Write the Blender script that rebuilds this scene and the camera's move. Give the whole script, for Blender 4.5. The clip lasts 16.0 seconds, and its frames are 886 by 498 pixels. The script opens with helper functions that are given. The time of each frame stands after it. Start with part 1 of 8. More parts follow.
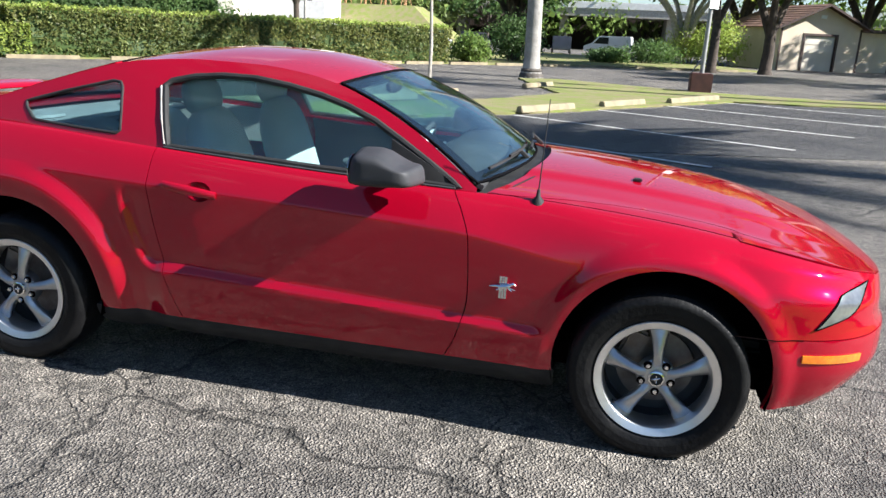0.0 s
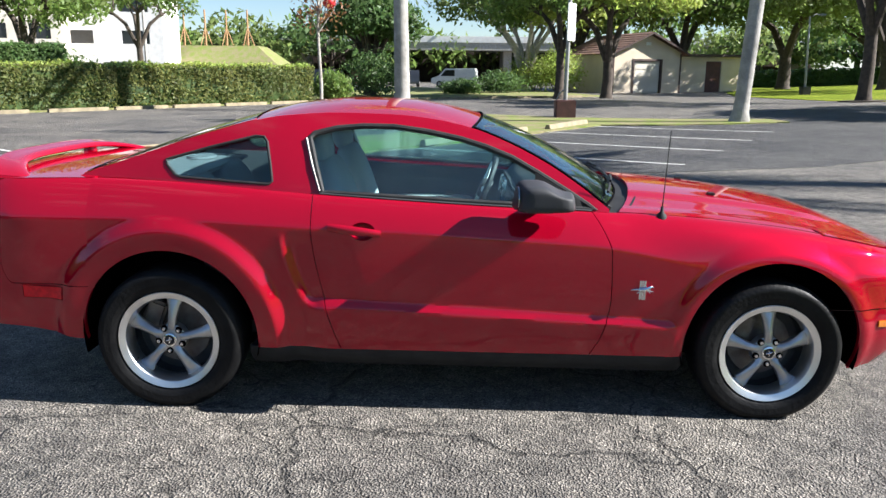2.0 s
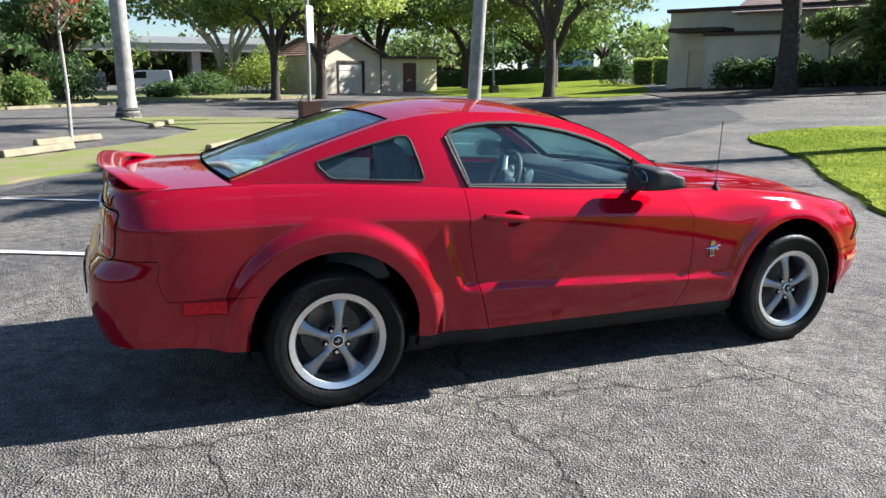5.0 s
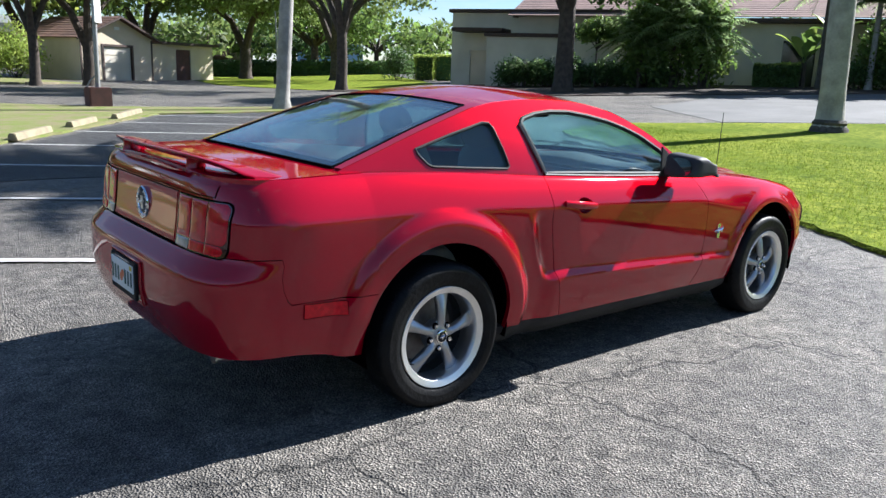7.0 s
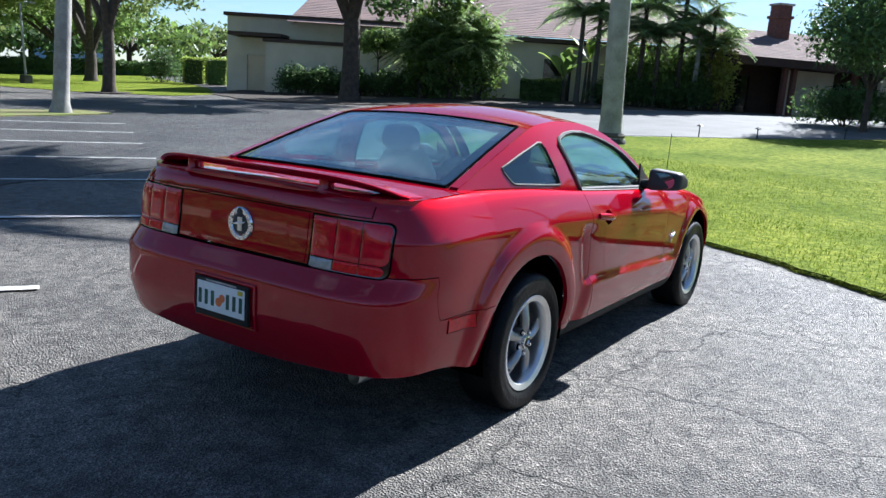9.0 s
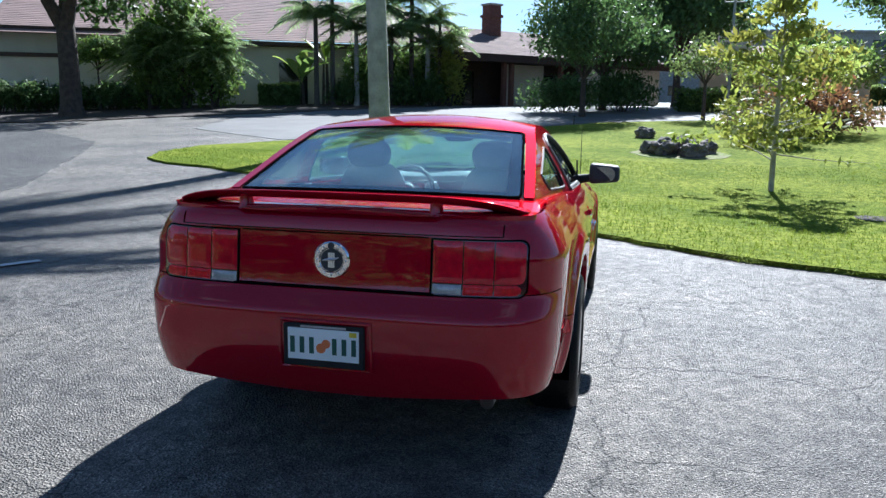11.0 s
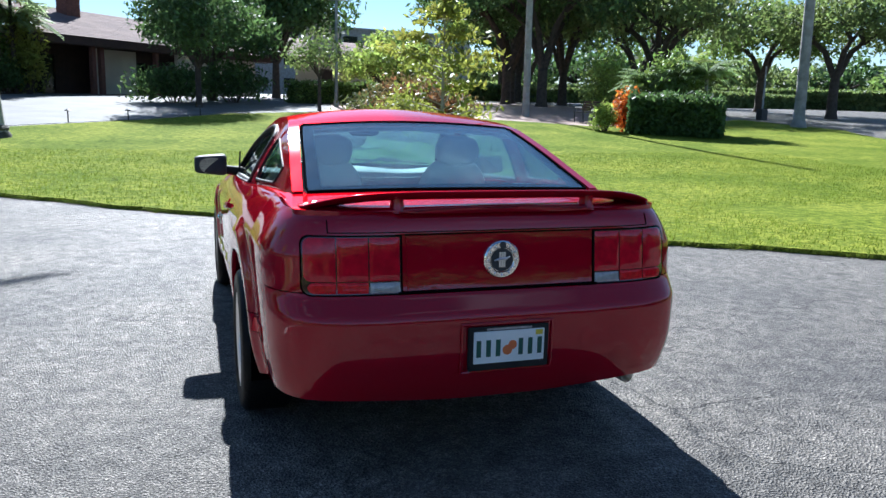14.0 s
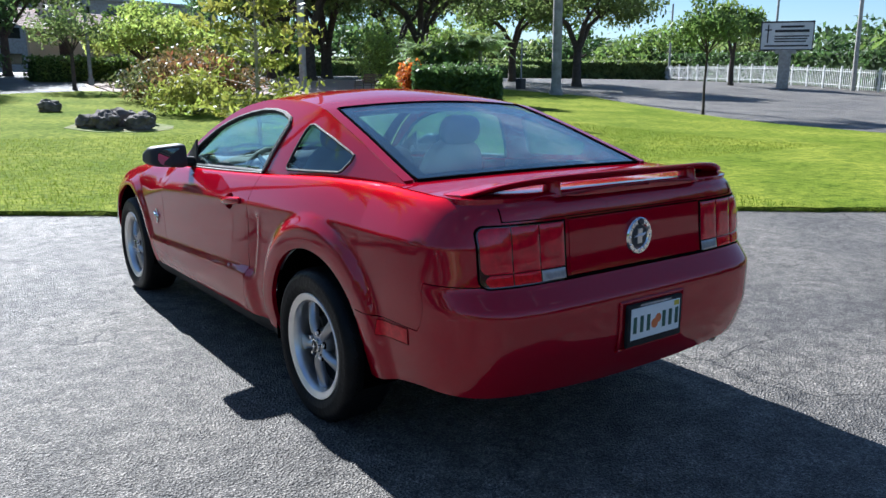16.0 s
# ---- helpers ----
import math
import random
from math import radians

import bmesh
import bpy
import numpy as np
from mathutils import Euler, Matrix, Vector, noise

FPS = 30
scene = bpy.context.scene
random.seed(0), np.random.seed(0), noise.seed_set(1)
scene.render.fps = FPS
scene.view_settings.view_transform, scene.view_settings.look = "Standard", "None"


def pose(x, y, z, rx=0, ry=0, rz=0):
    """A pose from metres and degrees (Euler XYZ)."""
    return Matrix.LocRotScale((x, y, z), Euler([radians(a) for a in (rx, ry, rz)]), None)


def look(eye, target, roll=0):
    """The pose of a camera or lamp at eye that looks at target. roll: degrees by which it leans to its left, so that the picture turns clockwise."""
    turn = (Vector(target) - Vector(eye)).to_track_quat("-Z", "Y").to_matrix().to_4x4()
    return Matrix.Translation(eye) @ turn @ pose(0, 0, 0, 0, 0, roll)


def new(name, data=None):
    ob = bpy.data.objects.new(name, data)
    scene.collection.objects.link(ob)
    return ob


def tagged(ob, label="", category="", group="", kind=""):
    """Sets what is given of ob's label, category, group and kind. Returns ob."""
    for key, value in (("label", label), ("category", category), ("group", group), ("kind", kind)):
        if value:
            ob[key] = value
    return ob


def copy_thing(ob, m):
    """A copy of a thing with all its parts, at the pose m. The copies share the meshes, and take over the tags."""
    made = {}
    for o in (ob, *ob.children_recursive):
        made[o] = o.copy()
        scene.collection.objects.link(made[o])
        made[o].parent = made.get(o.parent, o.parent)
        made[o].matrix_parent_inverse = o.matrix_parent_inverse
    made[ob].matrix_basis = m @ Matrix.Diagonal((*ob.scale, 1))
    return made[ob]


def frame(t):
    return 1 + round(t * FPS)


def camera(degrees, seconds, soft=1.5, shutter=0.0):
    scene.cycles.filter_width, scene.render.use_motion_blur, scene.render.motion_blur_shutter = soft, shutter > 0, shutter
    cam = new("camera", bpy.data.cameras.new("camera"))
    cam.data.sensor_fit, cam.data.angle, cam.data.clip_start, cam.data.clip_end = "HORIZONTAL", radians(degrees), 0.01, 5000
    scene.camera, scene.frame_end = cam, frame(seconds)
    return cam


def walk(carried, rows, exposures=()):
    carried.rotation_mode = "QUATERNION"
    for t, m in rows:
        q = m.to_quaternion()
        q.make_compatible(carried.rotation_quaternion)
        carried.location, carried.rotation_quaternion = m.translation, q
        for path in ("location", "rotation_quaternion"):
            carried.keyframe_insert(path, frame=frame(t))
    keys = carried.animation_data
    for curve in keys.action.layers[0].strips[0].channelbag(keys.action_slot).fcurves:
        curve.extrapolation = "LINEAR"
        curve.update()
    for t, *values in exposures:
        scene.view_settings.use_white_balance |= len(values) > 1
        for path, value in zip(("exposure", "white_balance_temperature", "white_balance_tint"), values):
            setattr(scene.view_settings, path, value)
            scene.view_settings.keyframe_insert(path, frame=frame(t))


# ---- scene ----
# ---- camera ----
cam = camera(59.9, 16.0)
PATH = [
    (0, (2.463, -3.619, 1.501), (2.071, -1.734, 0.959), 2.7),
    (0.5, (2.186, -3.775, 1.498), (1.898, -1.87, 0.963), 2.2),
    (1, (1.893, -3.876, 1.508), (1.701, -1.954, 0.99), 1.5),
    (1.5, (1.6, -4.031, 1.52), (1.502, -2.091, 1.045), 0.9),
    (2, (1.281, -4.19, 1.532), (1.26, -2.241, 1.083), 0.4),
    (2.5, (0.96, -4.253, 1.529), (1.04, -2.307, 1.076), -0.1),
    (3, (0.614, -4.355, 1.527), (0.789, -2.413, 1.08), 0.1),
    (3.5, (0.256, -4.39, 1.522), (0.563, -2.464, 1.079), 1.3),
    (4, (-0.101, -4.293, 1.524), (0.363, -2.4, 1.075), 1.8),
    (4.5, (-0.493, -4.273, 1.525), (0.109, -2.418, 1.081), 0.5),
    (4.7, (-0.629, -4.243, 1.529), (0.027, -2.406, 1.087), 0.2),
    (6.8, (-1.922, -3.427, 1.481), (-0.716, -1.897, 1.03), 2.2),
    (7, (-2.046, -3.343, 1.462), (-0.802, -1.843, 1.015), 2.1),
    (7.5, (-2.343, -3.118, 1.453), (-0.988, -1.713, 1.013), 2.7),
    (8, (-2.6, -2.865, 1.46), (-1.127, -1.579, 1.043), 3.7),
    (8.5, (-2.91, -2.636, 1.463), (-1.344, -1.459, 1.06), 4.0),
    (8.7, (-3.014, -2.544, 1.462), (-1.413, -1.416, 1.06), 4.1),
    (10.8, (-3.625, -1.177, 1.455), (-1.724, -0.677, 1.084), 0.4),
    (11, (-3.657, -1.029, 1.453), (-1.737, -0.603, 1.085), 0.7),
    (11.5, (-3.718, -0.667, 1.449), (-1.767, -0.415, 1.087), 1.0),
    (12, (-3.732, -0.306, 1.453), (-1.768, -0.208, 1.083), 0.2),
    (12.5, (-3.755, 0.044, 1.444), (-1.793, -0.066, 1.072), 0.0),
    (13, (-3.726, 0.387, 1.453), (-1.782, 0.106, 1.076), 0.3),
    (13.5, (-3.657, 0.747, 1.445), (-1.744, 0.297, 1.074), 1.3),
    (14, (-3.563, 1.102, 1.437), (-1.699, 0.479, 1.066), 1.5),
    (14.5, (-3.399, 1.429, 1.45), (-1.592, 0.668, 1.055), 0.7),
    (15, (-3.253, 1.769, 1.444), (-1.517, 0.865, 1.036), 1.2),
    (15.5, (-3.042, 2.052, 1.433), (-1.376, 1.026, 1.02), 1.0),
    (16, (-2.821, 2.306, 1.441), (-1.252, 1.142, 1.014), 0.4),
]
walk(cam, [(t, look(eye, target, roll)) for t, eye, target, roll in PATH], [(0, 1.70, 6150, 11), (4.7, 1.66, 6050, 11), (8.5, 1.54, 5700, 10), (11, 1.48, 5500, 9), (14, 1.50, 5550, 9), (16, 1.46, 5600, 10)])

# ---- light: low morning sun ahead of the car, clear sky with thin cloud ----
SUN_DIR = Vector((1.4, -0.10, 1.0)).normalized()
sun = new("sun", bpy.data.lights.new("sun", "SUN"))
sun.data.energy, sun.data.angle, sun.data.color = 5.0, radians(0.55), (1.0, 0.96, 0.89)
sun.matrix_world = look((0, 0, 60), Vector((0, 0, 60)) - SUN_DIR)

world = bpy.data.worlds.new("sky")
scene.world = world
world.use_nodes = True
wn, wl = world.node_tree.nodes, world.node_tree.links
wn.clear()
sky = wn.new("ShaderNodeTexSky")
sky.sky_type, sky.sun_disc = "NISHITA", False
sky.sun_elevation = math.asin(SUN_DIR.z)
sky.sun_rotation = math.atan2(SUN_DIR.x, SUN_DIR.y)
sky.air_density, sky.dust_density, sky.ozone_density = 1.0, 0.05, 4.0
tc = wn.new("ShaderNodeTexCoord")
mp = wn.new("ShaderNodeMapping")
mp.inputs["Scale"].default_value = (1.6, 1.6, 5.0)
cl = wn.new("ShaderNodeTexNoise")
cl.inputs["Scale"].default_value, cl.inputs["Detail"].default_value, cl.inputs["Roughness"].default_value = 2.2, 7.0, 0.6
cr = wn.new("ShaderNodeValToRGB")
cr.color_ramp.elements[0].position, cr.color_ramp.elements[1].position = 0.58, 0.82
mx = wn.new("ShaderNodeMixRGB")
mx.inputs["Color2"].default_value = (7.0, 7.6, 8.8, 1)
bg = wn.new("ShaderNodeBackground")
bg.inputs["Strength"].default_value = 0.046
wo = wn.new("ShaderNodeOutputWorld")
wl.new(tc.outputs["Generated"], mp.inputs["Vector"])
wl.new(mp.outputs["Vector"], cl.inputs["Vector"])
wl.new(cl.outputs["Fac"], cr.inputs["Fac"])
wl.new(cr.outputs["Color"], mx.inputs["Fac"])
wl.new(sky.outputs["Color"], mx.inputs["Color1"])
wl.new(mx.outputs["Color"], bg.inputs["Color"])
wl.new(bg.outputs["Background"], wo.inputs["Surface"])

# ---- materials ----


def mat(name, c1, c2=None, scale=3.0, rough=0.7, metal=0.0, bump=0.0, bscale=60.0, island=0.0, obj=0.0, coat=0.0,
        spec=0.5, fine=0.25, trans=0.0, rough2=None):
    """A noise-varied surface: two colours mixed over two scales, fine relief, and per-piece variation."""
    m = bpy.data.materials.new(name)
    m.use_nodes = True
    n, l = m.node_tree.nodes, m.node_tree.links
    b = n["Principled BSDF"]
    c2 = c2 or tuple(v * 0.8 for v in c1)
    co = n.new("ShaderNodeTexCoord")
    n1 = n.new("ShaderNodeTexNoise")
    n1.inputs["Scale"].default_value, n1.inputs["Detail"].default_value = scale, 6.0
    n2 = n.new("ShaderNodeTexNoise")
    n2.inputs["Scale"].default_value, n2.inputs["Detail"].default_value = bscale, 3.0
    for k in (n1, n2):
        l.new(co.outputs["Object"], k.inputs["Vector"])
    add = n.new("ShaderNodeMath")
    add.operation = "MULTIPLY_ADD"
    add.inputs[1].default_value = fine
    l.new(n2.outputs["Fac"], add.inputs[0])
    l.new(n1.outputs["Fac"], add.inputs[2])
    ramp = n.new("ShaderNodeValToRGB")
    ramp.color_ramp.elements[0].position, ramp.color_ramp.elements[1].position = 0.35 + fine * 0.5, 0.65 + fine * 0.5
    ramp.color_ramp.elements[0].color, ramp.color_ramp.elements[1].color = (*c1, 1), (*c2, 1)
    l.new(add.outputs[0], ramp.inputs["Fac"])
    col = ramp.outputs["Color"]
    if island or obj:
        src = n.new("ShaderNodeNewGeometry").outputs["Random Per Island"] if island else n.new("ShaderNodeObjectInfo").outputs["Random"]
        amt = island or obj
        mr = n.new("ShaderNodeMapRange")
        mr.inputs["To Min"].default_value, mr.inputs["To Max"].default_value = 1 - amt, 1 + amt
        l.new(src, mr.inputs["Value"])
        hs = n.new("ShaderNodeHueSaturation")
        l.new(mr.outputs["Result"], hs.inputs["Value"])
        l.new(col, hs.inputs["Color"])
        if island:
            mh = n.new("ShaderNodeMapRange")
            mh.inputs["To Min"].default_value, mh.inputs["To Max"].default_value = 0.485, 0.51
            l.new(src, mh.inputs["Value"])
            l.new(mh.outputs["Result"], hs.inputs["Hue"])
        col = hs.outputs["Color"]
    l.new(col, b.inputs["Base Color"])
    b.inputs["Metallic"].default_value = metal
    if rough2 is None:
        b.inputs["Roughness"].default_value = rough
    else:
        rr = n.new("ShaderNodeMapRange")
        rr.inputs["From Min"].default_value, rr.inputs["From Max"].default_value = 0.3, 0.7
        rr.inputs["To Min"].default_value, rr.inputs["To Max"].default_value = rough, rough2
        l.new(n1.outputs["Fac"], rr.inputs["Value"])
        l.new(rr.outputs["Result"], b.inputs["Roughness"])
    b.inputs["Specular IOR Level"].default_value = spec
    b.inputs["Coat Weight"].default_value = coat
    b.inputs["Coat Roughness"].default_value = 0.03
    if bump:
        bp = n.new("ShaderNodeBump")
        bp.inputs["Strength"].default_value, bp.inputs["Distance"].default_value = bump, 0.02
        l.new(n2.outputs["Fac"], bp.inputs["Height"])
        l.new(bp.outputs["Normal"], b.inputs["Normal"])
    if trans:
        tl = n.new("ShaderNodeBsdfTranslucent")
        ms = n.new("ShaderNodeMixShader")
        ms.inputs["Fac"].default_value = trans
        l.new(col, tl.inputs["Color"])
        l.new(b.outputs["BSDF"], ms.inputs[1])
        l.new(tl.outputs["BSDF"], ms.inputs[2])
        l.new(ms.outputs["Shader"], n["Material Output"].inputs["Surface"])
    return m


def asphalt(name, dark, light, crack=1.0, rough=0.62):
    """Worn asphalt: pale aggregate in dark binder, oil stains, and a net of cracks."""
    m = bpy.data.materials.new(name)
    m.use_nodes = True
    n, l = m.node_tree.nodes, m.node_tree.links
    b = n["Principled BSDF"]
    co = n.new("ShaderNodeTexCoord").outputs["Object"]

    def noise_tex(scale, detail=4.0, vec=co):
        k = n.new("ShaderNodeTexNoise")
        k.inputs["Scale"].default_value, k.inputs["Detail"].default_value = scale, detail
        l.new(vec, k.inputs["Vector"])
        return k

    def ramp(fac, p0, p1, c0, c1):
        r = n.new("ShaderNodeValToRGB")
        r.color_ramp.elements[0].position, r.color_ramp.elements[1].position = p0, p1
        r.color_ramp.elements[0].color, r.color_ramp.elements[1].color = (*c0, 1), (*c1, 1)
        l.new(fac, r.inputs["Fac"])
        return r.outputs["Color"]

    def mixc(kind, fac, a, c):
        k = n.new("ShaderNodeMixRGB")
        k.blend_type = kind
        if isinstance(fac, float):
            k.inputs["Fac"].default_value = fac
        else:
            l.new(fac, k.inputs["Fac"])
        l.new(a, k.inputs["Color1"])
        l.new(c, k.inputs["Color2"])
        return k.outputs["Color"]

    stones = n.new("ShaderNodeTexVoronoi")
    stones.inputs["Scale"].default_value = 100.0
    l.new(co, stones.inputs["Vector"])
    coarse = ramp(stones.outputs["Color"], 0.10, 0.95, dark, light)
    chips = n.new("ShaderNodeTexVoronoi")
    chips.inputs["Scale"].default_value = 210.0
    l.new(co, chips.inputs["Vector"])
    sparkle = ramp(chips.outputs["Color"], 0.40, 0.90, (0.60, 0.60, 0.61), (1.62, 1.59, 1.53))
    grain = mixc("MULTIPLY", 1.0, coarse, sparkle)
    patch = ramp(noise_tex(0.55, 5.0).outputs["Fac"], 0.32, 0.72, (0.58, 0.58, 0.60), (1.28, 1.25, 1.20))
    mid = ramp(noise_tex(9.0, 6.0).outputs["Fac"], 0.32, 0.70, (0.60, 0.60, 0.60), (1.30, 1.29, 1.27))
    col = mixc("MULTIPLY", 1.0, mixc("MULTIPLY", 1.0, grain, patch), mid)
    def warped(scale, amount, vec):
        k = n.new("ShaderNodeVectorMath")
        k.operation = "MULTIPLY_ADD"
        k.inputs[1].default_value = (amount, amount, 0.0)
        l.new(noise_tex(scale, 5.0).outputs["Color"], k.inputs[0])
        l.new(vec, k.inputs[2])
        return k.outputs["Vector"]

    bent = warped(2.2, 0.5, co)
    ragged = warped(16.0, 0.07, bent)
    cracks = []
    for sc, wid in ((0.62, 0.0062), (5.2, 0.034), (2.3, 0.009)):
        v = n.new("ShaderNodeTexVoronoi")
        v.feature = "DISTANCE_TO_EDGE"
        v.inputs["Scale"].default_value = sc
        l.new(ragged, v.inputs["Vector"])
        cracks.append(ramp(v.outputs["Distance"], wid * 0.25, wid, (0, 0, 0), (1, 1, 1)))
    # fine map cracking in patches, broken into short lengths
    gate = mixc("LIGHTEN", 1.0, ramp(noise_tex(0.55, 3.0).outputs["Fac"], 0.53, 0.62, (1, 1, 1), (0, 0, 0)), ramp(noise_tex(4.5, 3.0).outputs["Fac"], 0.47, 0.56, (1, 1, 1), (0, 0, 0)))
    fine_cracks = mixc("LIGHTEN", 1.0, cracks[1], gate)
    gate2 = ramp(noise_tex(0.35, 2.0).outputs["Fac"], 0.49, 0.56, (1, 1, 1), (0, 0, 0))
    gate3 = mixc("LIGHTEN", 1.0, ramp(noise_tex(0.42, 2.0).outputs["Fac"], 0.50, 0.58, (1, 1, 1), (0, 0, 0)), ramp(noise_tex(2.6, 3.0).outputs["Fac"], 0.46, 0.53, (1, 1, 1), (0, 0, 0)))
    wide_cracks = mixc("LIGHTEN", 1.0, cracks[2], gate3)
    both = mixc("MULTIPLY", 1.0, mixc("MULTIPLY", 1.0, fine_cracks, wide_cracks), mixc("LIGHTEN", 1.0, cracks[0], gate2))
    black = n.new("ShaderNodeRGB")
    black.outputs[0].default_value = (0.012, 0.012, 0.012, 1)
    inv = n.new("ShaderNodeMath")
    inv.operation = "SUBTRACT"
    inv.inputs[0].default_value = 1.0
    l.new(both, inv.inputs[1])
    scl = n.new("ShaderNodeMath")
    scl.operation = "MULTIPLY"
    scl.inputs[1].default_value = crack * 0.85
    l.new(inv.outputs[0], scl.inputs[0])
    col = mixc("MIX", scl.outputs[0], col, black.outputs[0])
    l.new(col, b.inputs["Base Color"])
    gloss = ramp(chips.outputs["Color"], 0.2, 0.9, (rough + 0.12,) * 3, (rough - 0.12,) * 3)
    l.new(gloss, b.inputs["Roughness"])
    b.inputs["Specular IOR Level"].default_value = 0.30
    hadd = n.new("ShaderNodeMath")
    hadd.operation = "MULTIPLY_ADD"
    hadd.inputs[1].default_value = 0.6
    l.new(both, hadd.inputs[0])
    l.new(stones.outputs["Distance"], hadd.inputs[2])
    bp = n.new("ShaderNodeBump")
    bp.inputs["Strength"].default_value, bp.inputs["Distance"].default_value = 1.0, 0.014
    l.new(hadd.outputs[0], bp.inputs["Height"])
    l.new(bp.outputs["Normal"], b.inputs["Normal"])
    return m


def turf(name):
    """Mown grass: broad yellow-green drifts, hand-sized tufts with darker gaps, and fine blades."""
    m = bpy.data.materials.new(name)
    m.use_nodes = True
    n, l = m.node_tree.nodes, m.node_tree.links
    b = n["Principled BSDF"]
    co = n.new("ShaderNodeTexCoord").outputs["Object"]
    col = None
    for scale, detail, lo, hi, c0, c1 in ((0.45, 4.0, 0.35, 0.65, (0.125, 0.170, 0.018), (0.225, 0.252, 0.036)),
                                          (7.0, 4.0, 0.36, 0.60, (0.58, 0.66, 0.60), (1.15, 1.12, 1.10)),
                                          (38.0, 3.0, 0.34, 0.62, (0.50, 0.56, 0.50), (1.25, 1.22, 1.20))):
        k = n.new("ShaderNodeTexNoise")
        k.inputs["Scale"].default_value, k.inputs["Detail"].default_value = scale, detail
        l.new(co, k.inputs["Vector"])
        r = n.new("ShaderNodeValToRGB")
        r.color_ramp.elements[0].position, r.color_ramp.elements[1].position = lo, hi
        r.color_ramp.elements[0].color, r.color_ramp.elements[1].color = (*c0, 1), (*c1, 1)
        l.new(k.outputs["Fac"], r.inputs["Fac"])
        if col is None:
            col = r.outputs["Color"]
        else:
            x = n.new("ShaderNodeMixRGB")
            x.blend_type = "MULTIPLY"
            x.inputs["Fac"].default_value = 1.0
            l.new(col, x.inputs["Color1"])
            l.new(r.outputs["Color"], x.inputs["Color2"])
            col = x.outputs["Color"]
    l.new(col, b.inputs["Base Color"])
    b.inputs["Roughness"].default_value = 0.95
    b.inputs["Specular IOR Level"].default_value = 0.03
    bp = n.new("ShaderNodeBump")
    bp.inputs["Strength"].default_value, bp.inputs["Distance"].default_value = 0.9, 0.025
    l.new(k.outputs["Fac"], bp.inputs["Height"])
    l.new(bp.outputs["Normal"], b.inputs["Normal"])
    return m


M_ASPHALT = asphalt("worn_asphalt", (0.092, 0.086, 0.079), (0.275, 0.257, 0.231), 1.0, 0.66)
M_SEALED_SHADED = asphalt("sealed_and_shaded_asphalt", (0.034, 0.034, 0.037), (0.135, 0.133, 0.130), 0.35, 0.68)
M_CONCRETE = mat("concrete", (0.42, 0.40, 0.36), (0.30, 0.28, 0.25), 4, 0.85, bump=0.3, bscale=90)
M_STOP = mat("painted_concrete", (0.30, 0.25, 0.15), (0.20, 0.165, 0.105), 5, 0.85, bump=0.3, bscale=70)
M_DRIVE = mat("pale_drive", (0.130, 0.126, 0.122), (0.090, 0.088, 0.083), 0.7, 0.85, bump=0.2, bscale=50)
M_BRICKPATH = mat("brick_paving", (0.36, 0.23, 0.17), (0.28, 0.19, 0.15), 3, 0.85, bump=0.3, bscale=25)
M_LINE = mat("road_paint", (0.62, 0.61, 0.57), (0.40, 0.39, 0.36), 9, 0.8, bump=0.2, bscale=120)
M_LAWN = turf("lawn")
M_PATCHY = mat("patchy_grass", (0.15, 0.19, 0.040), (0.21, 0.175, 0.10), 1.6, 0.95, bump=0.8, bscale=40, spec=0.2, fine=0.5)
M_BLADE = mat("grass_blades", (0.115, 0.170, 0.016), (0.200, 0.250, 0.030), 0.6, 0.85, island=0.3, spec=0.06, trans=0.45)
M_SOIL = mat("mulch_soil", (0.060, 0.042, 0.030), (0.035, 0.025, 0.018), 6, 0.95, bump=0.9, bscale=40)
M_BARK = mat("bark", (0.085, 0.065, 0.05), (0.045, 0.035, 0.028), 5, 0.95, bump=0.9, bscale=22)
M_PALMBARK = mat("palm_bark", (0.36, 0.34, 0.31), (0.22, 0.21, 0.19), 2.5, 0.9, bump=0.6, bscale=18)
M_ROOT = mat("palm_roots", (0.11, 0.095, 0.08), (0.055, 0.048, 0.04), 9, 0.95, bump=0.9, bscale=45)
M_PALEBARK = mat("pale_bark", (0.40, 0.37, 0.32), (0.28, 0.25, 0.21), 6, 0.9, bump=0.5, bscale=40)


def leaf_mat(name, c1, c2, trans=0.3):
    return mat(name, tuple(1.3 * v for v in c1), tuple(1.3 * v for v in c2), 0.5, 0.5, island=0.4, spec=0.3, trans=trans + 0.2)


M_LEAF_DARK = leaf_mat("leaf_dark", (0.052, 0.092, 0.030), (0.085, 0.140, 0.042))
M_LEAF = leaf_mat("leaf_green", (0.095, 0.150, 0.036), (0.145, 0.205, 0.050), 0.35)
# also paints the sunlit tops of clipped hedges
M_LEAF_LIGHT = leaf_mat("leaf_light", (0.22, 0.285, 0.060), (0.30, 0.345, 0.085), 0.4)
M_LEAF_OLIVE = leaf_mat("leaf_olive", (0.109, 0.152, 0.046), (0.167, 0.210, 0.065), 0.35)
M_LEAF_YELLOW = leaf_mat("leaf_yellow", (0.235, 0.235, 0.045), (0.145, 0.185, 0.036), 0.35)
M_LEAF_RED = leaf_mat("leaf_bronze", (0.20, 0.085, 0.038), (0.085, 0.110, 0.038), 0.3)
M_LEAF_ORANGE = leaf_mat("leaf_orange", (0.55, 0.13, 0.02), (0.35, 0.16, 0.03), 0.35)
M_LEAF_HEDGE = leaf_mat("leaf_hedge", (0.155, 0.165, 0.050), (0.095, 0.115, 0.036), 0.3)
M_FROND = leaf_mat("palm_frond", (0.185, 0.255, 0.105), (0.255, 0.325, 0.145), 0.4)
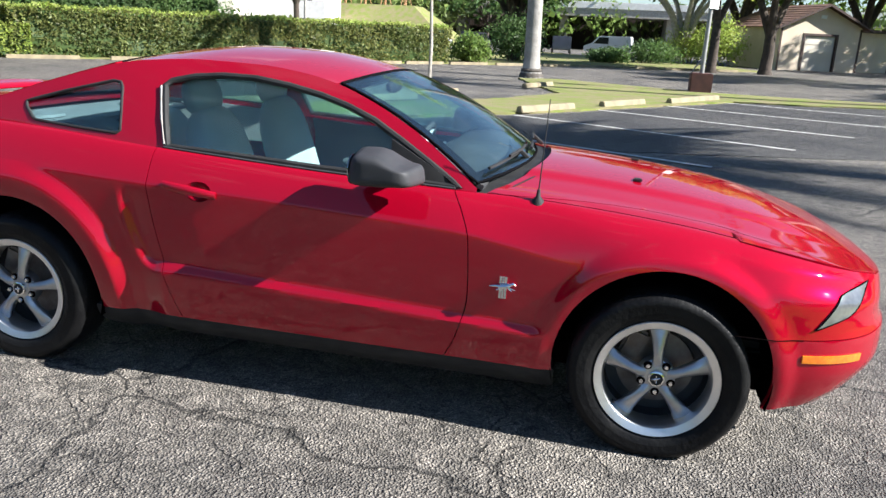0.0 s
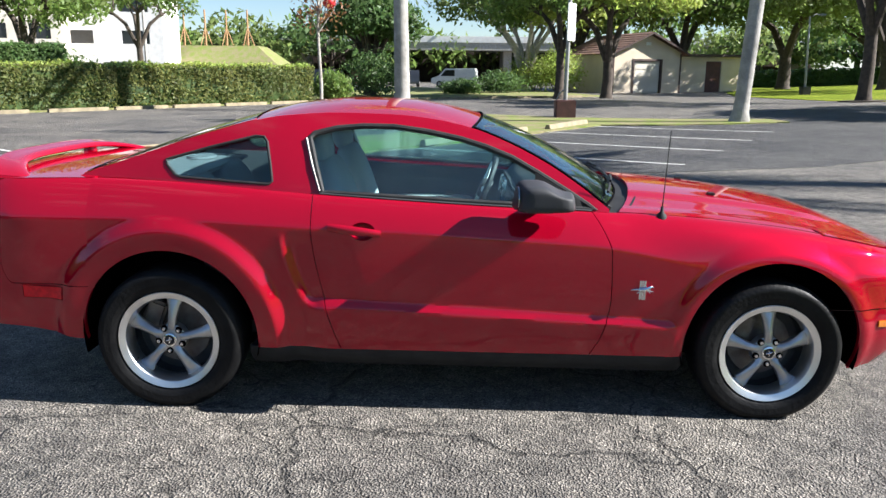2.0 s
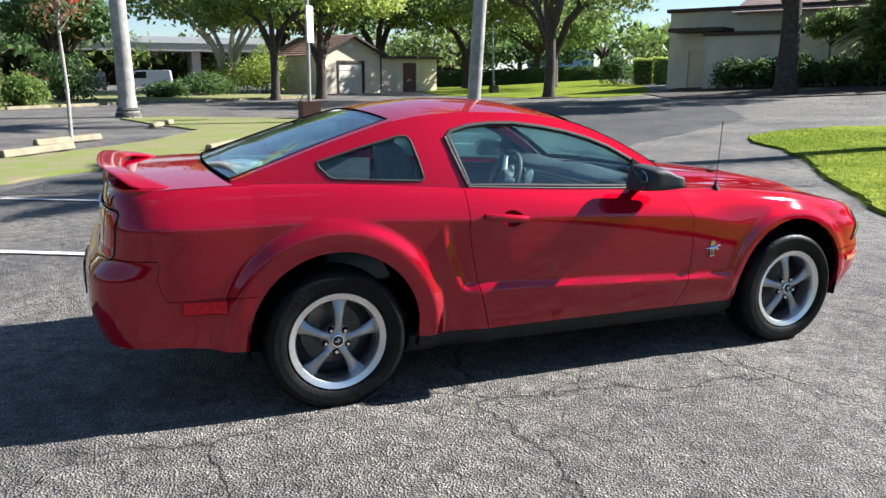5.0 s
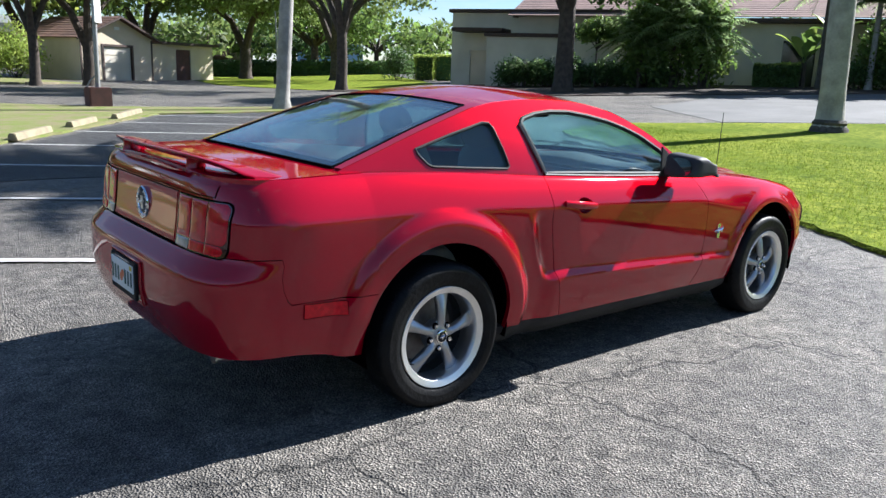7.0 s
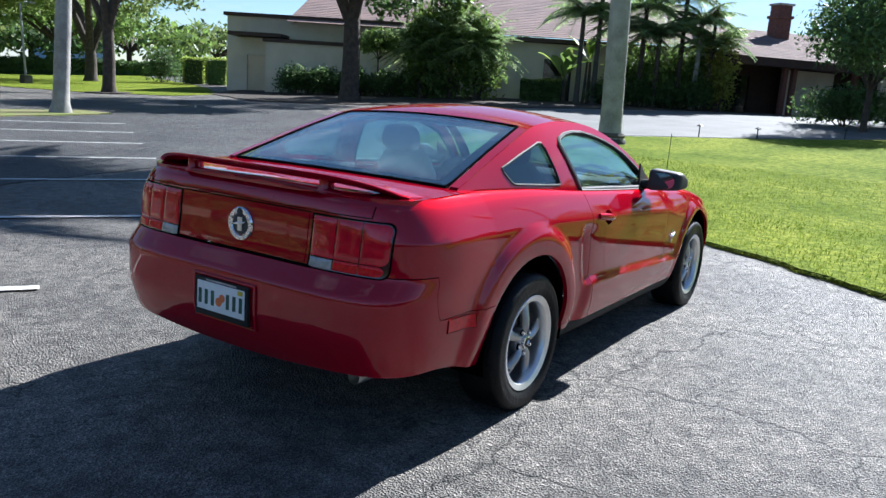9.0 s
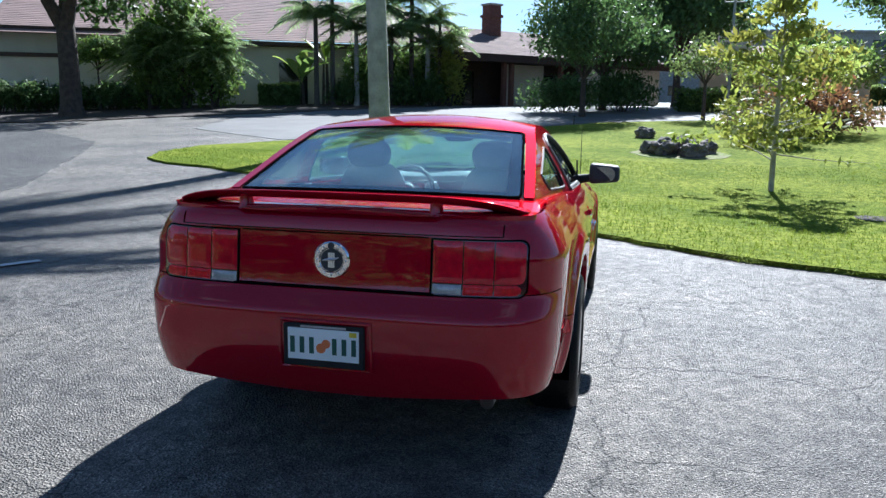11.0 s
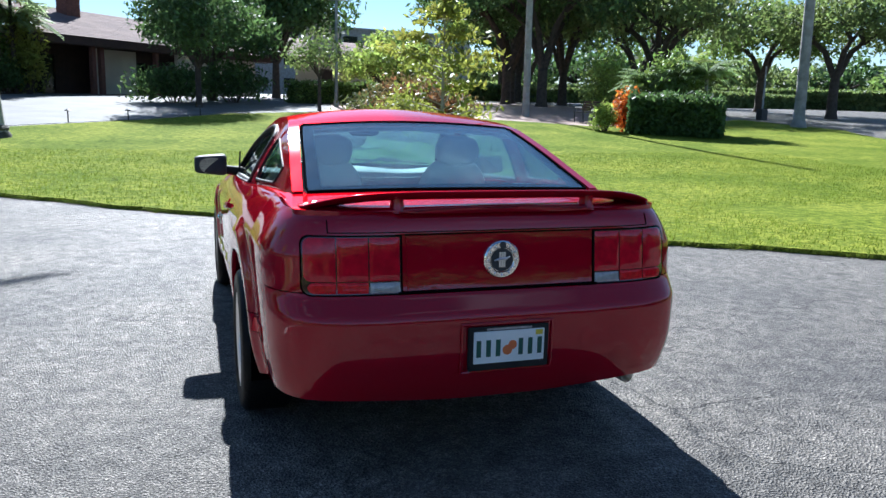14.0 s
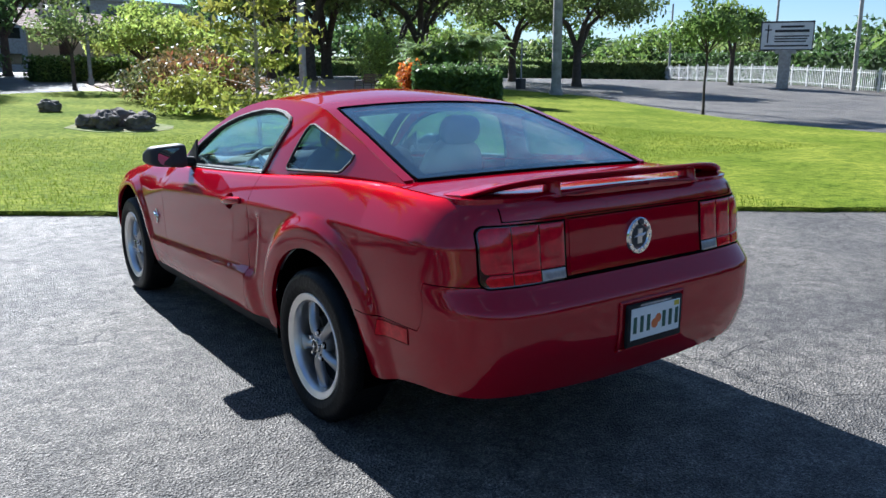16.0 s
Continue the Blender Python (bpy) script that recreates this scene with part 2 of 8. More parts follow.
M_FROND_DRY = leaf_mat("dry_frond", (0.38, 0.20, 0.06), (0.28, 0.15, 0.05), 0.3)
M_STUCCO = mat("cream_stucco", (0.66, 0.55, 0.42), (0.58, 0.48, 0.36), 0.8, 0.92, bump=0.4, bscale=70)
M_STUCCO2 = mat("beige_stucco", (0.66, 0.60, 0.50), (0.54, 0.49, 0.41), 0.6, 0.92, bump=0.4, bscale=60)
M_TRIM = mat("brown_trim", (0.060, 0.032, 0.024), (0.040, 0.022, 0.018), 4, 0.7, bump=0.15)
M_SHINGLE = mat("brown_shingles", (0.20, 0.105, 0.075), (0.13, 0.072, 0.055), 1.2, 0.92, bump=0.5, bscale=30, obj=0.12)
M_ROOF3 = mat("dark_brown_shingles", (0.215, 0.150, 0.130), (0.165, 0.118, 0.104), 0.7, 0.95, bump=0.5, bscale=24, obj=0.06, spec=0.2)
M_ROOF2 = mat("pinkish_shingles", (0.29, 0.190, 0.162), (0.23, 0.155, 0.135), 0.7, 0.92, bump=0.5, bscale=24, obj=0.07)
M_BRICK = mat("chimney_brick", (0.17, 0.075, 0.055), (0.11, 0.05, 0.04), 6, 0.9, bump=0.5, bscale=30)
M_WHITE = mat("white_paint", (0.72, 0.72, 0.70), (0.62, 0.61, 0.58), 2, 0.6, bump=0.05)
M_DARKGLASS = mat("dark_window_glass", (0.012, 0.014, 0.016), (0.02, 0.022, 0.024), 2, 0.08)
M_GREYMETAL = mat("galvanised_metal", (0.33, 0.33, 0.32), (0.25, 0.25, 0.24), 5, 0.55, metal=0.5, bump=0.1)
M_DARKMETAL = mat("dark_metal", (0.035, 0.035, 0.035), (0.02, 0.02, 0.02), 5, 0.5, bump=0.1)
M_REDBOX = mat("maroon_painted_concrete", (0.125, 0.050, 0.042), (0.085, 0.038, 0.033), 4, 0.8, bump=0.2)
M_WOOD = mat("weathered_wood", (0.16, 0.10, 0.06), (0.10, 0.065, 0.04), 8, 0.8, bump=0.4, bscale=40)
M_STAKE = mat("raw_timber", (0.42, 0.24, 0.11), (0.33, 0.19, 0.09), 6, 0.8, bump=0.2)
M_ROCK = mat("dark_rock", (0.20, 0.165, 0.14), (0.09, 0.075, 0.065), 5, 0.95, bump=1.0, bscale=18)
M_TOWER = mat("blue_grey_tower", (0.20, 0.34, 0.44), (0.16, 0.28, 0.38), 1, 0.4)
M_BARS = mat("dark_lettering", (0.03, 0.03, 0.03), None, 3, 0.7)
M_REDBALL = mat("red_plastic", (0.55, 0.02, 0.03), (0.45, 0.02, 0.02), 5, 0.4)

# ---- mesh helpers ----


def rise(x, y):
    """Height of the ground: a slight fall under the car, rising gently beyond the lawn's edge."""
    u = x - 9 - 0.35 * max(0.0, y - 20)
    far = 2.0 * (1 - math.exp(-0.034 * ((math.sqrt(u * u + 9) + u) / 2) / 2.0))
    k = max(0.0, min(1.0, (u - 5) / 30))
    far += 0.55 * k * k * (3 - 2 * k)
    far -= 0.22 * math.exp(-((x - 10.5) ** 2 + (y + 4.5) ** 2) / 22.0)
    f = max(0.0, min(1.0, (6.5 - math.hypot(x - 1.36, y)) / 3.0))
    return far * (1 - f) + f * (0.016 - 0.0122 * x)


def mesh_object(name, bm, material, smooth=True, sharp=40):
    me = bpy.data.meshes.new(name)
    bm.to_mesh(me)
    bm.free()
    if smooth:
        me.shade_smooth()
        me.set_sharp_from_angle(angle=radians(sharp))
    if material:
        me.materials.append(material)
    return new(name, me)


def part(name, bm, material, parent, label="", smooth=True, sharp=40):
    ob = mesh_object(name, bm, material, smooth, sharp)
    ob.parent = parent
    if label:
        ob["label"] = label
    return ob


def thing(name, m, label, category, group="", kind=""):
    ob = new(name)
    ob.matrix_world = m
    ob.empty_display_size = 0.1
    return tagged(ob, label, category, group, kind)


def at(x, y, rz=0.0, dz=0.0):
    return pose(x, y, rise(x, y) + dz, 0, 0, rz)


def from_arrays(name, verts, faces, material, parent, label="", smooth=False):
    me = bpy.data.meshes.new(name)
    me.from_pydata([tuple(v) for v in verts], [], [tuple(int(i) for i in f) for f in faces])
    me.materials.append(material)
    if smooth:
        me.shade_smooth()
    ob = new(name, me)
    ob.parent = parent
    if label:
        ob["label"] = label
    return ob


def box(bm, x0, x1, y0, y1, z0, z1, bevel=0.0):
    r = bmesh.ops.create_cube(bm, size=1.0, matrix=Matrix.Translation(((x0 + x1) / 2, (y0 + y1) / 2, (z0 + z1) / 2))
                              @ Matrix.Diagonal((x1 - x0, y1 - y0, z1 - z0, 1)))
    if bevel:
        es = {e for v in r["verts"] for e in v.link_edges}
        bmesh.ops.bevel(bm, geom=list(es), offset=bevel, segments=2, affect="EDGES")
    return bm


def boxed(x0, x1, y0, y1, z0, z1, bevel=0.0):
    return box(bmesh.new(), x0, x1, y0, y1, z0, z1, bevel)


def tube(bm, pts, radii, seg=8, closed=False, caps=True):
    """A tube through points, with a radius for each."""
    pts = [Vector(p) for p in pts]
    n = len(pts)
    rings, side = [], None
    for i, p in enumerate(pts):
        a = pts[(i - 1) % n] if closed or i else p
        c = pts[(i + 1) % n] if closed or i < n - 1 else p
        d = (c - a).normalized()
        if side is None:
            side = d.orthogonal().normalized()
        side = (side - d * side.dot(d)).normalized()
        up = d.cross(side)
        r = radii if isinstance(radii, (int, float)) else radii[i]
        rings.append([bm.verts.new(p + (side * math.cos(t) + up * math.sin(t)) * r)
                      for t in (2 * math.pi * k / seg for k in range(seg))])
    for i in range(n if closed else n - 1):
        a, c = rings[i], rings[(i + 1) % n]
        for k in range(seg):
            bm.faces.new((a[k], a[(k + 1) % seg], c[(k + 1) % seg], c[k]))
    if caps and not closed:
        bm.faces.new(rings[0][::-1])
        bm.faces.new(rings[-1])
    return bm


def lathe(bm, profile, axis_m=Matrix(), seg=32):
    """Turn (radius, height) pairs about the local z axis of axis_m."""
    rings = []
    for r, h in profile:
        rings.append([bm.verts.new(axis_m @ Vector((r * math.cos(t), r * math.sin(t), h)))
                      for t in (2 * math.pi * k / seg for k in range(seg))])
    for a, c in zip(rings, rings[1:]):
        for k in range(seg):
            bm.faces.new((a[k], a[(k + 1) % seg], c[(k + 1) % seg], c[k]))
    return bm


def prism(bm, outline, m, depth):
    """An outline of (u, v) pairs in the xy plane of m, extruded along its z by depth."""
    lo = [bm.verts.new(m @ Vector((u, v, 0))) for u, v in outline]
    hi = [bm.verts.new(m @ Vector((u, v, depth))) for u, v in outline]
    n = len(lo)
    bm.faces.new(lo[::-1])
    bm.faces.new(hi)
    for i in range(n):
        bm.faces.new((lo[i], lo[(i + 1) % n], hi[(i + 1) % n], hi[i]))
    return bm


def leaf_cloud(rng, blobs, count, size, shell=0.5):
    """Many small folded leaves in ellipsoids given as (centre, radii); returns vertices and faces."""
    vol = np.array([r[0] * r[1] * r[2] for _, r in blobs]) ** 0.8
    pick = rng.choice(len(blobs), count, p=vol / vol.sum())
    cen = np.array([c for c, _ in blobs])[pick]
    rad = np.array([r for _, r in blobs])[pick]
    d = rng.normal(size=(count, 3))
    d /= np.linalg.norm(d, axis=1, keepdims=True)
    rr = shell + (1 - shell) * rng.random(count) ** 0.5
    rr *= 1 + 0.18 * rng.normal(size=count)
    p = cen + d * rad * rr[:, None]
    a = rng.normal(size=(count, 3))
    a[:, 2] -= 0.5
    a /= np.linalg.norm(a, axis=1, keepdims=True)
    nrm = d * 0.7 + rng.normal(size=(count, 3)) * 0.7 + np.array([0, 0, 0.5])
    b = np.cross(nrm, a)
    b /= np.linalg.norm(b, axis=1, keepdims=True) + 1e-9
    s = (size * (0.6 + 0.8 * rng.random(count)))[:, None]
    v = np.stack([p - a * s, p + b * s * 0.42, p + a * s, p - b * s * 0.42], 1).reshape(-1, 3)
    f = np.arange(count * 4).reshape(-1, 4)
    return v, f


def tree(name, label, x, y, trunk, r, crown, blob_r, count, leaf, material, seed, blobs=14, bark=None, base_z=0.0, lean=(0, 0),
         forks=0, group="trees"):
    """trunk: height of the clear trunk; crown: (rx, ry, z0, z1) of the crown's box; blobs: number of leaf clumps, each on its limb."""
    rng = np.random.default_rng(seed)
    t = thing(name, at(x, y, 0, base_z), label, "tree", group)
    rx, ry, z0, z1 = crown
    lx, ly = lean
    bs = []
    for i in range(blobs):
        ang = i * 2.399963 + rng.random() * 0.5
        q = math.sqrt((i + 0.5) / blobs)
        zz = z0 + (z1 - z0) * (0.25 + 0.75 * (1 - q * 0.75) * rng.uniform(0.5, 1.0))
        k = blob_r * rng.uniform(0.7, 1.25)
        bs.append(((lx + rx * q * math.cos(ang), ly + ry * q * math.sin(ang), zz), (k, k, k * 0.7)))
    bm = bmesh.new()
    top = Vector((lx * 0.6, ly * 0.6, trunk))
    tube(bm, [(0, 0, -0.1), (lx * 0.08, ly * 0.08, trunk * 0.12), (lx * 0.2 + 0.04, ly * 0.2, trunk * 0.5), top],
         [r * 1.45, r * 1.05, r * 0.95, r * 0.85], 10)
    stems = [top]
    for k in range(forks):
        ang = 2 * math.pi * k / max(forks, 1) + rng.random()
        e = top + Vector((rx * 0.35 * math.cos(ang), ry * 0.35 * math.sin(ang), (z1 - trunk) * 0.35))
        mid = top.lerp(e, 0.5) + Vector((0, 0, (z1 - trunk) * 0.06))
        tube(bm, [top - Vector((0, 0, r)), mid, e], [r * 0.7, r * 0.55, r * 0.42], 8)
        stems.append(e)
    for c, k in bs:
        c = Vector(c)
        s = min(stems, key=lambda q: (q - c).length) if forks else top
        mid = s.lerp(c, 0.5) + Vector((rng.normal() * 0.15, rng.normal() * 0.15, (c - s).length * 0.12))
        rb = r * (0.34 if forks else 0.5)
        tube(bm, [s - Vector((0, 0, r * 0.5)), mid, c], [rb, rb * 0.6, rb * 0.2], 6)
    part("trunk", bm, bark or M_BARK, t)
    v, f = leaf_cloud(rng, bs, count, leaf)
    from_arrays("crown", v, f, material, t)
    return t


def frond(rng, v, f, base, ang, length, rise_a, droop, width, n=32):
    """One feather palm leaf: an arching rib with drooping leaflets."""
    dx, dy = math.cos(ang), math.sin(ang)
    for i in range(n):
        s = (i + 0.6) / n
        r = length * s * math.cos(rise_a * (1 - s * 0.5))
        z = length * (math.sin(rise_a) * s - droop * s * s)
        c = np.array(base) + np.array([dx * r, dy * r, z])
        w = width * (math.sin(math.pi * min(1, 0.15 + s * 0.85)) * 0.9 + 0.12)
        for sd in (-1, 1):
            tip = c + np.array([-dy * sd * w + dx * w * 0.55, dx * sd * w + dy * w * 0.55, -w * rng.uniform(0.25, 0.7)])
            h = np.array([dx, dy, 0]) * 0.05 * (length / 2.5)
            k = len(v)
            v += [c - h, c + h, tip]
            f.append((k, k + 1, k + 2))
        nxt = (i + 1.6) / n
        r2, z2 = length * nxt * math.cos(rise_a * (1 - nxt * 0.5)), length * (math.sin(rise_a) * nxt - droop * nxt * nxt)
        c2 = np.array(base) + np.array([dx * r2, dy * r2, z2])
        side = np.array([-dy, dx, 0]) * 0.02 * (1.2 - s)
        k = len(v)
        v += [c - side, c + side, c2 + side, c2 - side]
        f.append((k, k + 1, k + 2, k + 3))


def palm(name, label, x, y, height, r0, r1, n_fronds, length, seed, lean=(0, 0), material=None, bark=None, width=0.5, swell=0.0,
         group="palms", up=(5, 75)):
    rng = np.random.default_rng(seed)
    t = thing(name, at(x, y), label, "palm tree", group)
    bm = bmesh.new()
    pts, rad = [], []
    steps = 26
    for i in range(steps + 1):
        s = i / steps
        pts.append((lean[0] * s * height, lean[1] * s * height, s * height - 0.05))
        flare = 0.55 * math.exp(-s * height / 0.22)
        rad.append((r0 * (1 - s) + r1 * s) * (1 + flare + swell * math.sin(math.pi * s) + 0.012 * rng.normal()))
    tube(bm, pts, rad, 14)
    part("trunk", bm, bark or M_PALMBARK, t)
    if r0 >= 0.28:
        # dark ringed boot of old roots
        part("root_base", lathe(bmesh.new(), [(0.0, 0.34), (r0 * 1.12, 0.34), (r0 * 1.30, 0.27), (r0 * 1.22, 0.20), (r0 * 1.42, 0.12), (r0 * 1.5, -0.06)], seg=24), M_ROOT, t)
    top = (lean[0] * height, lean[1] * height, height)
    v, f = [], []
    for i in range(n_fronds):
        frond(rng, v, f, top, i * 2.399963, length * rng.uniform(0.85, 1.1), radians(rng.uniform(*up)), rng.uniform(0.5, 0.85), width)
    from_arrays("crown", v, f, material or M_FROND, t)
    return t

# ---- ground ----


def axis_lines():
    near = [i * 0.5 for i in range(-28, 29)]
    far = [16, 18.5, 21, 24, 27, 30, 34, 38, 43, 50, 60, 75, 95, 130, 200, 350, 700, 1500]
    return sorted([-f for f in far] + near + far)


xs, ys = axis_lines(), axis_lines()
gv = [(x, y, rise(x, y)) for y in ys for x in xs]
nx = len(xs)
gf = [(j * nx + i, j * nx + i + 1, (j + 1) * nx + i + 1, (j + 1) * nx + i) for j in range(len(ys) - 1) for i in range(nx - 1)]
ground = from_arrays("ground", gv, gf, M_ASPHALT, None, smooth=True)
tagged(ground, "worn grey cracked asphalt of a car park", "asphalt", kind="structure")


def resampled(outline, step, jitter, seed):
    rng = random.Random(seed)
    out = []
    n = len(outline)
    for i in range(n):
        a, b = Vector(outline[i]), Vector(outline[(i + 1) % n])
        k = max(1, int((b - a).length / step))
        for j in range(k):
            p = a.lerp(b, j / k)
            out.append((p.x + rng.uniform(-jitter, jitter), p.y + rng.uniform(-jitter, jitter)))
    return out


def patch(name, outline, dz, material, label, category, step=0.5, jitter=0.03, cell=2.0, seed=1):
    """A flat cover that follows the ground at dz above it, with a turned-down edge."""
    ring = resampled(outline, step, jitter, seed)
    bm = bmesh.new()
    vs = [bm.verts.new((x, y, 0)) for x, y in ring]
    bm.faces.new(vs)
    x0, x1 = min(p[0] for p in ring), max(p[0] for p in ring)
    y0, y1 = min(p[1] for p in ring), max(p[1] for p in ring)
    for lo, hi, no in ((x0, x1, (1, 0, 0)), (y0, y1, (0, 1, 0))):
        k = lo + cell
        while k < hi:
            bmesh.ops.bisect_plane(bm, geom=bm.verts[:] + bm.edges[:] + bm.faces[:], plane_co=(k, k, 0), plane_no=no)
            k += cell
    bmesh.ops.triangulate(bm, faces=bm.faces[:])
    rim = [e for e in bm.edges if e.is_boundary]
    for v in bm.verts:
        v.co.z = rise(v.co.x, v.co.y) + dz
    ext = bmesh.ops.extrude_edge_only(bm, edges=rim)
    for g in ext["geom"]:
        if isinstance(g, bmesh.types.BMVert):
            g.co.z -= dz + 0.03
    bmesh.ops.recalc_face_normals(bm, faces=bm.faces[:])
    ob = mesh_object(name, bm, material, True, 30)
    return tagged(ob, label, category, kind="structure")


LAWN = [(-5, -17.5), (-4, -13.5), (-1.2, -10), (1.1, -7.05), (2.0, -5.9), (3.05, -4.7), (3.7, -3.5), (4.25, -2.3), (5.35, -0.95), (6.2, 0.4),
        (7.2, 2.1), (8.6, 4.0), (10.2, 5.9), (11.0, 7.2), (11.5, 8.5), (12.4, 9.6), (13.8, 10.2), (15.8, 10.2), (18.5, 8.2), (21.3, 5.6),
        (24.3, 2.5), (28, -0.5), (30.2, -4.6), (28.4, -10), (26.4, -13), (24.6, -15), (27, -20), (31, -27), (25, -28), (24.1, -27.4),
        (13, -22.2), (7.2, -20.9)]
patch("lawn", LAWN, 0.05, M_LAWN, "sunlit mown green lawn with a soft worn edge", "lawn", 0.25, 0.05)
DRIVE = [(18.5, 9), (21.8, 6), (24.6, 3), (28.5, 0), (31, -4.4), (36, -6), (42, -2), (41.5, 8), (37, 12), (29, 15.5), (22, 14)]
patch("driveway", DRIVE, 0.012, M_DRIVE, "pale concrete driveway before the low building", "driveway", 1, 0)
PLAZA = [(30.8, -5), (28.8, -10), (26.8, -13), (25, -15.2), (27.4, -20), (33, -24), (52, -24), (60, -10), (42, -7)]
patch("brick_path", PLAZA, 0.012, M_BRICKPATH, "reddish brick paved walk under the oaks", "paved path", 1, 0)
BED = [(26, 32), (22.8, 25.5), (24.5, 20.6), (29.5, 16.8), (34, 13.2), (39, 9.9), (45, 9), (46, 14), (40, 26), (33, 37)]
patch("planting_bed", BED, 0.04, M_SOIL, "dark mulched planting bed along the building wall", "garden bed", 0.6, 0.1)
CORNER_GRASS = [(20.5, 36), (22.6, 31), (26, 31.5), (31, 38), (36, 46), (60, 90), (70, 160), (20, 170), (24, 62), (20, 48)]
patch("far_lawn", CORNER_GRASS, 0.03, M_LAWN, "sunlit green field beyond the car park", "lawn", 1, 0.1, 6)
ISLAND = [(-0.9, 24.6), (0.4, 25.4), (5.5, 22.2), (11.3, 20.9), (11.4, 19.3), (8.0, 18.7), (5.6, 18.6), (0.9, 12.0), (-2.6, 8.0), (-3.2, 6.0),
          (-3.9, 5.6), (-7.5, 7.4), (-5.6, 10.4), (-4.4, 10.4), (-2.6, 11.8), (-0.4, 14.5), (1.0, 18.0), (-0.1, 21.5)]
patch("parking_island", ISLAND, 0.045, M_PATCHY, "thin patchy grass island between the parking bays", "grass island", 0.3, 0.07)
VERGE = [(-40, -2), (-18.2, 19.2), (-13.6, 24.0), (-5.9, 34.3), (0, 40.5), (9.5, 46.2), (11.5, 48), (9, 60), (-4, 75), (-20, 60), (-40, 40)]
patch("hedge_verge", VERGE, 0.05, M_PATCHY, "shaded grass verge under the hedge", "grass verge", 0.8, 0.1, 4)

# sealed bays; the dark cover runs on past them to paint in tree shade
BAYS = [(-2.6, 6.9), (-1.9, 8.3), (1.3, 12.1), (5.7, 18.4), (9.0, 22.5), (15.0, 28.0), (22.5, 27.0), (20.0, 19.0), (16.5, 14.0), (11.8, 11.2), (7.2, 8.6), (1.5, 7.0)]
patch("parking_bays", BAYS, 0.008, M_SEALED_SHADED, "dark sealed asphalt of the marked parking bays, widened to paint tree shade", "asphalt", 0.4, 0.06)

# kerb along the verge, in lengths
kerb = thing("kerb", pose(0, 0, 0), "weathered pale concrete kerb along the hedge", "kerb", kind="structure")
kp = [(-40, -2.3), (-18.0, 18.9), (-13.4, 23.7), (-5.7, 34.0), (0.2, 40.2), (9.7, 45.9)]
for a, b in zip(kp, kp[1:]):
    a, b = Vector(a), Vector(b)
    k = max(1, int((b - a).length / 2.4))
    ang = math.degrees(math.atan2(b.y - a.y, b.x - a.x))
    for j in range(k):
        c = a.lerp(b, (j + 0.5) / k)
        o = part("kerb_stone", boxed(-1.15, 1.15, -0.08, 0.08, -0.05, 0.13, 0.015), M_STOP, kerb)
        o.matrix_basis = at(c.x, c.y, ang)


def ribbon(name, p, q, width, material, label):
    """A painted stripe on the asphalt."""
    p, q = Vector(p), Vector(q)
    d = (q - p).normalized()
    s = Vector((-d.y, d.x)) * width / 2
    bm = bmesh.new()
    n = 14
    prev = None
    for i in range(n + 1):
        c = p.lerp(q, i / n)
        row = [bm.verts.new((*(c + s * k), rise(*(c + s * k)) + 0.014)) for k in (-1, 1)]
        if prev:
            bm.faces.new((prev[0], prev[1], row[1], row[0]))
        prev = row
    return tagged(mesh_object(name, bm, material, False), label, "road marking", "parking lines", "structure")


for k in range(-3, 4):
    hx, hy = 0.62 + 1.46 * k, 11.4 + 2.38 * k
    ln = 3.3 if k == -3 else 4.6
    ribbon("parking_line", (hx, hy), (hx + ln, hy - ln * 0.555), 0.10, M_LINE, "worn white painted parking bay line on asphalt")
ribbon("parking_line", (-9.5, 12.3), (-5.8, 9.2), 0.10, M_LINE, "worn white painted parking bay line on asphalt")


def wheel_stop(x, y, ang, tone=""):
    bm = bmesh.new()
    prism(bm, [(-0.09, 0), (0.09, 0), (0.055, 0.13), (-0.055, 0.13)], pose(-0.95, 0, 0, 90, 0, 90), 1.9)
    bmesh.ops.bevel(bm, geom=bm.edges[:], offset=0.012, segments=2, affect="EDGES")
    o = mesh_object("wheel_stop", bm, M_STOP)
    o.matrix_world = at(x, y, ang, 0.03)
    return tagged(o, "chipped pale yellow concrete wheel stop in a bay", "wheel stop", "wheel stops")


for x, y, a in ((1.15, 12.55, 60), (2.7, 15.1, 60), (4.3, 17.4, 60), (4.75, 18.25, 58), (-3.75, 6.7, 55), (-4.75, 9.6, 58), (0.2, 20.3, 70), (-2.0, 15.0, 50),
                (-2.4, 12.6, 55)):
    wheel_stop(x, y, a)

# grass blades on the near part of the lawn
rng = np.random.default_rng(5)
cx, cy = rng.uniform(-3, 15, 130000), rng.uniform(-15, 10.5, 130000)
near_edge = [(p[0], p[1]) for p in LAWN]


def inside(px, py, poly):
    res = np.zeros(len(px), bool)
    j = len(poly) - 1
    for i in range(len(poly)):
        xi, yi = poly[i]
        xj, yj = poly[j]
        res ^= ((yi > py) != (yj > py)) & (px < (xj - xi) * (py - yi) / (yj - yi + 1e-12) + xi)
        j = i
    return res


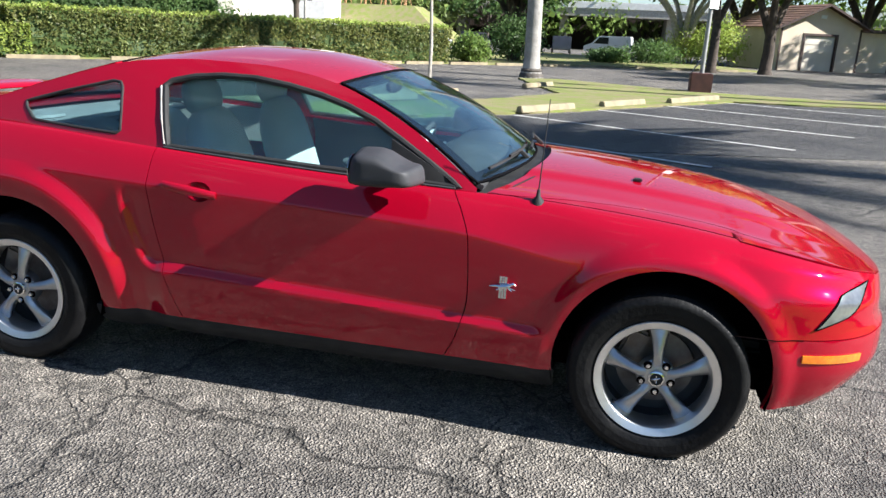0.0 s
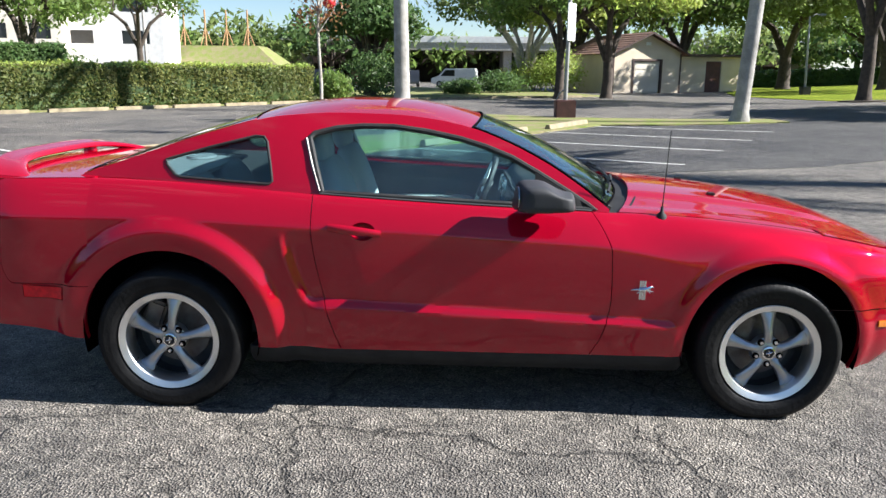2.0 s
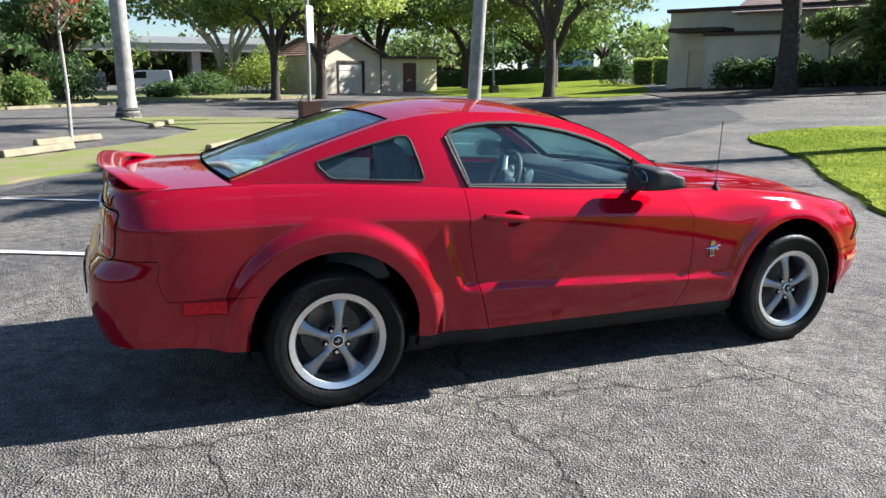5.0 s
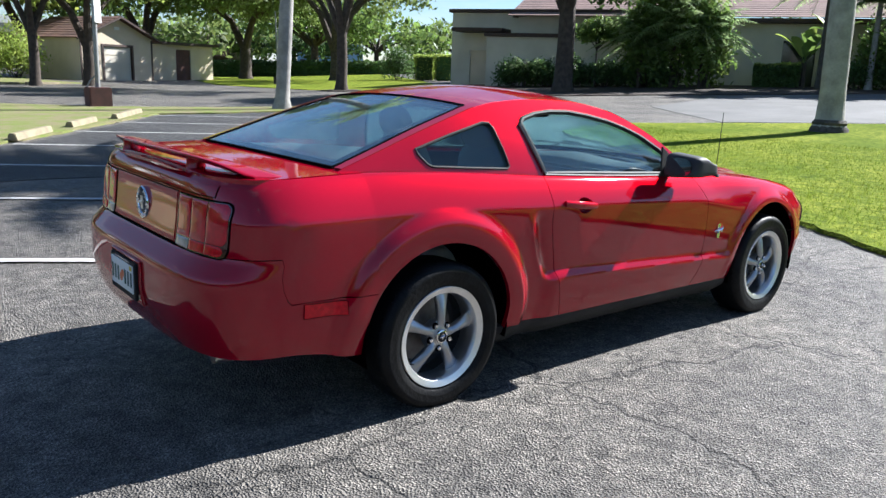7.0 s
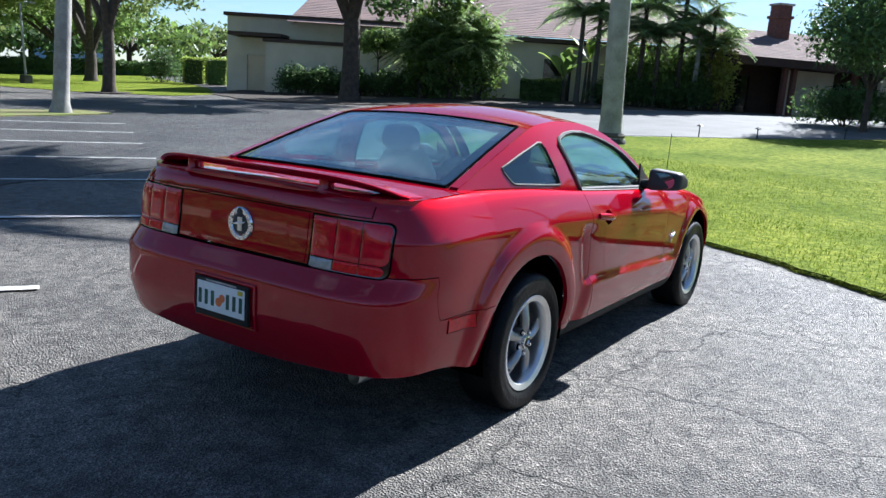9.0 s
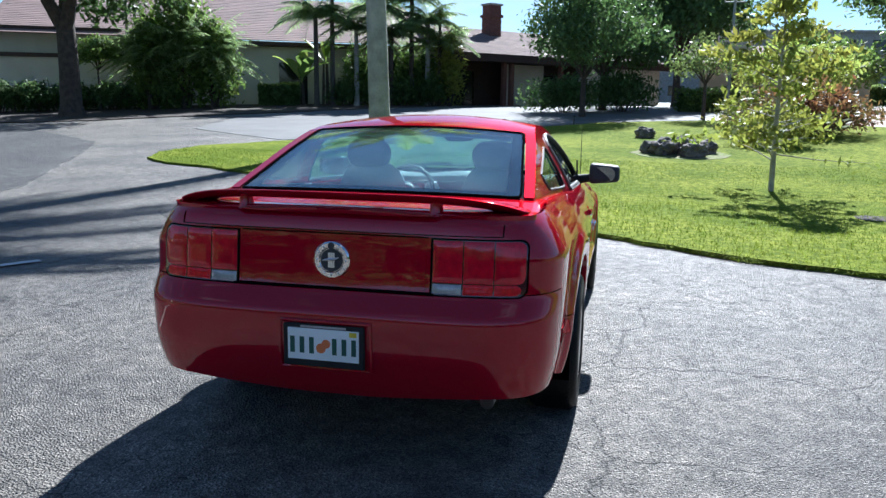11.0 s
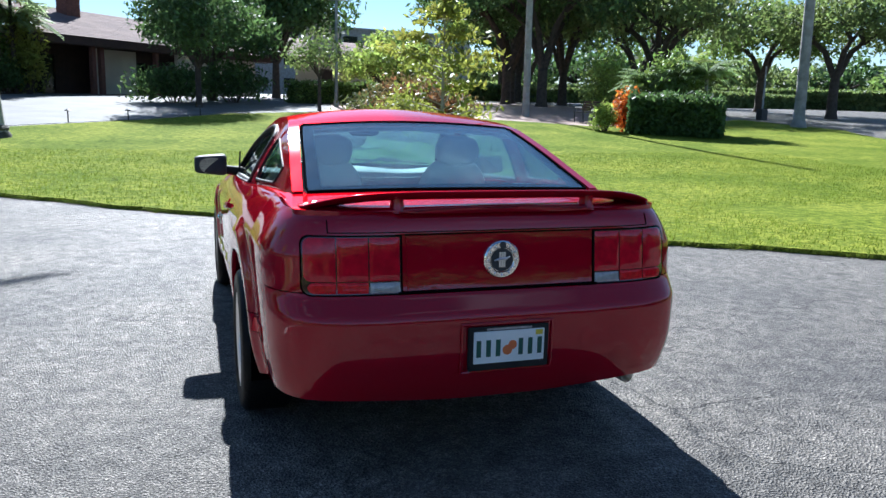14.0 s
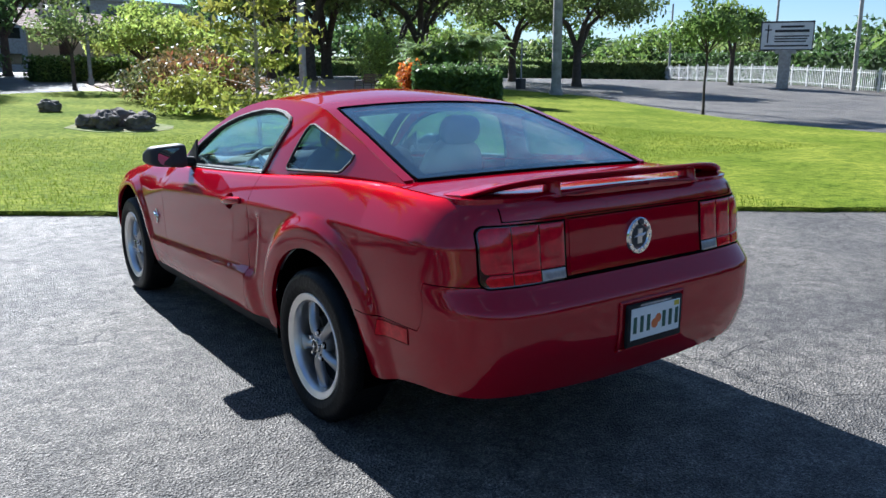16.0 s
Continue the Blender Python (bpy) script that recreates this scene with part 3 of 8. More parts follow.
keep = inside(cx, cy, near_edge) & ((cy > -6.5) | (cx > 6.0))
cx, cy = cx[keep], cy[keep]
cz = np.array([rise(a, b) for a, b in zip(cx, cy)]) + 0.045
hgt = rng.uniform(0.025, 0.06, len(cx))
ang = rng.uniform(0, 6.283, len(cx))
wx, wy = np.cos(ang) * 0.006, np.sin(ang) * 0.006
lx, ly = rng.normal(0, 0.02, len(cx)), rng.normal(0, 0.02, len(cx))
bv = np.stack([np.stack([cx - wx, cy - wy, cz], 1), np.stack([cx + wx, cy + wy, cz], 1), np.stack([cx + lx, cy + ly, cz + hgt], 1)], 1).reshape(-1, 3)
grass = from_arrays("grass", bv, np.arange(len(cx) * 3).reshape(-1, 3), M_BLADE, None)
tagged(grass, "short bright green grass blades of the lawn", "grass", kind="stuff")

# ragged fringe where the turf hangs over the asphalt
rng = np.random.default_rng(15)
fv, ff = [], []
for a, b in zip(LAWN[3:13], LAWN[4:14]):
    a, b = np.array(a), np.array(b)
    L = np.linalg.norm(b - a)
    d = (b - a) / L
    out_n = np.array([-d[1], d[0]])
    for k in range(int(L * 420)):
        q = a + d * rng.uniform(0, L)
        wav = 0.05 * math.sin(q[0] * 5.1 + q[1] * 3.3) + 0.03 * math.sin(q[0] * 13 + q[1] * 9)
        q = q + out_n * (rng.normal(0.0, 0.035) + wav * 0.5 - 0.02)
        ln, an = rng.uniform(0.04, 0.12), rng.normal(0, 0.9)
        tip = q + (out_n * math.cos(an) + d * math.sin(an)) * ln * 0.8
        w = d * 0.005
        z = rise(q[0], q[1])
        z0 = z + rng.uniform(0.0, 0.055)
        n0 = len(fv)
        fv += [(*(q - w), z0), (*(q + w), z0), (*tip, z + rng.uniform(0.0, 0.06))]
        ff.append((n0, n0 + 1, n0 + 2))
fringe = from_arrays("grass_fringe", fv, ff, M_BLADE, None)
tagged(fringe, "ragged grass fringe along the lawn's edge", "grass", kind="stuff")

# ---- planting ----


def hedge(label, p, q, width, height, count, material, seed, leaf=0.05, name="hedge", ragged=0.06, lit_crest=None):
    rng = np.random.default_rng(seed)
    p, q = Vector(p), Vector(q)
    L = (q - p).length
    ang = math.degrees(math.atan2(q.y - p.y, q.x - p.x))
    t = thing(name, at(p.x, p.y, ang), label, "hedge", "hedges")
    bm = bmesh.new()
    dzl = rise(q.x, q.y) - rise(p.x, p.y)
    # solid filler whose dark leaf colour stands for shade between the leaves
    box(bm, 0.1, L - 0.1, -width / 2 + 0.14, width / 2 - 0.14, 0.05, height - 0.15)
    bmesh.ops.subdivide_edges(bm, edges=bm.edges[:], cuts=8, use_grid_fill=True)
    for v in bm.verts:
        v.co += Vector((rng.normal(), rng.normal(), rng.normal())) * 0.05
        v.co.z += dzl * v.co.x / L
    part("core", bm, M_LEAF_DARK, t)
    # leaves over the faces of the box, uneven
    u = rng.uniform(0, L, count)
    face = rng.random(count)
    w = rng.uniform(-width / 2, width / 2, count)
    z = height * rng.uniform(0.02, 1, count) ** 0.8
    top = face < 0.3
    z = np.where(top, height, z)
    w = np.where(top, w, np.where(face < 0.75, -width / 2, width / 2))
    end = face > 0.94
    u = np.where(end, np.where(rng.random(count) < 0.5, 0, L), u)
    w = np.where(end, rng.uniform(-width / 2, width / 2, count), w)
    bumpy = 0.09 * np.sin(u * 2.1 + z * 3) + 0.07 * np.sin(u * 5.3 + 1)
    w = w + np.sign(w) * (bumpy * 0.6 + rng.normal(0, ragged, count)) - np.sign(w) * 0.10 * (height - z) * rng.random(count)
    z = z + np.where(top, bumpy * 0.5 + rng.normal(0, ragged * 0.8, count), rng.normal(0, 0.03, count)) + dzl * u / L
    P = np.stack([u, w, np.maximum(z, 0.03)], 1)
    a = rng.normal(size=(count, 3))
    a /= np.linalg.norm(a, axis=1, keepdims=True)
    n = rng.normal(size=(count, 3)) + np.stack([0 * u, np.sign(w) * 0.8, np.where(top, 1.2, 0.4)], 1)
    b = np.cross(n, a)
    b /= np.linalg.norm(b, axis=1, keepdims=True) + 1e-9
    s = (leaf * rng.uniform(0.6, 1.4, count))[:, None]
    q = np.stack([P - a * s, P + b * s * 0.5, P + a * s, P - b * s * 0.5], 1)
    # a lighter leaf colour for the top, where given, paints sunlight on it
    for nm, mask, m in (("top_leaves", top, lit_crest or material), ("side_leaves", ~top, material)):
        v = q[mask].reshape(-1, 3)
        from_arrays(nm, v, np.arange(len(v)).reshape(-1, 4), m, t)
    return t


def bush(label, x, y, radii, count, leaf, material, seed, name="bush", clumps=7, z=0.5):
    rng = np.random.default_rng(seed)
    t = thing(name, at(x, y), label, "bush", "bushes")
    rx, ry, rz = radii
    bl = []
    for i in range(clumps):
        a = i * 2.4
        q = math.sqrt(i / clumps)
        k = rng.uniform(0.4, 0.6)
        bl.append(((rx * 0.62 * q * math.cos(a), ry * 0.62 * q * math.sin(a), rz * (z + 0.5 * (1 - q) * rng.uniform(0.5, 1.1))), (rx * k, ry * k, rz * k)))
    bm = bmesh.new()
    for c, r in bl:
        tube(bm, [(c[0] * 0.2, c[1] * 0.2, -0.05), (c[0] * 0.6, c[1] * 0.6, c[2] * 0.5), c], [0.035, 0.025, 0.01], 5)
    part("stem", bm, M_BARK, t)
    v, f = leaf_cloud(rng, bl, count, leaf, 0.35)
    v[:, 2] = np.maximum(v[:, 2], 0.02)
    from_arrays("leaves", v, f, material, t)
    return t


def fan_plant(label, x, y, n, length, material, seed, z0=0.3, width=0.25, name="palm_shrub", rise0=10, rise1=80):
    rng = np.random.default_rng(seed)
    t = thing(name, at(x, y), label, "plant", "shrubs")
    bm = bmesh.new()
    tube(bm, [(0, 0, -0.05), (0, 0, z0)], [0.12, 0.08], 8)
    part("stem", bm, M_BARK, t)
    v, f = [], []
    for i in range(n):
        frond(rng, v, f, (rng.normal() * 0.1, rng.normal() * 0.1, z0), i * 2.4, length * rng.uniform(0.7, 1.1),
              radians(rng.uniform(rise0, rise1)), rng.uniform(0.35, 0.7), width, 20)
    from_arrays("leaves", v, f, material, t)
    return t


hedge("clipped green hedge with bare woody stems below", (-18.2, 20.0), (-6.2, 35.3), 1.4, 1.72, 24000, M_LEAF_HEDGE, 11, 0.07, lit_crest=M_LEAF_LIGHT)
hedge("low clipped sunlit hedge", (-27, 11.4), (-17.6, 20.4), 1.3, 1.15, 12000, M_LEAF_LIGHT, 12, 0.06)
hedge("dense dark green hedge behind the verge", (-26, 19), (-15.5, 29.5), 1.6, 2.5, 14000, M_LEAF_DARK, 13, 0.08)
for i, (x, y, rx, rz, m) in enumerate(((-5.2, 37.6, 1.2, 1.1, M_LEAF), (-3.6, 43.5, 2.0, 2.0, M_LEAF_DARK), (2.0, 50.5, 1.6, 0.8, M_LEAF_DARK), (4.8, 55, 2.4, 1.3, M_LEAF_DARK),
                                       (8.0, 60.5, 3.0, 2.0, M_LEAF_LIGHT), (9.6, 58, 2.2, 2.6, M_LEAF_LIGHT), (-20, 37, 3.0, 2.2, M_LEAF_DARK))):
    bush("leafy green shrub behind the parking lane", x, y, (rx, rx, rz), 3500, 0.11, m, 100 + i)

# palms with smooth grey trunks
palm("royal_palm", "tall palm with a smooth pale grey trunk on the grass island", -0.66, 26.2, 10.5, 0.31, 0.22, 15, 3.2, 21, (-0.012, 0), width=0.55)
palm("royal_palm", "leaning palm with a smooth grey trunk at the island's end", 10.1, 19.85, 10.0, 0.23, 0.20, 15, 3.0, 22, (0.055, -0.01), width=0.55)
palm("royal_palm", "tall palm with a thick ringed grey trunk on the lawn", 17.9, 5.65, 10.6, 0.32, 0.22, 34, 4.7, 23, (0.0, 0.03), width=0.75)
palm("royal_palm", "tall palm with a grey trunk beside the road", 26.6, -26.8, 11.5, 0.26, 0.2, 16, 3.2, 24, (0.02, 0.0), width=0.55)

# broad trees round the car park
tree("shade_tree", "forked dark-trunked shade tree with light green leaves", 7.6, 42.6, 2.9, 0.27, (4.2, 4.2, 3.2, 9.0), 1.35, 9000, 0.17, M_LEAF, 31, 16, forks=3)
tree("shade_tree", "dark-trunked shade tree with sunlit yellow-green leaves", 10.7, 44.0, 2.4, 0.34, (4.6, 4.6, 3.4, 9.5), 1.5, 9000, 0.18, M_LEAF_LIGHT, 32, 16, forks=3)
tree("shade_tree", "dark forked shade tree in a mulch ring on the asphalt", 21.3, 34.2, 3.3, 0.31, (5.4, 5.4, 5.8, 11.8), 1.5, 8000, 0.18, M_LEAF, 33, 15, forks=4)
tree("shade_tree", "dark-trunked tree before the building wall", 27.3, 23.2, 4.2, 0.46, (5.4, 5.4, 3.3, 10.5), 1.7, 10500, 0.2, M_LEAF_DARK, 34, 15, forks=3)
tree("broad_tree", "dense dark leafy tree reaching to the ground", -4.0, 46.5, 1.8, 0.35, (2.3, 2.3, 0.6, 10.0), 1.35, 10000, 0.2, M_LEAF_DARK, 35, 18)
tree("ficus_tree", "many-stemmed fig tree with olive leaves", 7.3, 61.0, 0.9, 0.36, (6.0, 6.0, 3.6, 12.0), 1.8, 8500, 0.22, M_LEAF_OLIVE, 36, 18, forks=7, bark=M_PALEBARK)
tree("broad_tree", "broad olive-leaved tree beyond the shed", 31.0, 67.0, 3.2, 0.55, (7.5, 7.5, 3.2, 12.0), 2.4, 11000, 0.26, M_LEAF_OLIVE, 37, 20, forks=3)
tree("broad_tree", "broad silvery-green tree beyond the car park", 33.0, 54.0, 2.6, 0.45, (7.5, 7.5, 2.4, 14.5), 1.8, 9500, 0.22, M_LEAF_OLIVE, 38, 24, forks=5)
tree("broad_tree", "broad green tree behind the shed", 22.0, 68.0, 3.5, 0.5, (8.0, 6.0, 3.0, 13.0), 2.6, 9000, 0.28, M_LEAF, 39, 18, forks=3)
tree("broad_tree", "tall green tree behind the shed", 12.0, 66.0, 3.5, 0.5, (7.0, 6.0, 3.0, 13.0), 2.6, 9000, 0.28, M_LEAF_LIGHT, 40, 18, forks=3)
tree("broad_tree", "feathery green tree over the hedge", -21.5, 38.0, 2.5, 0.3, (3.4, 3.4, 2.4, 9.0), 1.7, 6000, 0.17, M_LEAF, 41, 14, forks=3)
tree("broad_tree", "feathery green tree over the hedge", -23.5, 27.0, 2.6, 0.3, (3.5, 3.5, 2.2, 8.5), 1.6, 6500, 0.15, M_LEAF, 42, 14, forks=3)
tree("broad_tree", "open-crowned tree beyond the hedge", -21.0, 52.0, 3.2, 0.24, (4.6, 4.6, 3.8, 9.5), 1.2, 2600, 0.2, M_LEAF, 43, 12, forks=4)
tree("broad_tree", "green tree far beyond the field", 46.0, 80.0, 3.5, 0.5, (7.5, 7.5, 2.0, 11.0), 2.6, 7000, 0.3, M_LEAF, 44, 16)
for i in range(35):
    rr = random.Random(400 + i)
    a = radians(-42 + i * 6.2)
    d = rr.uniform(108, 135)
    tree("distant_tree", "distant hazy green tree", d * math.sin(a) * 1.0 + 5, d * math.cos(a), 3, 0.4, (9, 9, 0.5, rr.uniform(7, 11)), 3.2, 1900, 0.55,
         (M_LEAF, M_LEAF_OLIVE, M_LEAF_DARK)[i % 3], 500 + i, 12, group="distant trees")

# unseen trees across the drive, opposite the lawn, added to darken the car's reflections
for i in range(17):
    rr = random.Random(900 + i)
    a = radians(186 + i * 7.6)
    d = rr.uniform(27, 36)
    tree("broad_tree", "unseen leafy tree added across the drive for reflections", d * math.sin(a), d * math.cos(a), 2.4, 0.32, (4.6, 4.6, 0.7, rr.uniform(4.6, 6.4)), 1.6, 3600, 0.32,
         (M_LEAF_DARK, M_LEAF, M_LEAF_OLIVE)[i % 3], 900 + i, 14, group="distant trees")

# unseen hedge behind those trees, added to block bright low sky from reflections
for k in range(12):
    a0, a1 = radians(178 + k * 12), radians(190.5 + k * 12)
    hedge("unseen dark green hedge added across the drive for reflections", (39 * math.sin(a0), 39 * math.cos(a0)), (39 * math.sin(a1), 39 * math.cos(a1)), 2.4, 2.4, 3800, M_LEAF_DARK, 940 + k, 0.22)

# slim staked sapling with a pale trunk
sap = thing("sapling", at(-1.95, 15.0), "slim pale-trunked sapling with sparse dry twigs", "tree", "trees")
bm = bmesh.new()
tube(bm, [(0, 0, -0.05), (0.02, 0, 1.2), (-0.03, 0.02, 2.4), (0.0, 0, 3.1)], [0.045, 0.04, 0.035, 0.03], 8)
part("trunk", bm, M_PALEBARK, sap)
rr = random.Random(3)
for i in range(26):
    a, l = rr.uniform(0, 6.28), rr.uniform(0.5, 1.3)
    z = rr.uniform(2.4, 3.2)
    bm = bmesh.new()
    tube(bm, [(0, 0, z), (math.cos(a) * l * 0.35, math.sin(a) * l * 0.35, z + l * 0.5), (math.cos(a) * l * 0.6, math.sin(a) * l * 0.6, z + l)], [0.014, 0.009, 0.004], 4)
    part("twig", bm, M_PALEBARK, sap)
v, f = leaf_cloud(np.random.default_rng(9), [((0, 0, 3.0), (0.7, 0.7, 0.7)), ((0, 0, 3.9), (0.6, 0.6, 0.6))], 420, 0.06, 0.2)
from_arrays("leaves", v, f, M_LEAF_RED, sap)
bm = bmesh.new()
bmesh.ops.create_icosphere(bm, subdivisions=3, radius=0.15)
for vv in bm.verts:
    vv.co *= 1 + 0.08 * math.sin(vv.co.x * 60) * math.sin(vv.co.z * 55)
rb = mesh_object("red_ornament", bm, M_REDBALL)
rb.matrix_world = at(-1.66, 14.85, 0, 3.12)
tagged(rb, "round red ornament hung in the sapling", "ornament")

# ---- right-hand garden ----
tree("garden_tree", "round dark green tree on the lawn's far edge", 32.0, 0.55, 1.7, 0.13, (2.3, 2.3, 1.2, 6.6), 1.25, 10000, 0.11, M_LEAF_DARK, 51, 18)
tree("garden_tree", "tall dense dark green tree beyond the driveway", 49.0, -4.6, 2.2, 0.25, (3.4, 3.4, 1.0, 11.5), 2.0, 11000, 0.2, M_LEAF_DARK, 52, 18)
tree("garden_tree", "dense dark green tree by the porch", 38.5, -0.2, 1.8, 0.2, (2.6, 2.6, 0.4, 7.0), 1.5, 7000, 0.16, M_LEAF_DARK, 53, 14)


def open_tree(label, x, y, height, spread, seed, material, branches=64, leaves=3400, leaf=0.078):
    """A young tree with a straight thin stem and loose tiers of nearly level branches."""
    rng = np.random.default_rng(seed)
    t = thing("young_tree", at(x, y), label, "tree", "trees")
    bm = bmesh.new()
    tube(bm, [(0, 0, -0.1), (0.02, 0.01, height * 0.35), (-0.03, 0.02, height * 0.7), (0.02, 0, height)], [0.055, 0.04, 0.025, 0.006], 8)
    blobs = []
    for i in range(branches):
        q = (i + rng.random()) / branches
        z = height * (0.16 + 0.80 * q)
        ln = spread * (1 - q) ** 0.75 * rng.uniform(0.45, 1.1) * (0.75 + 0.9 * q * (1 - q)) + 0.12
        a = i * 2.399963 + rng.normal() * 0.3
        up = rng.uniform(-0.12, 0.45) + 0.35 * q
        e = Vector((math.cos(a) * ln, math.sin(a) * ln, z + ln * up))
        m = Vector((math.cos(a + 0.15) * ln * 0.5, math.sin(a + 0.15) * ln * 0.5, z + ln * up * 0.75))
        tube(bm, [(0, 0, z), m, e], [0.014, 0.009, 0.003], 5)
        for k in range(3 if ln > 0.5 else 2):
            w = Vector((0, 0, z)).lerp(m, 1.0) if k == 0 else m.lerp(e, k / 2)
            g = rng.uniform(0.12, 0.26)
            blobs.append(((w.x + rng.normal() * 0.06, w.y + rng.normal() * 0.06, w.z), (g * 1.3, g * 1.3, g * 0.6)))
    part("trunk", bm, M_PALEBARK, t)
    v, f = leaf_cloud(rng, blobs, leaves, leaf, 0.2)
    from_arrays("crown", v, f, material, t)
    return t


for x, y, r, h in ((35.2, 1.6, 2.0, 1.5), (36.8, -1.2, 2.2, 1.6)):
    bush("dark green shrub under the garden trees", x, y, (r, r, h), 3000, 0.11, M_LEAF_DARK, int(800 + x * 10))
young = open_tree("young open yellow-green tree on the lawn", 11.55, -3.87, 3.75, 2.0, 54, M_LEAF_YELLOW, leaves=2500)
bush("bronze-leaved spreading bush behind the rocks", 24.2, -6.9, (2.75, 2.75, 1.25), 9000, 0.085, M_LEAF_RED, 55, clumps=12)
bush("low yellow-green leafy bush on the lawn", 20.0, -5.5, (1.35, 1.35, 0.95), 2600, 0.075, M_LEAF_YELLOW, 56)
hedge("dense loosely clipped dark green hedge beside the bench", (22.5, -15.0), (20.5, -17.7), 2.0, 1.35, 11000, M_LEAF_DARK, 58, 0.085, ragged=0.13)
bush("bright orange and green croton", 22.6, -15.0, (0.62, 0.62, 1.3), 1500, 0.09, M_LEAF_ORANGE, 60)
bush("light green leafy shrub beside the bench", 22.6, -14.0, (0.6, 0.6, 0.85), 1300, 0.07, M_LEAF_LIGHT, 61)
bush("leafy green shrub among the palms", 30.4, -18.4, (1.5, 1.5, 2.5), 3200, 0.10, M_LEAF_LIGHT, 62)
for i, (x, y, h) in enumerate(((23.2, -17.4, 1.9), (24.0, -18.3, 2.4), (22.6, -18.4, 2.2), (24.0, -16.6, 1.8))):
    palm("garden_palm", "small feathery palm with arching fronds", x, y, h, 0.09, 0.07, 34, 1.55, 70 + i, material=M_LEAF_LIGHT if i == 1 else M_FROND, width=0.34, up=(20, 86))
bush("leafy green shrub among the small palms", 23.4, -17.2, (1.5, 1.5, 2.2), 4200, 0.10, M_LEAF, 64, clumps=10)
tree("thin_tree", "small tree with a slim trunk near the road", 15.3, -23.5, 2.3, 0.05, (1.2, 1.2, 2.2, 4.4), 0.62, 2800, 0.10, M_LEAF, 63, 12)
for i, (x, y, h, m) in enumerate(((42, -20.5, 12, M_LEAF_DARK), (47.4, -20.3, 13, M_LEAF_DARK), (52, -22.6, 13, M_LEAF_DARK), (50, -26.0, 13, M_LEAF_DARK), (63, -28, 13, M_LEAF_OLIVE),
                                  (58, -30, 13, M_LEAF_OLIVE), (40, -27.5, 10, M_LEAF_OLIVE), (72, -30, 13, M_LEAF_DARK), (62, -40, 12, M_LEAF_DARK), (74, -34, 13, M_LEAF_DARK))):
    tree("oak_tree", "spreading dark oak over the brick walk", x, y, 2.6, 0.34, (6.0, 6.0, 2.7, h), 1.9, 8500, 0.2, m, 80 + i, 20, forks=4)
tree("road_tree", "olive-green tree beside the road", 34.6, -36.6, 2.6, 0.3, (4.2, 4.2, 3.0, 8.5), 1.5, 8000, 0.17, M_LEAF_OLIVE, 95, 16, forks=3)
tree("road_tree", "dark green tree beside the road", 43.2, -38.4, 2.6, 0.3, (4.2, 4.2, 2.6, 8.0), 1.5, 7000, 0.19, M_LEAF, 96, 16, forks=3)
tree("road_tree", "leafy tree over the white fence", 37.0, -58.0, 2.6, 0.22, (2.6, 2.6, 2.8, 7.5), 1.2, 3500, 0.22, M_LEAF, 97, 12, forks=3)
tree("garden_tree", "light green tree before the pale house", 36.0, -8.8, 1.0, 0.12, (2.2, 2.2, 0.8, 3.8), 1.1, 5000, 0.13, M_LEAF_LIGHT, 98, 14)
tree("garden_tree", "light green tree before the pale house", 44.0, -11.5, 1.2, 0.14, (3.0, 3.0, 0.8, 4.4), 1.3, 5500, 0.15, M_LEAF, 99, 14)
tree("garden_tree", "grey-green tree before the pale house", 31.5, -4.6, 1.5, 0.08, (1.2, 1.2, 1.2, 3.6), 0.7, 1500, 0.09, M_LEAF_OLIVE, 94, 10)

# planting along the building
def banana(label, x, y, n, length, seed, stem=1.3):
    """Clump of soft stems with broad paddle leaves that fold along a pale midrib."""
    rng = np.random.default_rng(seed)
    t = thing("banana_plant", at(x, y), label, "plant", "shrubs")
    bm = bmesh.new()
    for i in range(3):
        a = i * 2.1
        tube(bm, [(0.18 * math.cos(a), 0.18 * math.sin(a), -0.05), (0.12 * math.cos(a), 0.12 * math.sin(a), stem)], [0.10, 0.06], 8)
    part("stem", bm, M_BARK, t)
    for i in range(n):
        a, up, L = i * 2.4 + rng.normal() * 0.3, radians(rng.uniform(48, 86)), length * rng.uniform(0.75, 1.1)
        d, sd = Vector((math.cos(a), math.sin(a), 0)), Vector((-math.sin(a), math.cos(a), 0))
        droop = rng.uniform(0.1, 0.5)
        v, f = [], []
        for k in range(13):
            q = k / 12
            c = d * (L * q * math.cos(up) * (1 + droop * q)) + Vector((0, 0, stem + L * (math.sin(up) * q - droop * q ** 3)))
            w = 0.30 * math.sin(math.pi * max(0.0, (q - 0.16) / 0.84)) ** 0.6 if q > 0.17 else 0.018
            for m in (-1, 0, 1):
                p = c + sd * (w * m * (1 + 0.1 * rng.normal())) + Vector((0, 0, 0.35 * w * abs(m)))
                v.append(p[:])
        for k in range(12):
            for m in (0, 1):
                b = k * 3 + m
                f.append((b, b + 1, b + 4, b + 3))
        from_arrays("leaf", v, f, M_LEAF if i % 3 else M_LEAF_LIGHT, t, smooth=True)
    return t


for i, (x, y) in enumerate(((30.3, 29.7), (31.2, 28.1), (32.0, 26.6), (32.8, 25.1), (33.5, 23.8), (34.0, 22.2))):
    bush("dark green shrub along the wall", x, y, (1.25, 1.25, 1.25), 3000, 0.09, M_LEAF_DARK, 600 + i)
fan_plant("spiky fan-leaved shrub by the wall", 30.6, 29.2, 74, 1.55, M_FROND, 610, 0.95, 0.20)
fan_plant("spiky fan-leaved shrub by the wall", 31.5, 27.9, 40, 1.1, M_FROND, 611, 0.7, 0.18)
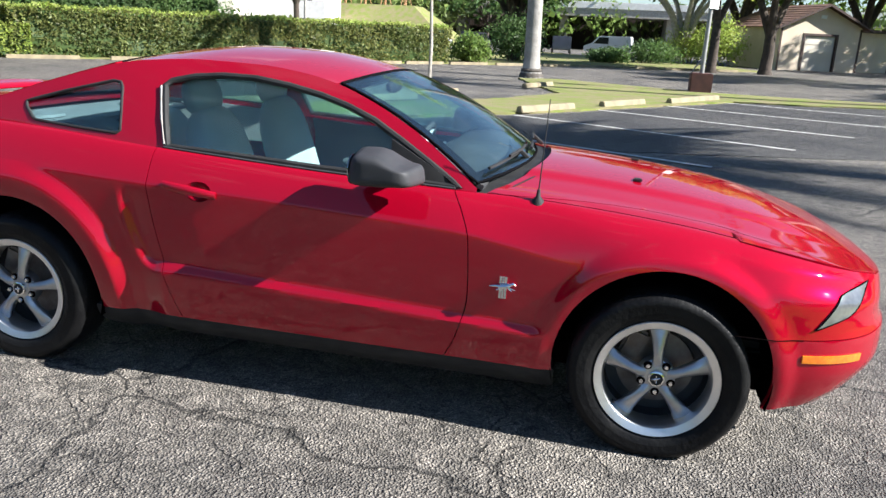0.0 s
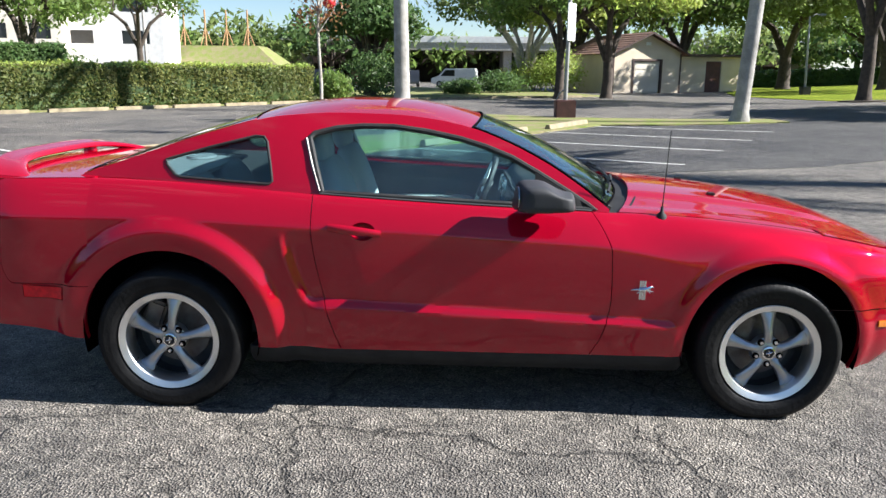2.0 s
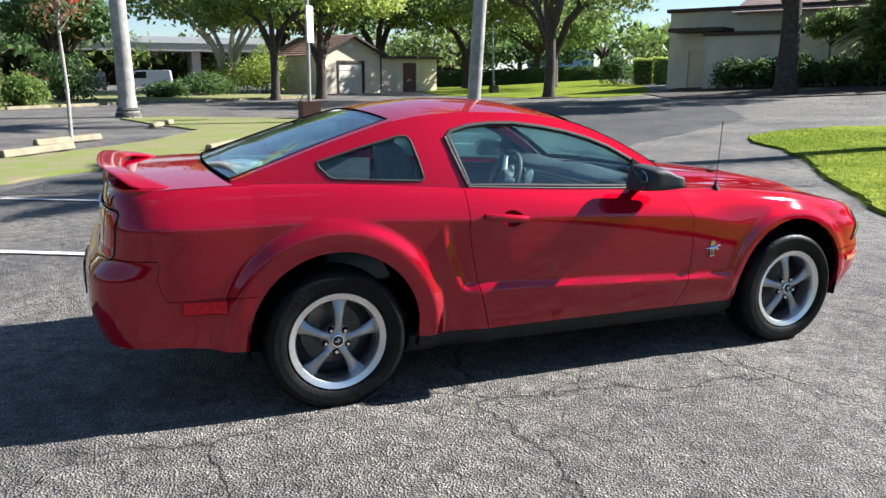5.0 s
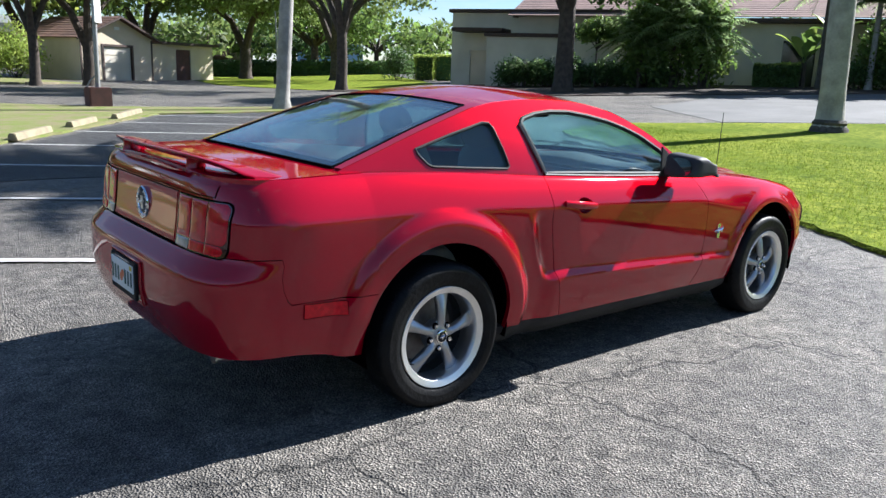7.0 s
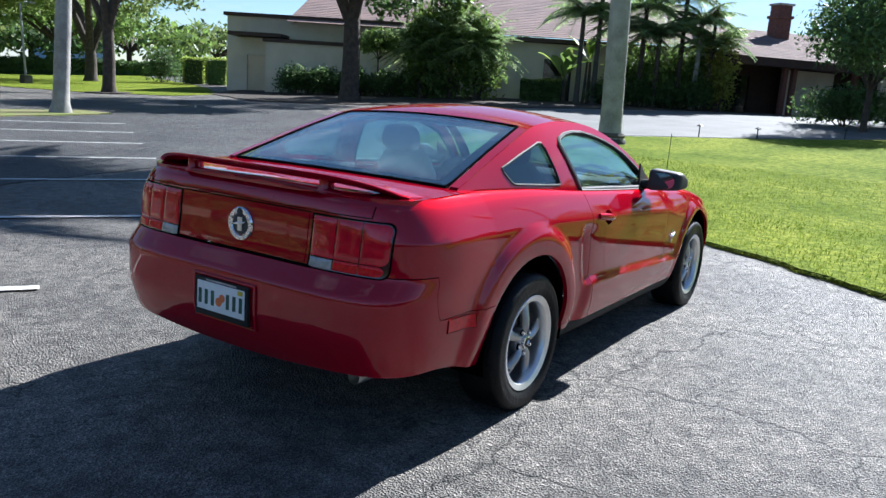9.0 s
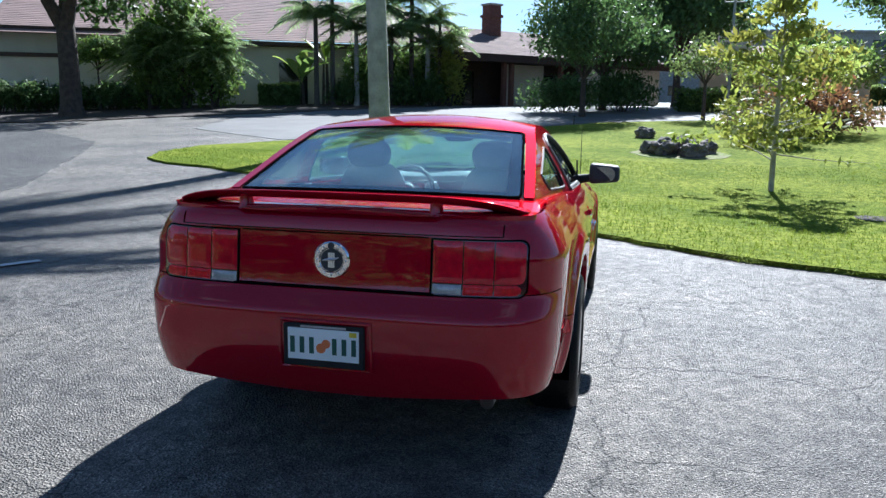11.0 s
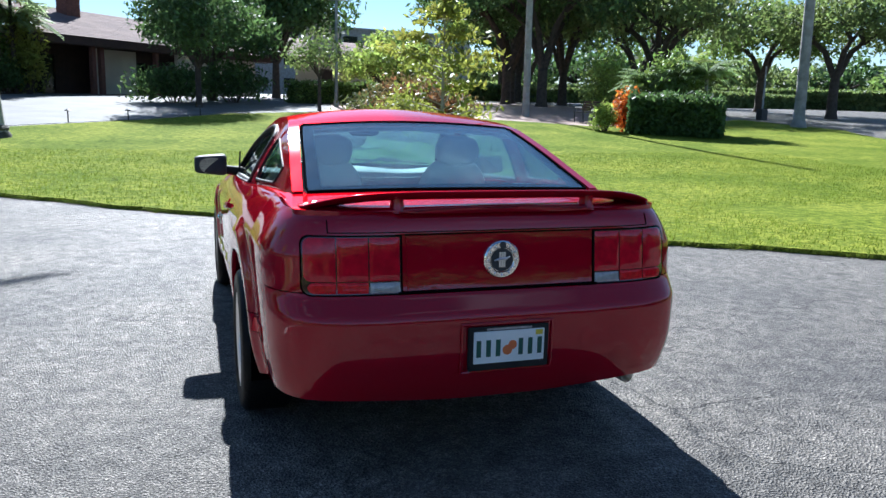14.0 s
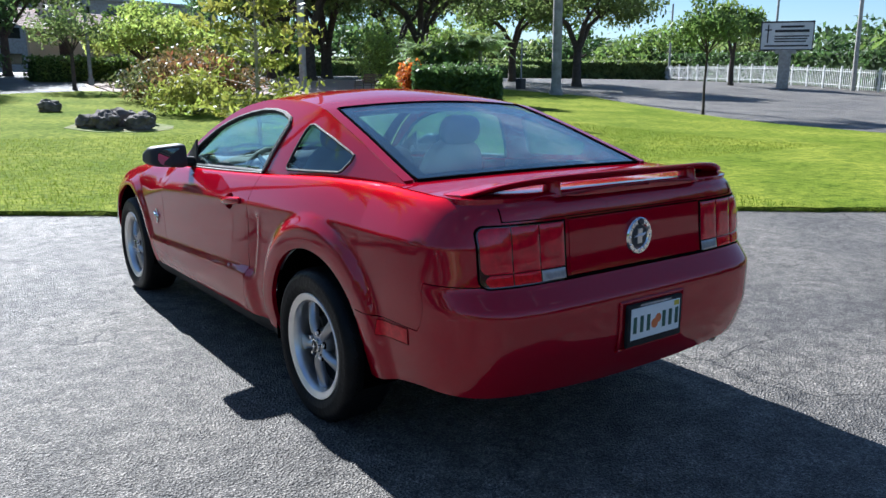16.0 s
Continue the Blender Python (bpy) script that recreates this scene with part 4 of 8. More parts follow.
tree("small_tree", "small round tree by the wall", 32.2, 25.3, 2.1, 0.06, (1.05, 1.05, 2.0, 4.1), 0.62, 3400, 0.10, M_LEAF, 612, 12)
# leaf clump that hides the end of the low wall
for i, (x, y, h) in enumerate(((33.3, 22.9, 6.4), (34.2, 21.5, 7.6), (34.9, 20.2, 6.8))):
    bush("dense dark green foliage before the wall", x, y, (1.35, 1.35, h * (0.66, 0.82, 0.58)[i]), 3800, 0.17, M_LEAF, 620 + i, clumps=12)
    fan_plant("tall clump of broad tropical leaves", x - 0.3, y, 58, h * 0.46, M_FROND, 625 + i, h * 0.42, 0.50, "leaf_clump", -10, 85)
for i, (x, y, h, l) in enumerate(((33.6, 24.5, 9.0, 0.05), (34.0, 24.0, 9.6, -0.03))):
    palm("garden_palm", "slim-trunked palm rising before the wall", x, y, h, 0.09, 0.07, 16, 2.6, 630 + i, (l, 0.02), width=0.6)
hedge("clipped shrub with a sunlit top along the wall", (38.1, 19.2), (39.2, 17.2), 1.2, 1.2, 3600, M_LEAF_DARK, 635, 0.08, "clipped_shrub", 0.05, lit_crest=M_LEAF_LIGHT)
banana("banana plant with large upright paddle leaves", 38.9, 16.9, 9, 2.3, 640)
banana("banana plant with large upright paddle leaves", 39.4, 15.6, 7, 2.0, 641, 2.4)
# palms with brown and grey trunks, fronds hanging round them
for i, (x, y, h, m) in enumerate(((38.7, 15.9, 5.0, M_ROOT), (39.2, 15.1, 6.6, M_ROOT), (39.6, 13.8, 4.4, M_PALMBARK), (40.4, 12.9, 5.6, M_BARK), (40.2, 11.9, 4.0, M_BARK),
                                  (41.4, 11.0, 6.2, M_BARK), (41.3, 10.0, 4.8, M_PALMBARK), (41.7, 9.3, 3.6, M_BARK))):
    palm("garden_palm", "palm beside the building with hanging fronds", x, y, h, 0.16, 0.12, 30, 2.5, 650 + i, width=0.62, bark=m)
    if i in (2, 3, 4, 5, 6):
        bush("leafy green undergrowth between the palms", x + 0.6, y + 0.3, (1.0, 1.0, 2.6), 1500, 0.14, M_LEAF, 670 + i, clumps=9)
for i, (x, y) in enumerate(((39.5, 14.4), (40.0, 12.6), (40.5, 11.2), (41.0, 9.6))):
    bush("low dark green shrub under the palms", x, y, (1.1, 1.1, 1.2), 2200, 0.09, M_LEAF_DARK, 680 + i)
bush("light yellow-green shrub at the planting's end", 41.5, 8.7, (1.0, 1.0, 3.4), 2400, 0.12, M_LEAF_YELLOW, 686, clumps=9)
fan_plant("hanging dry orange palm frond", 41.4, 9.3, 7, 1.7, M_FROND_DRY, 690, 5.6, 0.25, "dry_fronds", -80, -35)
# two square shrubs past the building's corner
for x, y in ((37.4, 47.4), (37.2, 44.6)):
    hedge("small square clipped sunlit shrub", (x - 0.45, y - 0.6), (x + 0.45, y + 0.6), 1.5, 1.9, 2800, M_LEAF_LIGHT, int(x * 10), 0.08, "clipped_shrub", 0.04)
bush("dark green shrub by the building corner", 36.9, 50.4, (1.6, 1.6, 2.0), 2400, 0.12, M_LEAF_DARK, 650)
for k in range(8):
    a0, a1 = radians(78 + k * 12), radians(90.5 + k * 12)
    hedge("far dark green thicket at the edge of view", (103 * math.sin(a0) + 5, 103 * math.cos(a0)), (103 * math.sin(a1) + 5, 103 * math.cos(a1)), 4.0, 2.2, 3500, M_LEAF_OLIVE, 670 + k, 0.40)
hedge("olive thicket beyond the road", (60, -42), (86, -86), 4.0, 1.5, 9000, M_LEAF_OLIVE, 654, 0.26)
hedge("dark thicket beyond the oaks", (60, -14), (86, -58), 2.0, 1.5, 9000, M_LEAF_OLIVE, 653, 0.2)
hedge("low dark hedge across the field", (28, 82), (75, 60), 1.4, 1.6, 9000, M_LEAF_DARK, 651, 0.16)
hedge("low dark hedge before the pale house", (37.5, -4.0), (40, -9.5), 1.0, 1.1, 3000, M_LEAF, 652, 0.08)

# rocks on the lawn
ROCKS = [(16.8, -2.2, 0.32), (17.2, -2.7, 0.31), (16.4, -2.9, 0.27), (17.3, -3.3, 0.25), (17.0, -1.9, 0.24), (21.5, -1.9, 0.25)]
for i, (x, y, r) in enumerate(ROCKS):
    bm = bmesh.new()
    bmesh.ops.create_icosphere(bm, subdivisions=4, radius=r)
    for v in bm.verts:
        d = v.co.normalized()
        k = 1 + 0.35 * noise.noise(d * 1.6 + Vector((i * 7, 0, 0))) + 0.18 * noise.noise(d * 4 + Vector((i * 3, 5, 0))) + 0.06 * noise.noise(d * 11)
        v.co = Vector((d.x * r * k * 1.25, d.y * r * k, d.z * r * k * 0.85))
    o = mesh_object("rock", bm, M_ROCK)
    o.matrix_world = at(x, y, i * 50, 0.05 + r * 0.45)
    tagged(o, "dark pitted boulder lying on the lawn", "rock", "garden rocks")
patch("mulch_ring", [(15.8 + 1.5 * (1 + math.cos(a * 0.5236)) * 0.75, -2.6 + 1.25 * math.sin(a * 0.5236)) for a in range(12)], 0.06, M_PATCHY, "worn pale gravel patch under the boulders", "gravel", 0.3, 0.06)
patch("lawn_drain", [(8.35 + 0.42 * math.cos(a * 0.63), -4.75 + 0.32 * math.sin(a * 0.63)) for a in range(10)], 0.065, M_SOIL, "bare dark earth round a lawn drain", "bare patch", 0.1, 0.03)
patch("tree_ring", [(21.3 + 1.1 * math.cos(a * 0.63), 34.2 + 1.1 * math.sin(a * 0.63)) for a in range(10)], 0.06, M_SOIL, "reddish mulch ring round a tree", "mulch", 0.3, 0.05)

# ---- street furniture ----


def lamp_post(x, y, h, r, label, lean=(0, 0), head=None, base=None, base_mat=None, name="lamp_post"):
    t = thing(name, at(x, y), label, "lamp post", "posts")
    bm = bmesh.new()
    tube(bm, [(0, 0, 0), (lean[0] * h, lean[1] * h, h)], [r * 1.15, r * 0.8], 12)
    part("pole", bm, M_CONCRETE if base is None else M_GREYMETAL, t)
    if base:
        part("base", boxed(-base[0], base[0], -base[0], base[0], 0, base[1], 0.03), base_mat, t)
    if head == "double":
        bm = bmesh.new()
        tube(bm, [(0, -0.45, h - 0.35), (0, -0.45, h - 0.5), (0, 0.45, h - 0.5), (0, 0.45, h - 0.35)], 0.035, 8)
        part("cross_arm", bm, M_GREYMETAL, t)
        for s in (-1, 1):
            o = part("flood_head", boxed(-0.12, 0.12, -0.16, 0.16, -0.16, 0.16, 0.03), M_DARKMETAL, t)
            o.matrix_basis = pose(0, 0.45 * s, h - 0.18, 0, -25, 0)
    elif head == "single":
        bm = bmesh.new()
        tube(bm, [(0, 0, h), (0.25, 0.1, h + 0.12), (0.55, 0.25, h + 0.1)], [0.03, 0.03, 0.03], 6)
        part("arm", bm, M_GREYMETAL, t)
        part("lantern", boxed(0.5, 0.95, 0.15, 0.45, h + 0.03, h + 0.16, 0.04), M_GREYMETAL, t)
    return t


sp = lamp_post(5.1, 22.4, 8.2, 0.065, "slim grey pole in a maroon concrete footing with a white sign", (0.01, 0), None, (0.33, 0.62), M_REDBOX, "sign_post")
bm = bmesh.new()
box(bm, 0.10, 0.14, -0.28, 0.28, 2.55, 3.75, 0.01)
part("sign_panel", bm, M_WHITE, sp, "blank white sign panel").matrix_basis = pose(0, 0, 0, 0, 0, -35)
bm = bmesh.new()
tube(bm, [(-0.28, 0.1, 0.62), (-0.2, 0.05, 0.8), (-0.07, 0.0, 0.95)], 0.025, 6)
part("conduit", bm, M_GREYMETAL, sp)
lamp_post(30.6, -14.3, 13.5, 0.15, "tall pale concrete lamp pole by the brick walk", (0.02, 0.0))
lamp_post(35.0, -6.0, 5.6, 0.075, "grey light pole with two flood lamps", (0, 0), "double", (0.12, 0.3), M_GREYMETAL)
lamp_post(24.4, 47.6, 5.0, 0.07, "leaning slim lamp post with a dark footing", (-0.03, 0.02), "single", (0.28, 0.55), M_DARKMETAL)
lamp_post(32.0, -29.2, 2.9, 0.05, "slim grey post with a dark footing", (0, 0), None, (0.22, 0.6), M_DARKMETAL)
lamp_post(29.3, -63.7, 10.5, 0.17, "weathered wooden utility pole by the road", (0.012, 0), None, None, None, "utility_pole")
lamp_post(44.0, -76.0, 9.5, 0.14, "distant grey utility pole", (0, 0), None, None, None, "utility_pole")
lamp_post(62.0, -82.0, 9.5, 0.14, "distant grey utility pole", (0, 0), None, None, None, "utility_pole")
lamp_post(-26.0, 66.0, 9.0, 0.14, "dark utility pole beyond the hedge", (0, 0), None, None, None, "utility_pole")

pl = thing("path_light", at(23.9, 2.9), "small black path light on the lawn's edge", "path light", "path lights")
bm = bmesh.new()
tube(bm, [(0, 0, 0), (0, 0, 0.36)], 0.02, 8)
part("stake", bm, M_DARKMETAL, pl)
part("cap", lathe(bmesh.new(), [(0.0, 0.44), (0.10, 0.38), (0.09, 0.36), (0.0, 0.36)], seg=12), M_DARKMETAL, pl)
copy_thing(pl, at(23.2, 4.6))
copy_thing(pl, at(26.6, 0.6))

bench = thing("park_bench", at(27.6, -16.0, 118), "dark brown slatted park bench by the brick walk", "bench")
for s in (-0.7, 0.7):
    bm = bmesh.new()
    tube(bm, [(s, -0.25, 0), (s, -0.25, 0.45), (s, -0.22, 0.65), (s, 0.2, 0.65)], 0.025, 6)
    tube(bm, [(s, 0.22, 0), (s, 0.18, 0.45), (s, 0.28, 0.9)], 0.025, 6)
    part("side_frame", bm, M_DARKMETAL, bench)
for i in range(4):
    part("slat", boxed(-0.8, 0.8, -0.26 + i * 0.12, -0.17 + i * 0.12, 0.43, 0.46, 0.005), M_WOOD, bench)
for i in range(4):
    o = part("slat", boxed(-0.8, 0.8, -0.012, 0.012, 0, 0.09, 0.005), M_WOOD, bench)
    o.matrix_basis = pose(0, 0.2 + i * 0.025, 0.52 + i * 0.11, -12)

sg = thing("church_sign", at(31.9, -57.4, -150), "white roadside sign board on a broad pale pillar", "sign")
part("pillar", boxed(-0.45, 0.45, -0.3, 0.3, 0, 2.95, 0.03), M_CONCRETE, sg)
part("pillar_cap", boxed(-0.8, 0.8, -0.32, 0.32, 2.75, 3.05, 0.05), M_CONCRETE, sg)
panel = part("panel", boxed(-1.9, 1.9, -0.14, 0.14, 3.05, 5.2, 0.02), M_WHITE, sg)
bm = bmesh.new()
for a in ((-1.95, 1.95, 5.14, 5.26), (-1.95, 1.95, 3.0, 3.1)):
    box(bm, a[0], a[1], -0.17, 0.17, a[2], a[3])
for a in (-1.95, 1.87):
    box(bm, a, a + 0.08, -0.17, 0.17, 3.1, 5.14)
part("frame", bm, M_DARKMETAL, sg)
for z, x0, x1, hgt in ((4.75, -0.5, 1.2, 0.16), (4.4, -0.9, 1.6, 0.2), (4.05, -0.9, 1.6, 0.1), (3.85, -0.9, 1.5, 0.1), (3.65, -0.9, 1.4, 0.1), (3.3, -1.6, 1.6, 0.12)):
    o = part("text_bar", boxed(x0, x1, -0.012, 0.012, z, z + hgt), M_BARS, sg)
    o.matrix_basis = pose(0, -0.155, 0)
    o = part("text_bar", boxed(x0, x1, -0.012, 0.012, z, z + hgt), M_BARS, sg)
    o.matrix_basis = pose(0, 0.155, 0)
bm = bmesh.new()
box(bm, -1.45, -1.35, -0.165, 0.165, 3.6, 5.0)
box(bm, -1.65, -1.15, -0.165, 0.165, 4.55, 4.65)
part("cross", bm, M_BARS, sg)

# white picket fence along the road
fa, fb = Vector((8, -53.5)), Vector((70, -86))
fl = (fb - fa).length
fang = math.degrees(math.atan2(fb.y - fa.y, fb.x - fa.x))
fence = thing("picket_fence", at(fa.x, fa.y, fang), "long white picket fence along the road", "fence", kind="structure")
fz = lambda u: rise(*(fa + (fb - fa) * (u / fl))) - rise(fa.x, fa.y)
bm = bmesh.new()
for k in range(int(fl / 0.24)):
    u = k * 0.24
    box(bm, u, u + 0.055, -0.012, 0.012, fz(u) + 0.12, fz(u) + 1.75)
pk = part("pickets", bm, M_WHITE, fence, smooth=False)
pk["kind"] = "stuff"
for k in range(int(fl / 2.4)):
    u = k * 2.4
    part("post", boxed(u, u + 0.12, -0.06, 0.06, fz(u), fz(u) + 1.95, 0.01), M_WHITE, fence)
    dz = fz(u + 2.4) - fz(u)
    for h in (0.35, 1.5):
        bm = bmesh.new()
        tube(bm, [(u, 0.03, fz(u) + h), (u + 2.4, 0.03, fz(u) + h + dz)], 0.04, 4)
        part("rail", bm, M_WHITE, fence)
hedge("dark hedge behind the white fence", (6, -57), (72, -91), 3.0, 3.4, 14000, M_LEAF_DARK, 660, 0.25)

# ---- buildings ----


def wall_panel(parent, u0, u1, v, z0, z1, openings=(), thick=0.25, material=None, name="wall"):
    """A wall along u at depth v, with rectangular openings (u0, u1, z0, z1) through it."""
    bm = bmesh.new()
    cuts_u = sorted({u0, u1, *[o[0] for o in openings], *[o[1] for o in openings]})
    cuts_z = sorted({z0, z1, *[o[2] for o in openings], *[o[3] for o in openings]})
    for a, b in zip(cuts_u, cuts_u[1:]):
        for c, d in zip(cuts_z, cuts_z[1:]):
            if not any(o[0] <= a and b <= o[1] and o[2] <= c and d <= o[3] for o in openings):
                box(bm, a, b, v, v + thick, c, d)
    bmesh.ops.remove_doubles(bm, verts=bm.verts[:], dist=1e-4)
    return part(name, bm, material or M_STUCCO, parent, smooth=False)


def shingled(parent, corners, material, rows, name="roof_shingle", thick=0.05):
    """Courses of shingles on a sloping four-cornered roof plane: eave left, eave right, ridge right, ridge left."""
    a, b, c, d = [Vector(p) for p in corners]
    nrm = (b - a).cross(d - a).normalized()
    for i in range(rows):
        s0, s1 = i / rows, (i + 1.15) / rows
        p = [a.lerp(d, s0), b.lerp(c, s0), b.lerp(c, min(s1, 1)), a.lerp(d, min(s1, 1))]
        bm = bmesh.new()
        lo = [bm.verts.new(q + nrm * (thick if k < 2 else thick * 0.3)) for k, q in enumerate(p)]
        hi = [bm.verts.new(q - nrm * 0.02) for q in p]
        bm.faces.new(lo)
        bm.faces.new(hi[::-1])
        for k in range(4):
            bm.faces.new((lo[k], hi[k], hi[(k + 1) % 4], lo[(k + 1) % 4]))
        bmesh.ops.recalc_face_normals(bm, faces=bm.faces[:])
        part(name, bm, material, parent, smooth=False)


# small garage-like shed
shed = thing("shed", at(13.5, 56.4, 21) @ Matrix.Scale(1.12, 4), "cream stucco shed with a brown shingled gable roof", "shed")
W = 5.6
wall_panel(shed, 0, W, 0, 0, 2.75, [(1.7, 3.9, 0.0, 2.2)])
wall_panel(shed, 0, W, 6, 0, 2.75)
for u in (0.0, W - 0.25):
    bm = boxed(u, u + 0.25, 0.25, 6, 0, 2.75)
    part("wall", bm, M_STUCCO, shed, smooth=False)
bm = bmesh.new()
prism(bm, [(0, 2.75), (W, 2.75), (W / 2, 4.0)], pose(0, 0.2, 0, 90), 0.2)
part("gable", bm, M_STUCCO, shed, smooth=False)
bm = bmesh.new()
prism(bm, [(0, 2.75), (W, 2.75), (W / 2, 4.0)], pose(0, 6.2, 0, 90), 0.2)
part("gable", bm, M_STUCCO, shed, smooth=False)
shingled(shed, [(-0.45, 6.6, 2.62), (-0.45, -0.5, 2.62), (W / 2, -0.5, 4.12), (W / 2, 6.6, 4.12)], M_SHINGLE, 9)
shingled(shed, [(W + 0.45, -0.5, 2.62), (W + 0.45, 6.6, 2.62), (W / 2, 6.6, 4.12), (W / 2, -0.5, 4.12)], M_SHINGLE, 9)
for s in (-1, 1):
    bm = bmesh.new()
    e = W / 2 + s * (W / 2 + 0.5)
    tube(bm, [(W / 2, -0.5, 4.06), (e, -0.5, 2.56)], 0.09, 4)
    part("fascia", bm, M_TRIM, shed)
gd = part("garage_door", boxed(1.75, 3.85, 0.1, 0.16, 0, 2.15), M_STUCCO2, shed)
for i in range(4):
    part("door_panel", boxed(1.8, 3.8, 0.07, 0.10, 0.05 + i * 0.53, 0.53 + i * 0.53, 0.012), M_STUCCO2, gd)
bm = bmesh.new()
box(bm, 1.58, 1.72, -0.04, 0.1, 0, 2.32)
box(bm, 3.88, 4.02, -0.04, 0.1, 0, 2.32)
box(bm, 1.72, 3.88, -0.04, 0.1, 2.18, 2.32)
part("door_frame", bm, M_TRIM, shed)
for u in (0.0, W - 0.12):
    part("corner_board", boxed(u, u + 0.12, -0.03, 0.0, 0, 2.7), M_TRIM, shed)
part("vent", boxed(W / 2 - 0.2, W / 2 + 0.2, -0.04, 0.02, 3.25, 3.45, 0.01), M_WHITE, shed)
# annexe
wall_panel(shed, W, 12.4, 1.3, 0, 2.55, [(8.8, 10.2, 0, 2.25)])
part("wall", boxed(12.15, 12.4, 1.55, 5.5, 0, 2.55), M_STUCCO, shed, smooth=False)
wall_panel(shed, W, 12.4, 5.5, 0, 2.55)
part("annexe_roof", boxed(W - 0.05, 12.75, 0.85, 6.0, 2.55, 2.75, 0.02), M_TRIM, shed)
part("side_door", boxed(8.82, 10.18, 1.36, 1.42, 0.02, 2.23, 0.01), M_REDBOX, shed, "dark maroon door")
part("side_door", boxed(W + 0.25, W + 0.95, 1.24, 1.29, 0.02, 2.2, 0.01), M_REDBOX, shed, "dark maroon door")

# long stucco hall
hall = thing("hall", at(31.2, 36.6, -62, -0.1), "long beige stucco hall with brown eaves and pinkish shingle roof", "building")
wall_panel(hall, 0, 11, 0, 0, 4.7, [(1.3, 2.5, 0, 2.4)], material=M_STUCCO2)
part("wall", boxed(0, 0.25, 0.25, 10, 0, 4.7), M_STUCCO2, hall, smooth=False)
part("cornice", boxed(-0.2, 11.2, -0.22, 10.2, 4.7, 4.92, 0.03), M_TRIM, hall)
part("door", boxed(1.32, 2.48, 0.08, 0.14, 0.02, 2.38, 0.01), M_STUCCO, hall, "pale painted door")
part("canopy", boxed(0.7, 4.0, -1.9, 0.0, 3.45, 3.68, 0.03), M_TRIM, hall)
part("wall_lamp", boxed(2.9, 3.02, -0.22, 0.0, 2.2, 2.6, 0.03), M_DARKMETAL, hall)
wall_panel(hall, 3.2, 14.5, -2.2, 0, 3.15, material=M_STUCCO2)
part("wall", boxed(3.2, 3.45, -1.95, 0.0, 0, 3.15), M_STUCCO2, hall, smooth=False)
part("low_cornice", boxed(3.05, 14.7, -2.4, 0.0, 3.15, 3.36, 0.03), M_TRIM, hall)
wall_panel(hall, 14.5, 30, 0, 0, 4.2, [(19.9, 21.6, 0.4, 3.3)], material=M_STUCCO2)
part("window", boxed(19.9, 21.6, 0.12, 0.18, 0.4, 3.3), M_DARKGLASS, hall, "dark tinted window")
part("wall", boxed(14.25, 14.5, -2.2, 0.25, 0, 3.15), M_STUCCO2, hall, smooth=False)
wall_panel(hall, 11, 14.5, 0, 0, 4.2, material=M_STUCCO2)
part("eave", boxed(11, 31, -0.75, 0.6, 4.2, 4.45, 0.03), M_TRIM, hall)
shingled(hall, [(4, -0.75, 4.5), (31, -0.75, 4.5), (29, 8.5, 8.0), (4, 8.5, 8.0)], M_ROOF2, 26, thick=0.03)
part("gable_end", prism(bmesh.new(), [(0, 4.4), (9, 4.4), (8.6, 7.9)], pose(4.2, -0.4, 0, 90, 0, 90), 0.25), M_STUCCO2, hall, smooth=False)

# house with the porch
house = thing("porch_house", at(42.3, 7.9, -42, -0.1), "low house with a shaded porch, brown roof and brick chimney", "house")
# back wall in dark trim brown, which paints the porch's shade
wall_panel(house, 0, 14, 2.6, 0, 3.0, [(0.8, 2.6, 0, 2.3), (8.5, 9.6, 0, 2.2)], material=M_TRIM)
part("panel_wall", boxed(4.2, 7.4, 1.3, 1.55, 0, 2.75), M_STUCCO2, house, smooth=False)
part("door", boxed(0.8, 2.6, 2.7, 2.76, 0, 2.3), M_DARKGLASS, house)
part("door", boxed(8.5, 9.6, 2.7, 2.76, 0, 2.2), M_DARKGLASS, house)
wall_panel(house, 10, 18, 0.4, 0, 3.0, [(12, 14, 0.9, 2.2)], material=M_STUCCO2)
part("window", boxed(12, 14, 0.5, 0.56, 0.9, 2.2), M_DARKGLASS, house)
part("eave", boxed(-1.2, 19, -0.4, 0.3, 2.75, 3.2, 0.03), M_TRIM, house)
# ceiling in the same dark brown, shade put into its colour
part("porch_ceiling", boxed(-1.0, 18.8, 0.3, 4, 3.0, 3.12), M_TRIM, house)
for u in (2.9, 3.5, 7.7):
    part("porch_post", boxed(u, u + 0.28, 0.0, 0.28, 0, 2.76, 0.02), M_BRICK, house)
shingled(house, [(-1.3, -0.45, 3.2), (19.2, -0.45, 3.2), (16.5, 7.5, 5.5), (1.0, 7.5, 5.5)], M_ROOF3, 20, thick=0.02)
chim = part("chimney", boxed(5.92, 6.88, 5.22, 6.08, 4.3, 6.90), M_BRICK, house, "square brick chimney", smooth=False)
for r in range(11):
    part("brick_course", boxed(5.9, 6.9, 5.2, 6.1, 4.34 + r * 0.16, 4.34 + r * 0.16 + 0.145), M_BRICK, chim, smooth=False)
part("chimney_band", boxed(5.8, 7.0, 5.1, 6.2, 6.10, 6.28, 0.02), M_BRICK, house, smooth=False)
part("chimney_cap", boxed(5.82, 6.98, 5.12, 6.18, 6.90, 7.02, 0.02), M_CONCRETE, house)

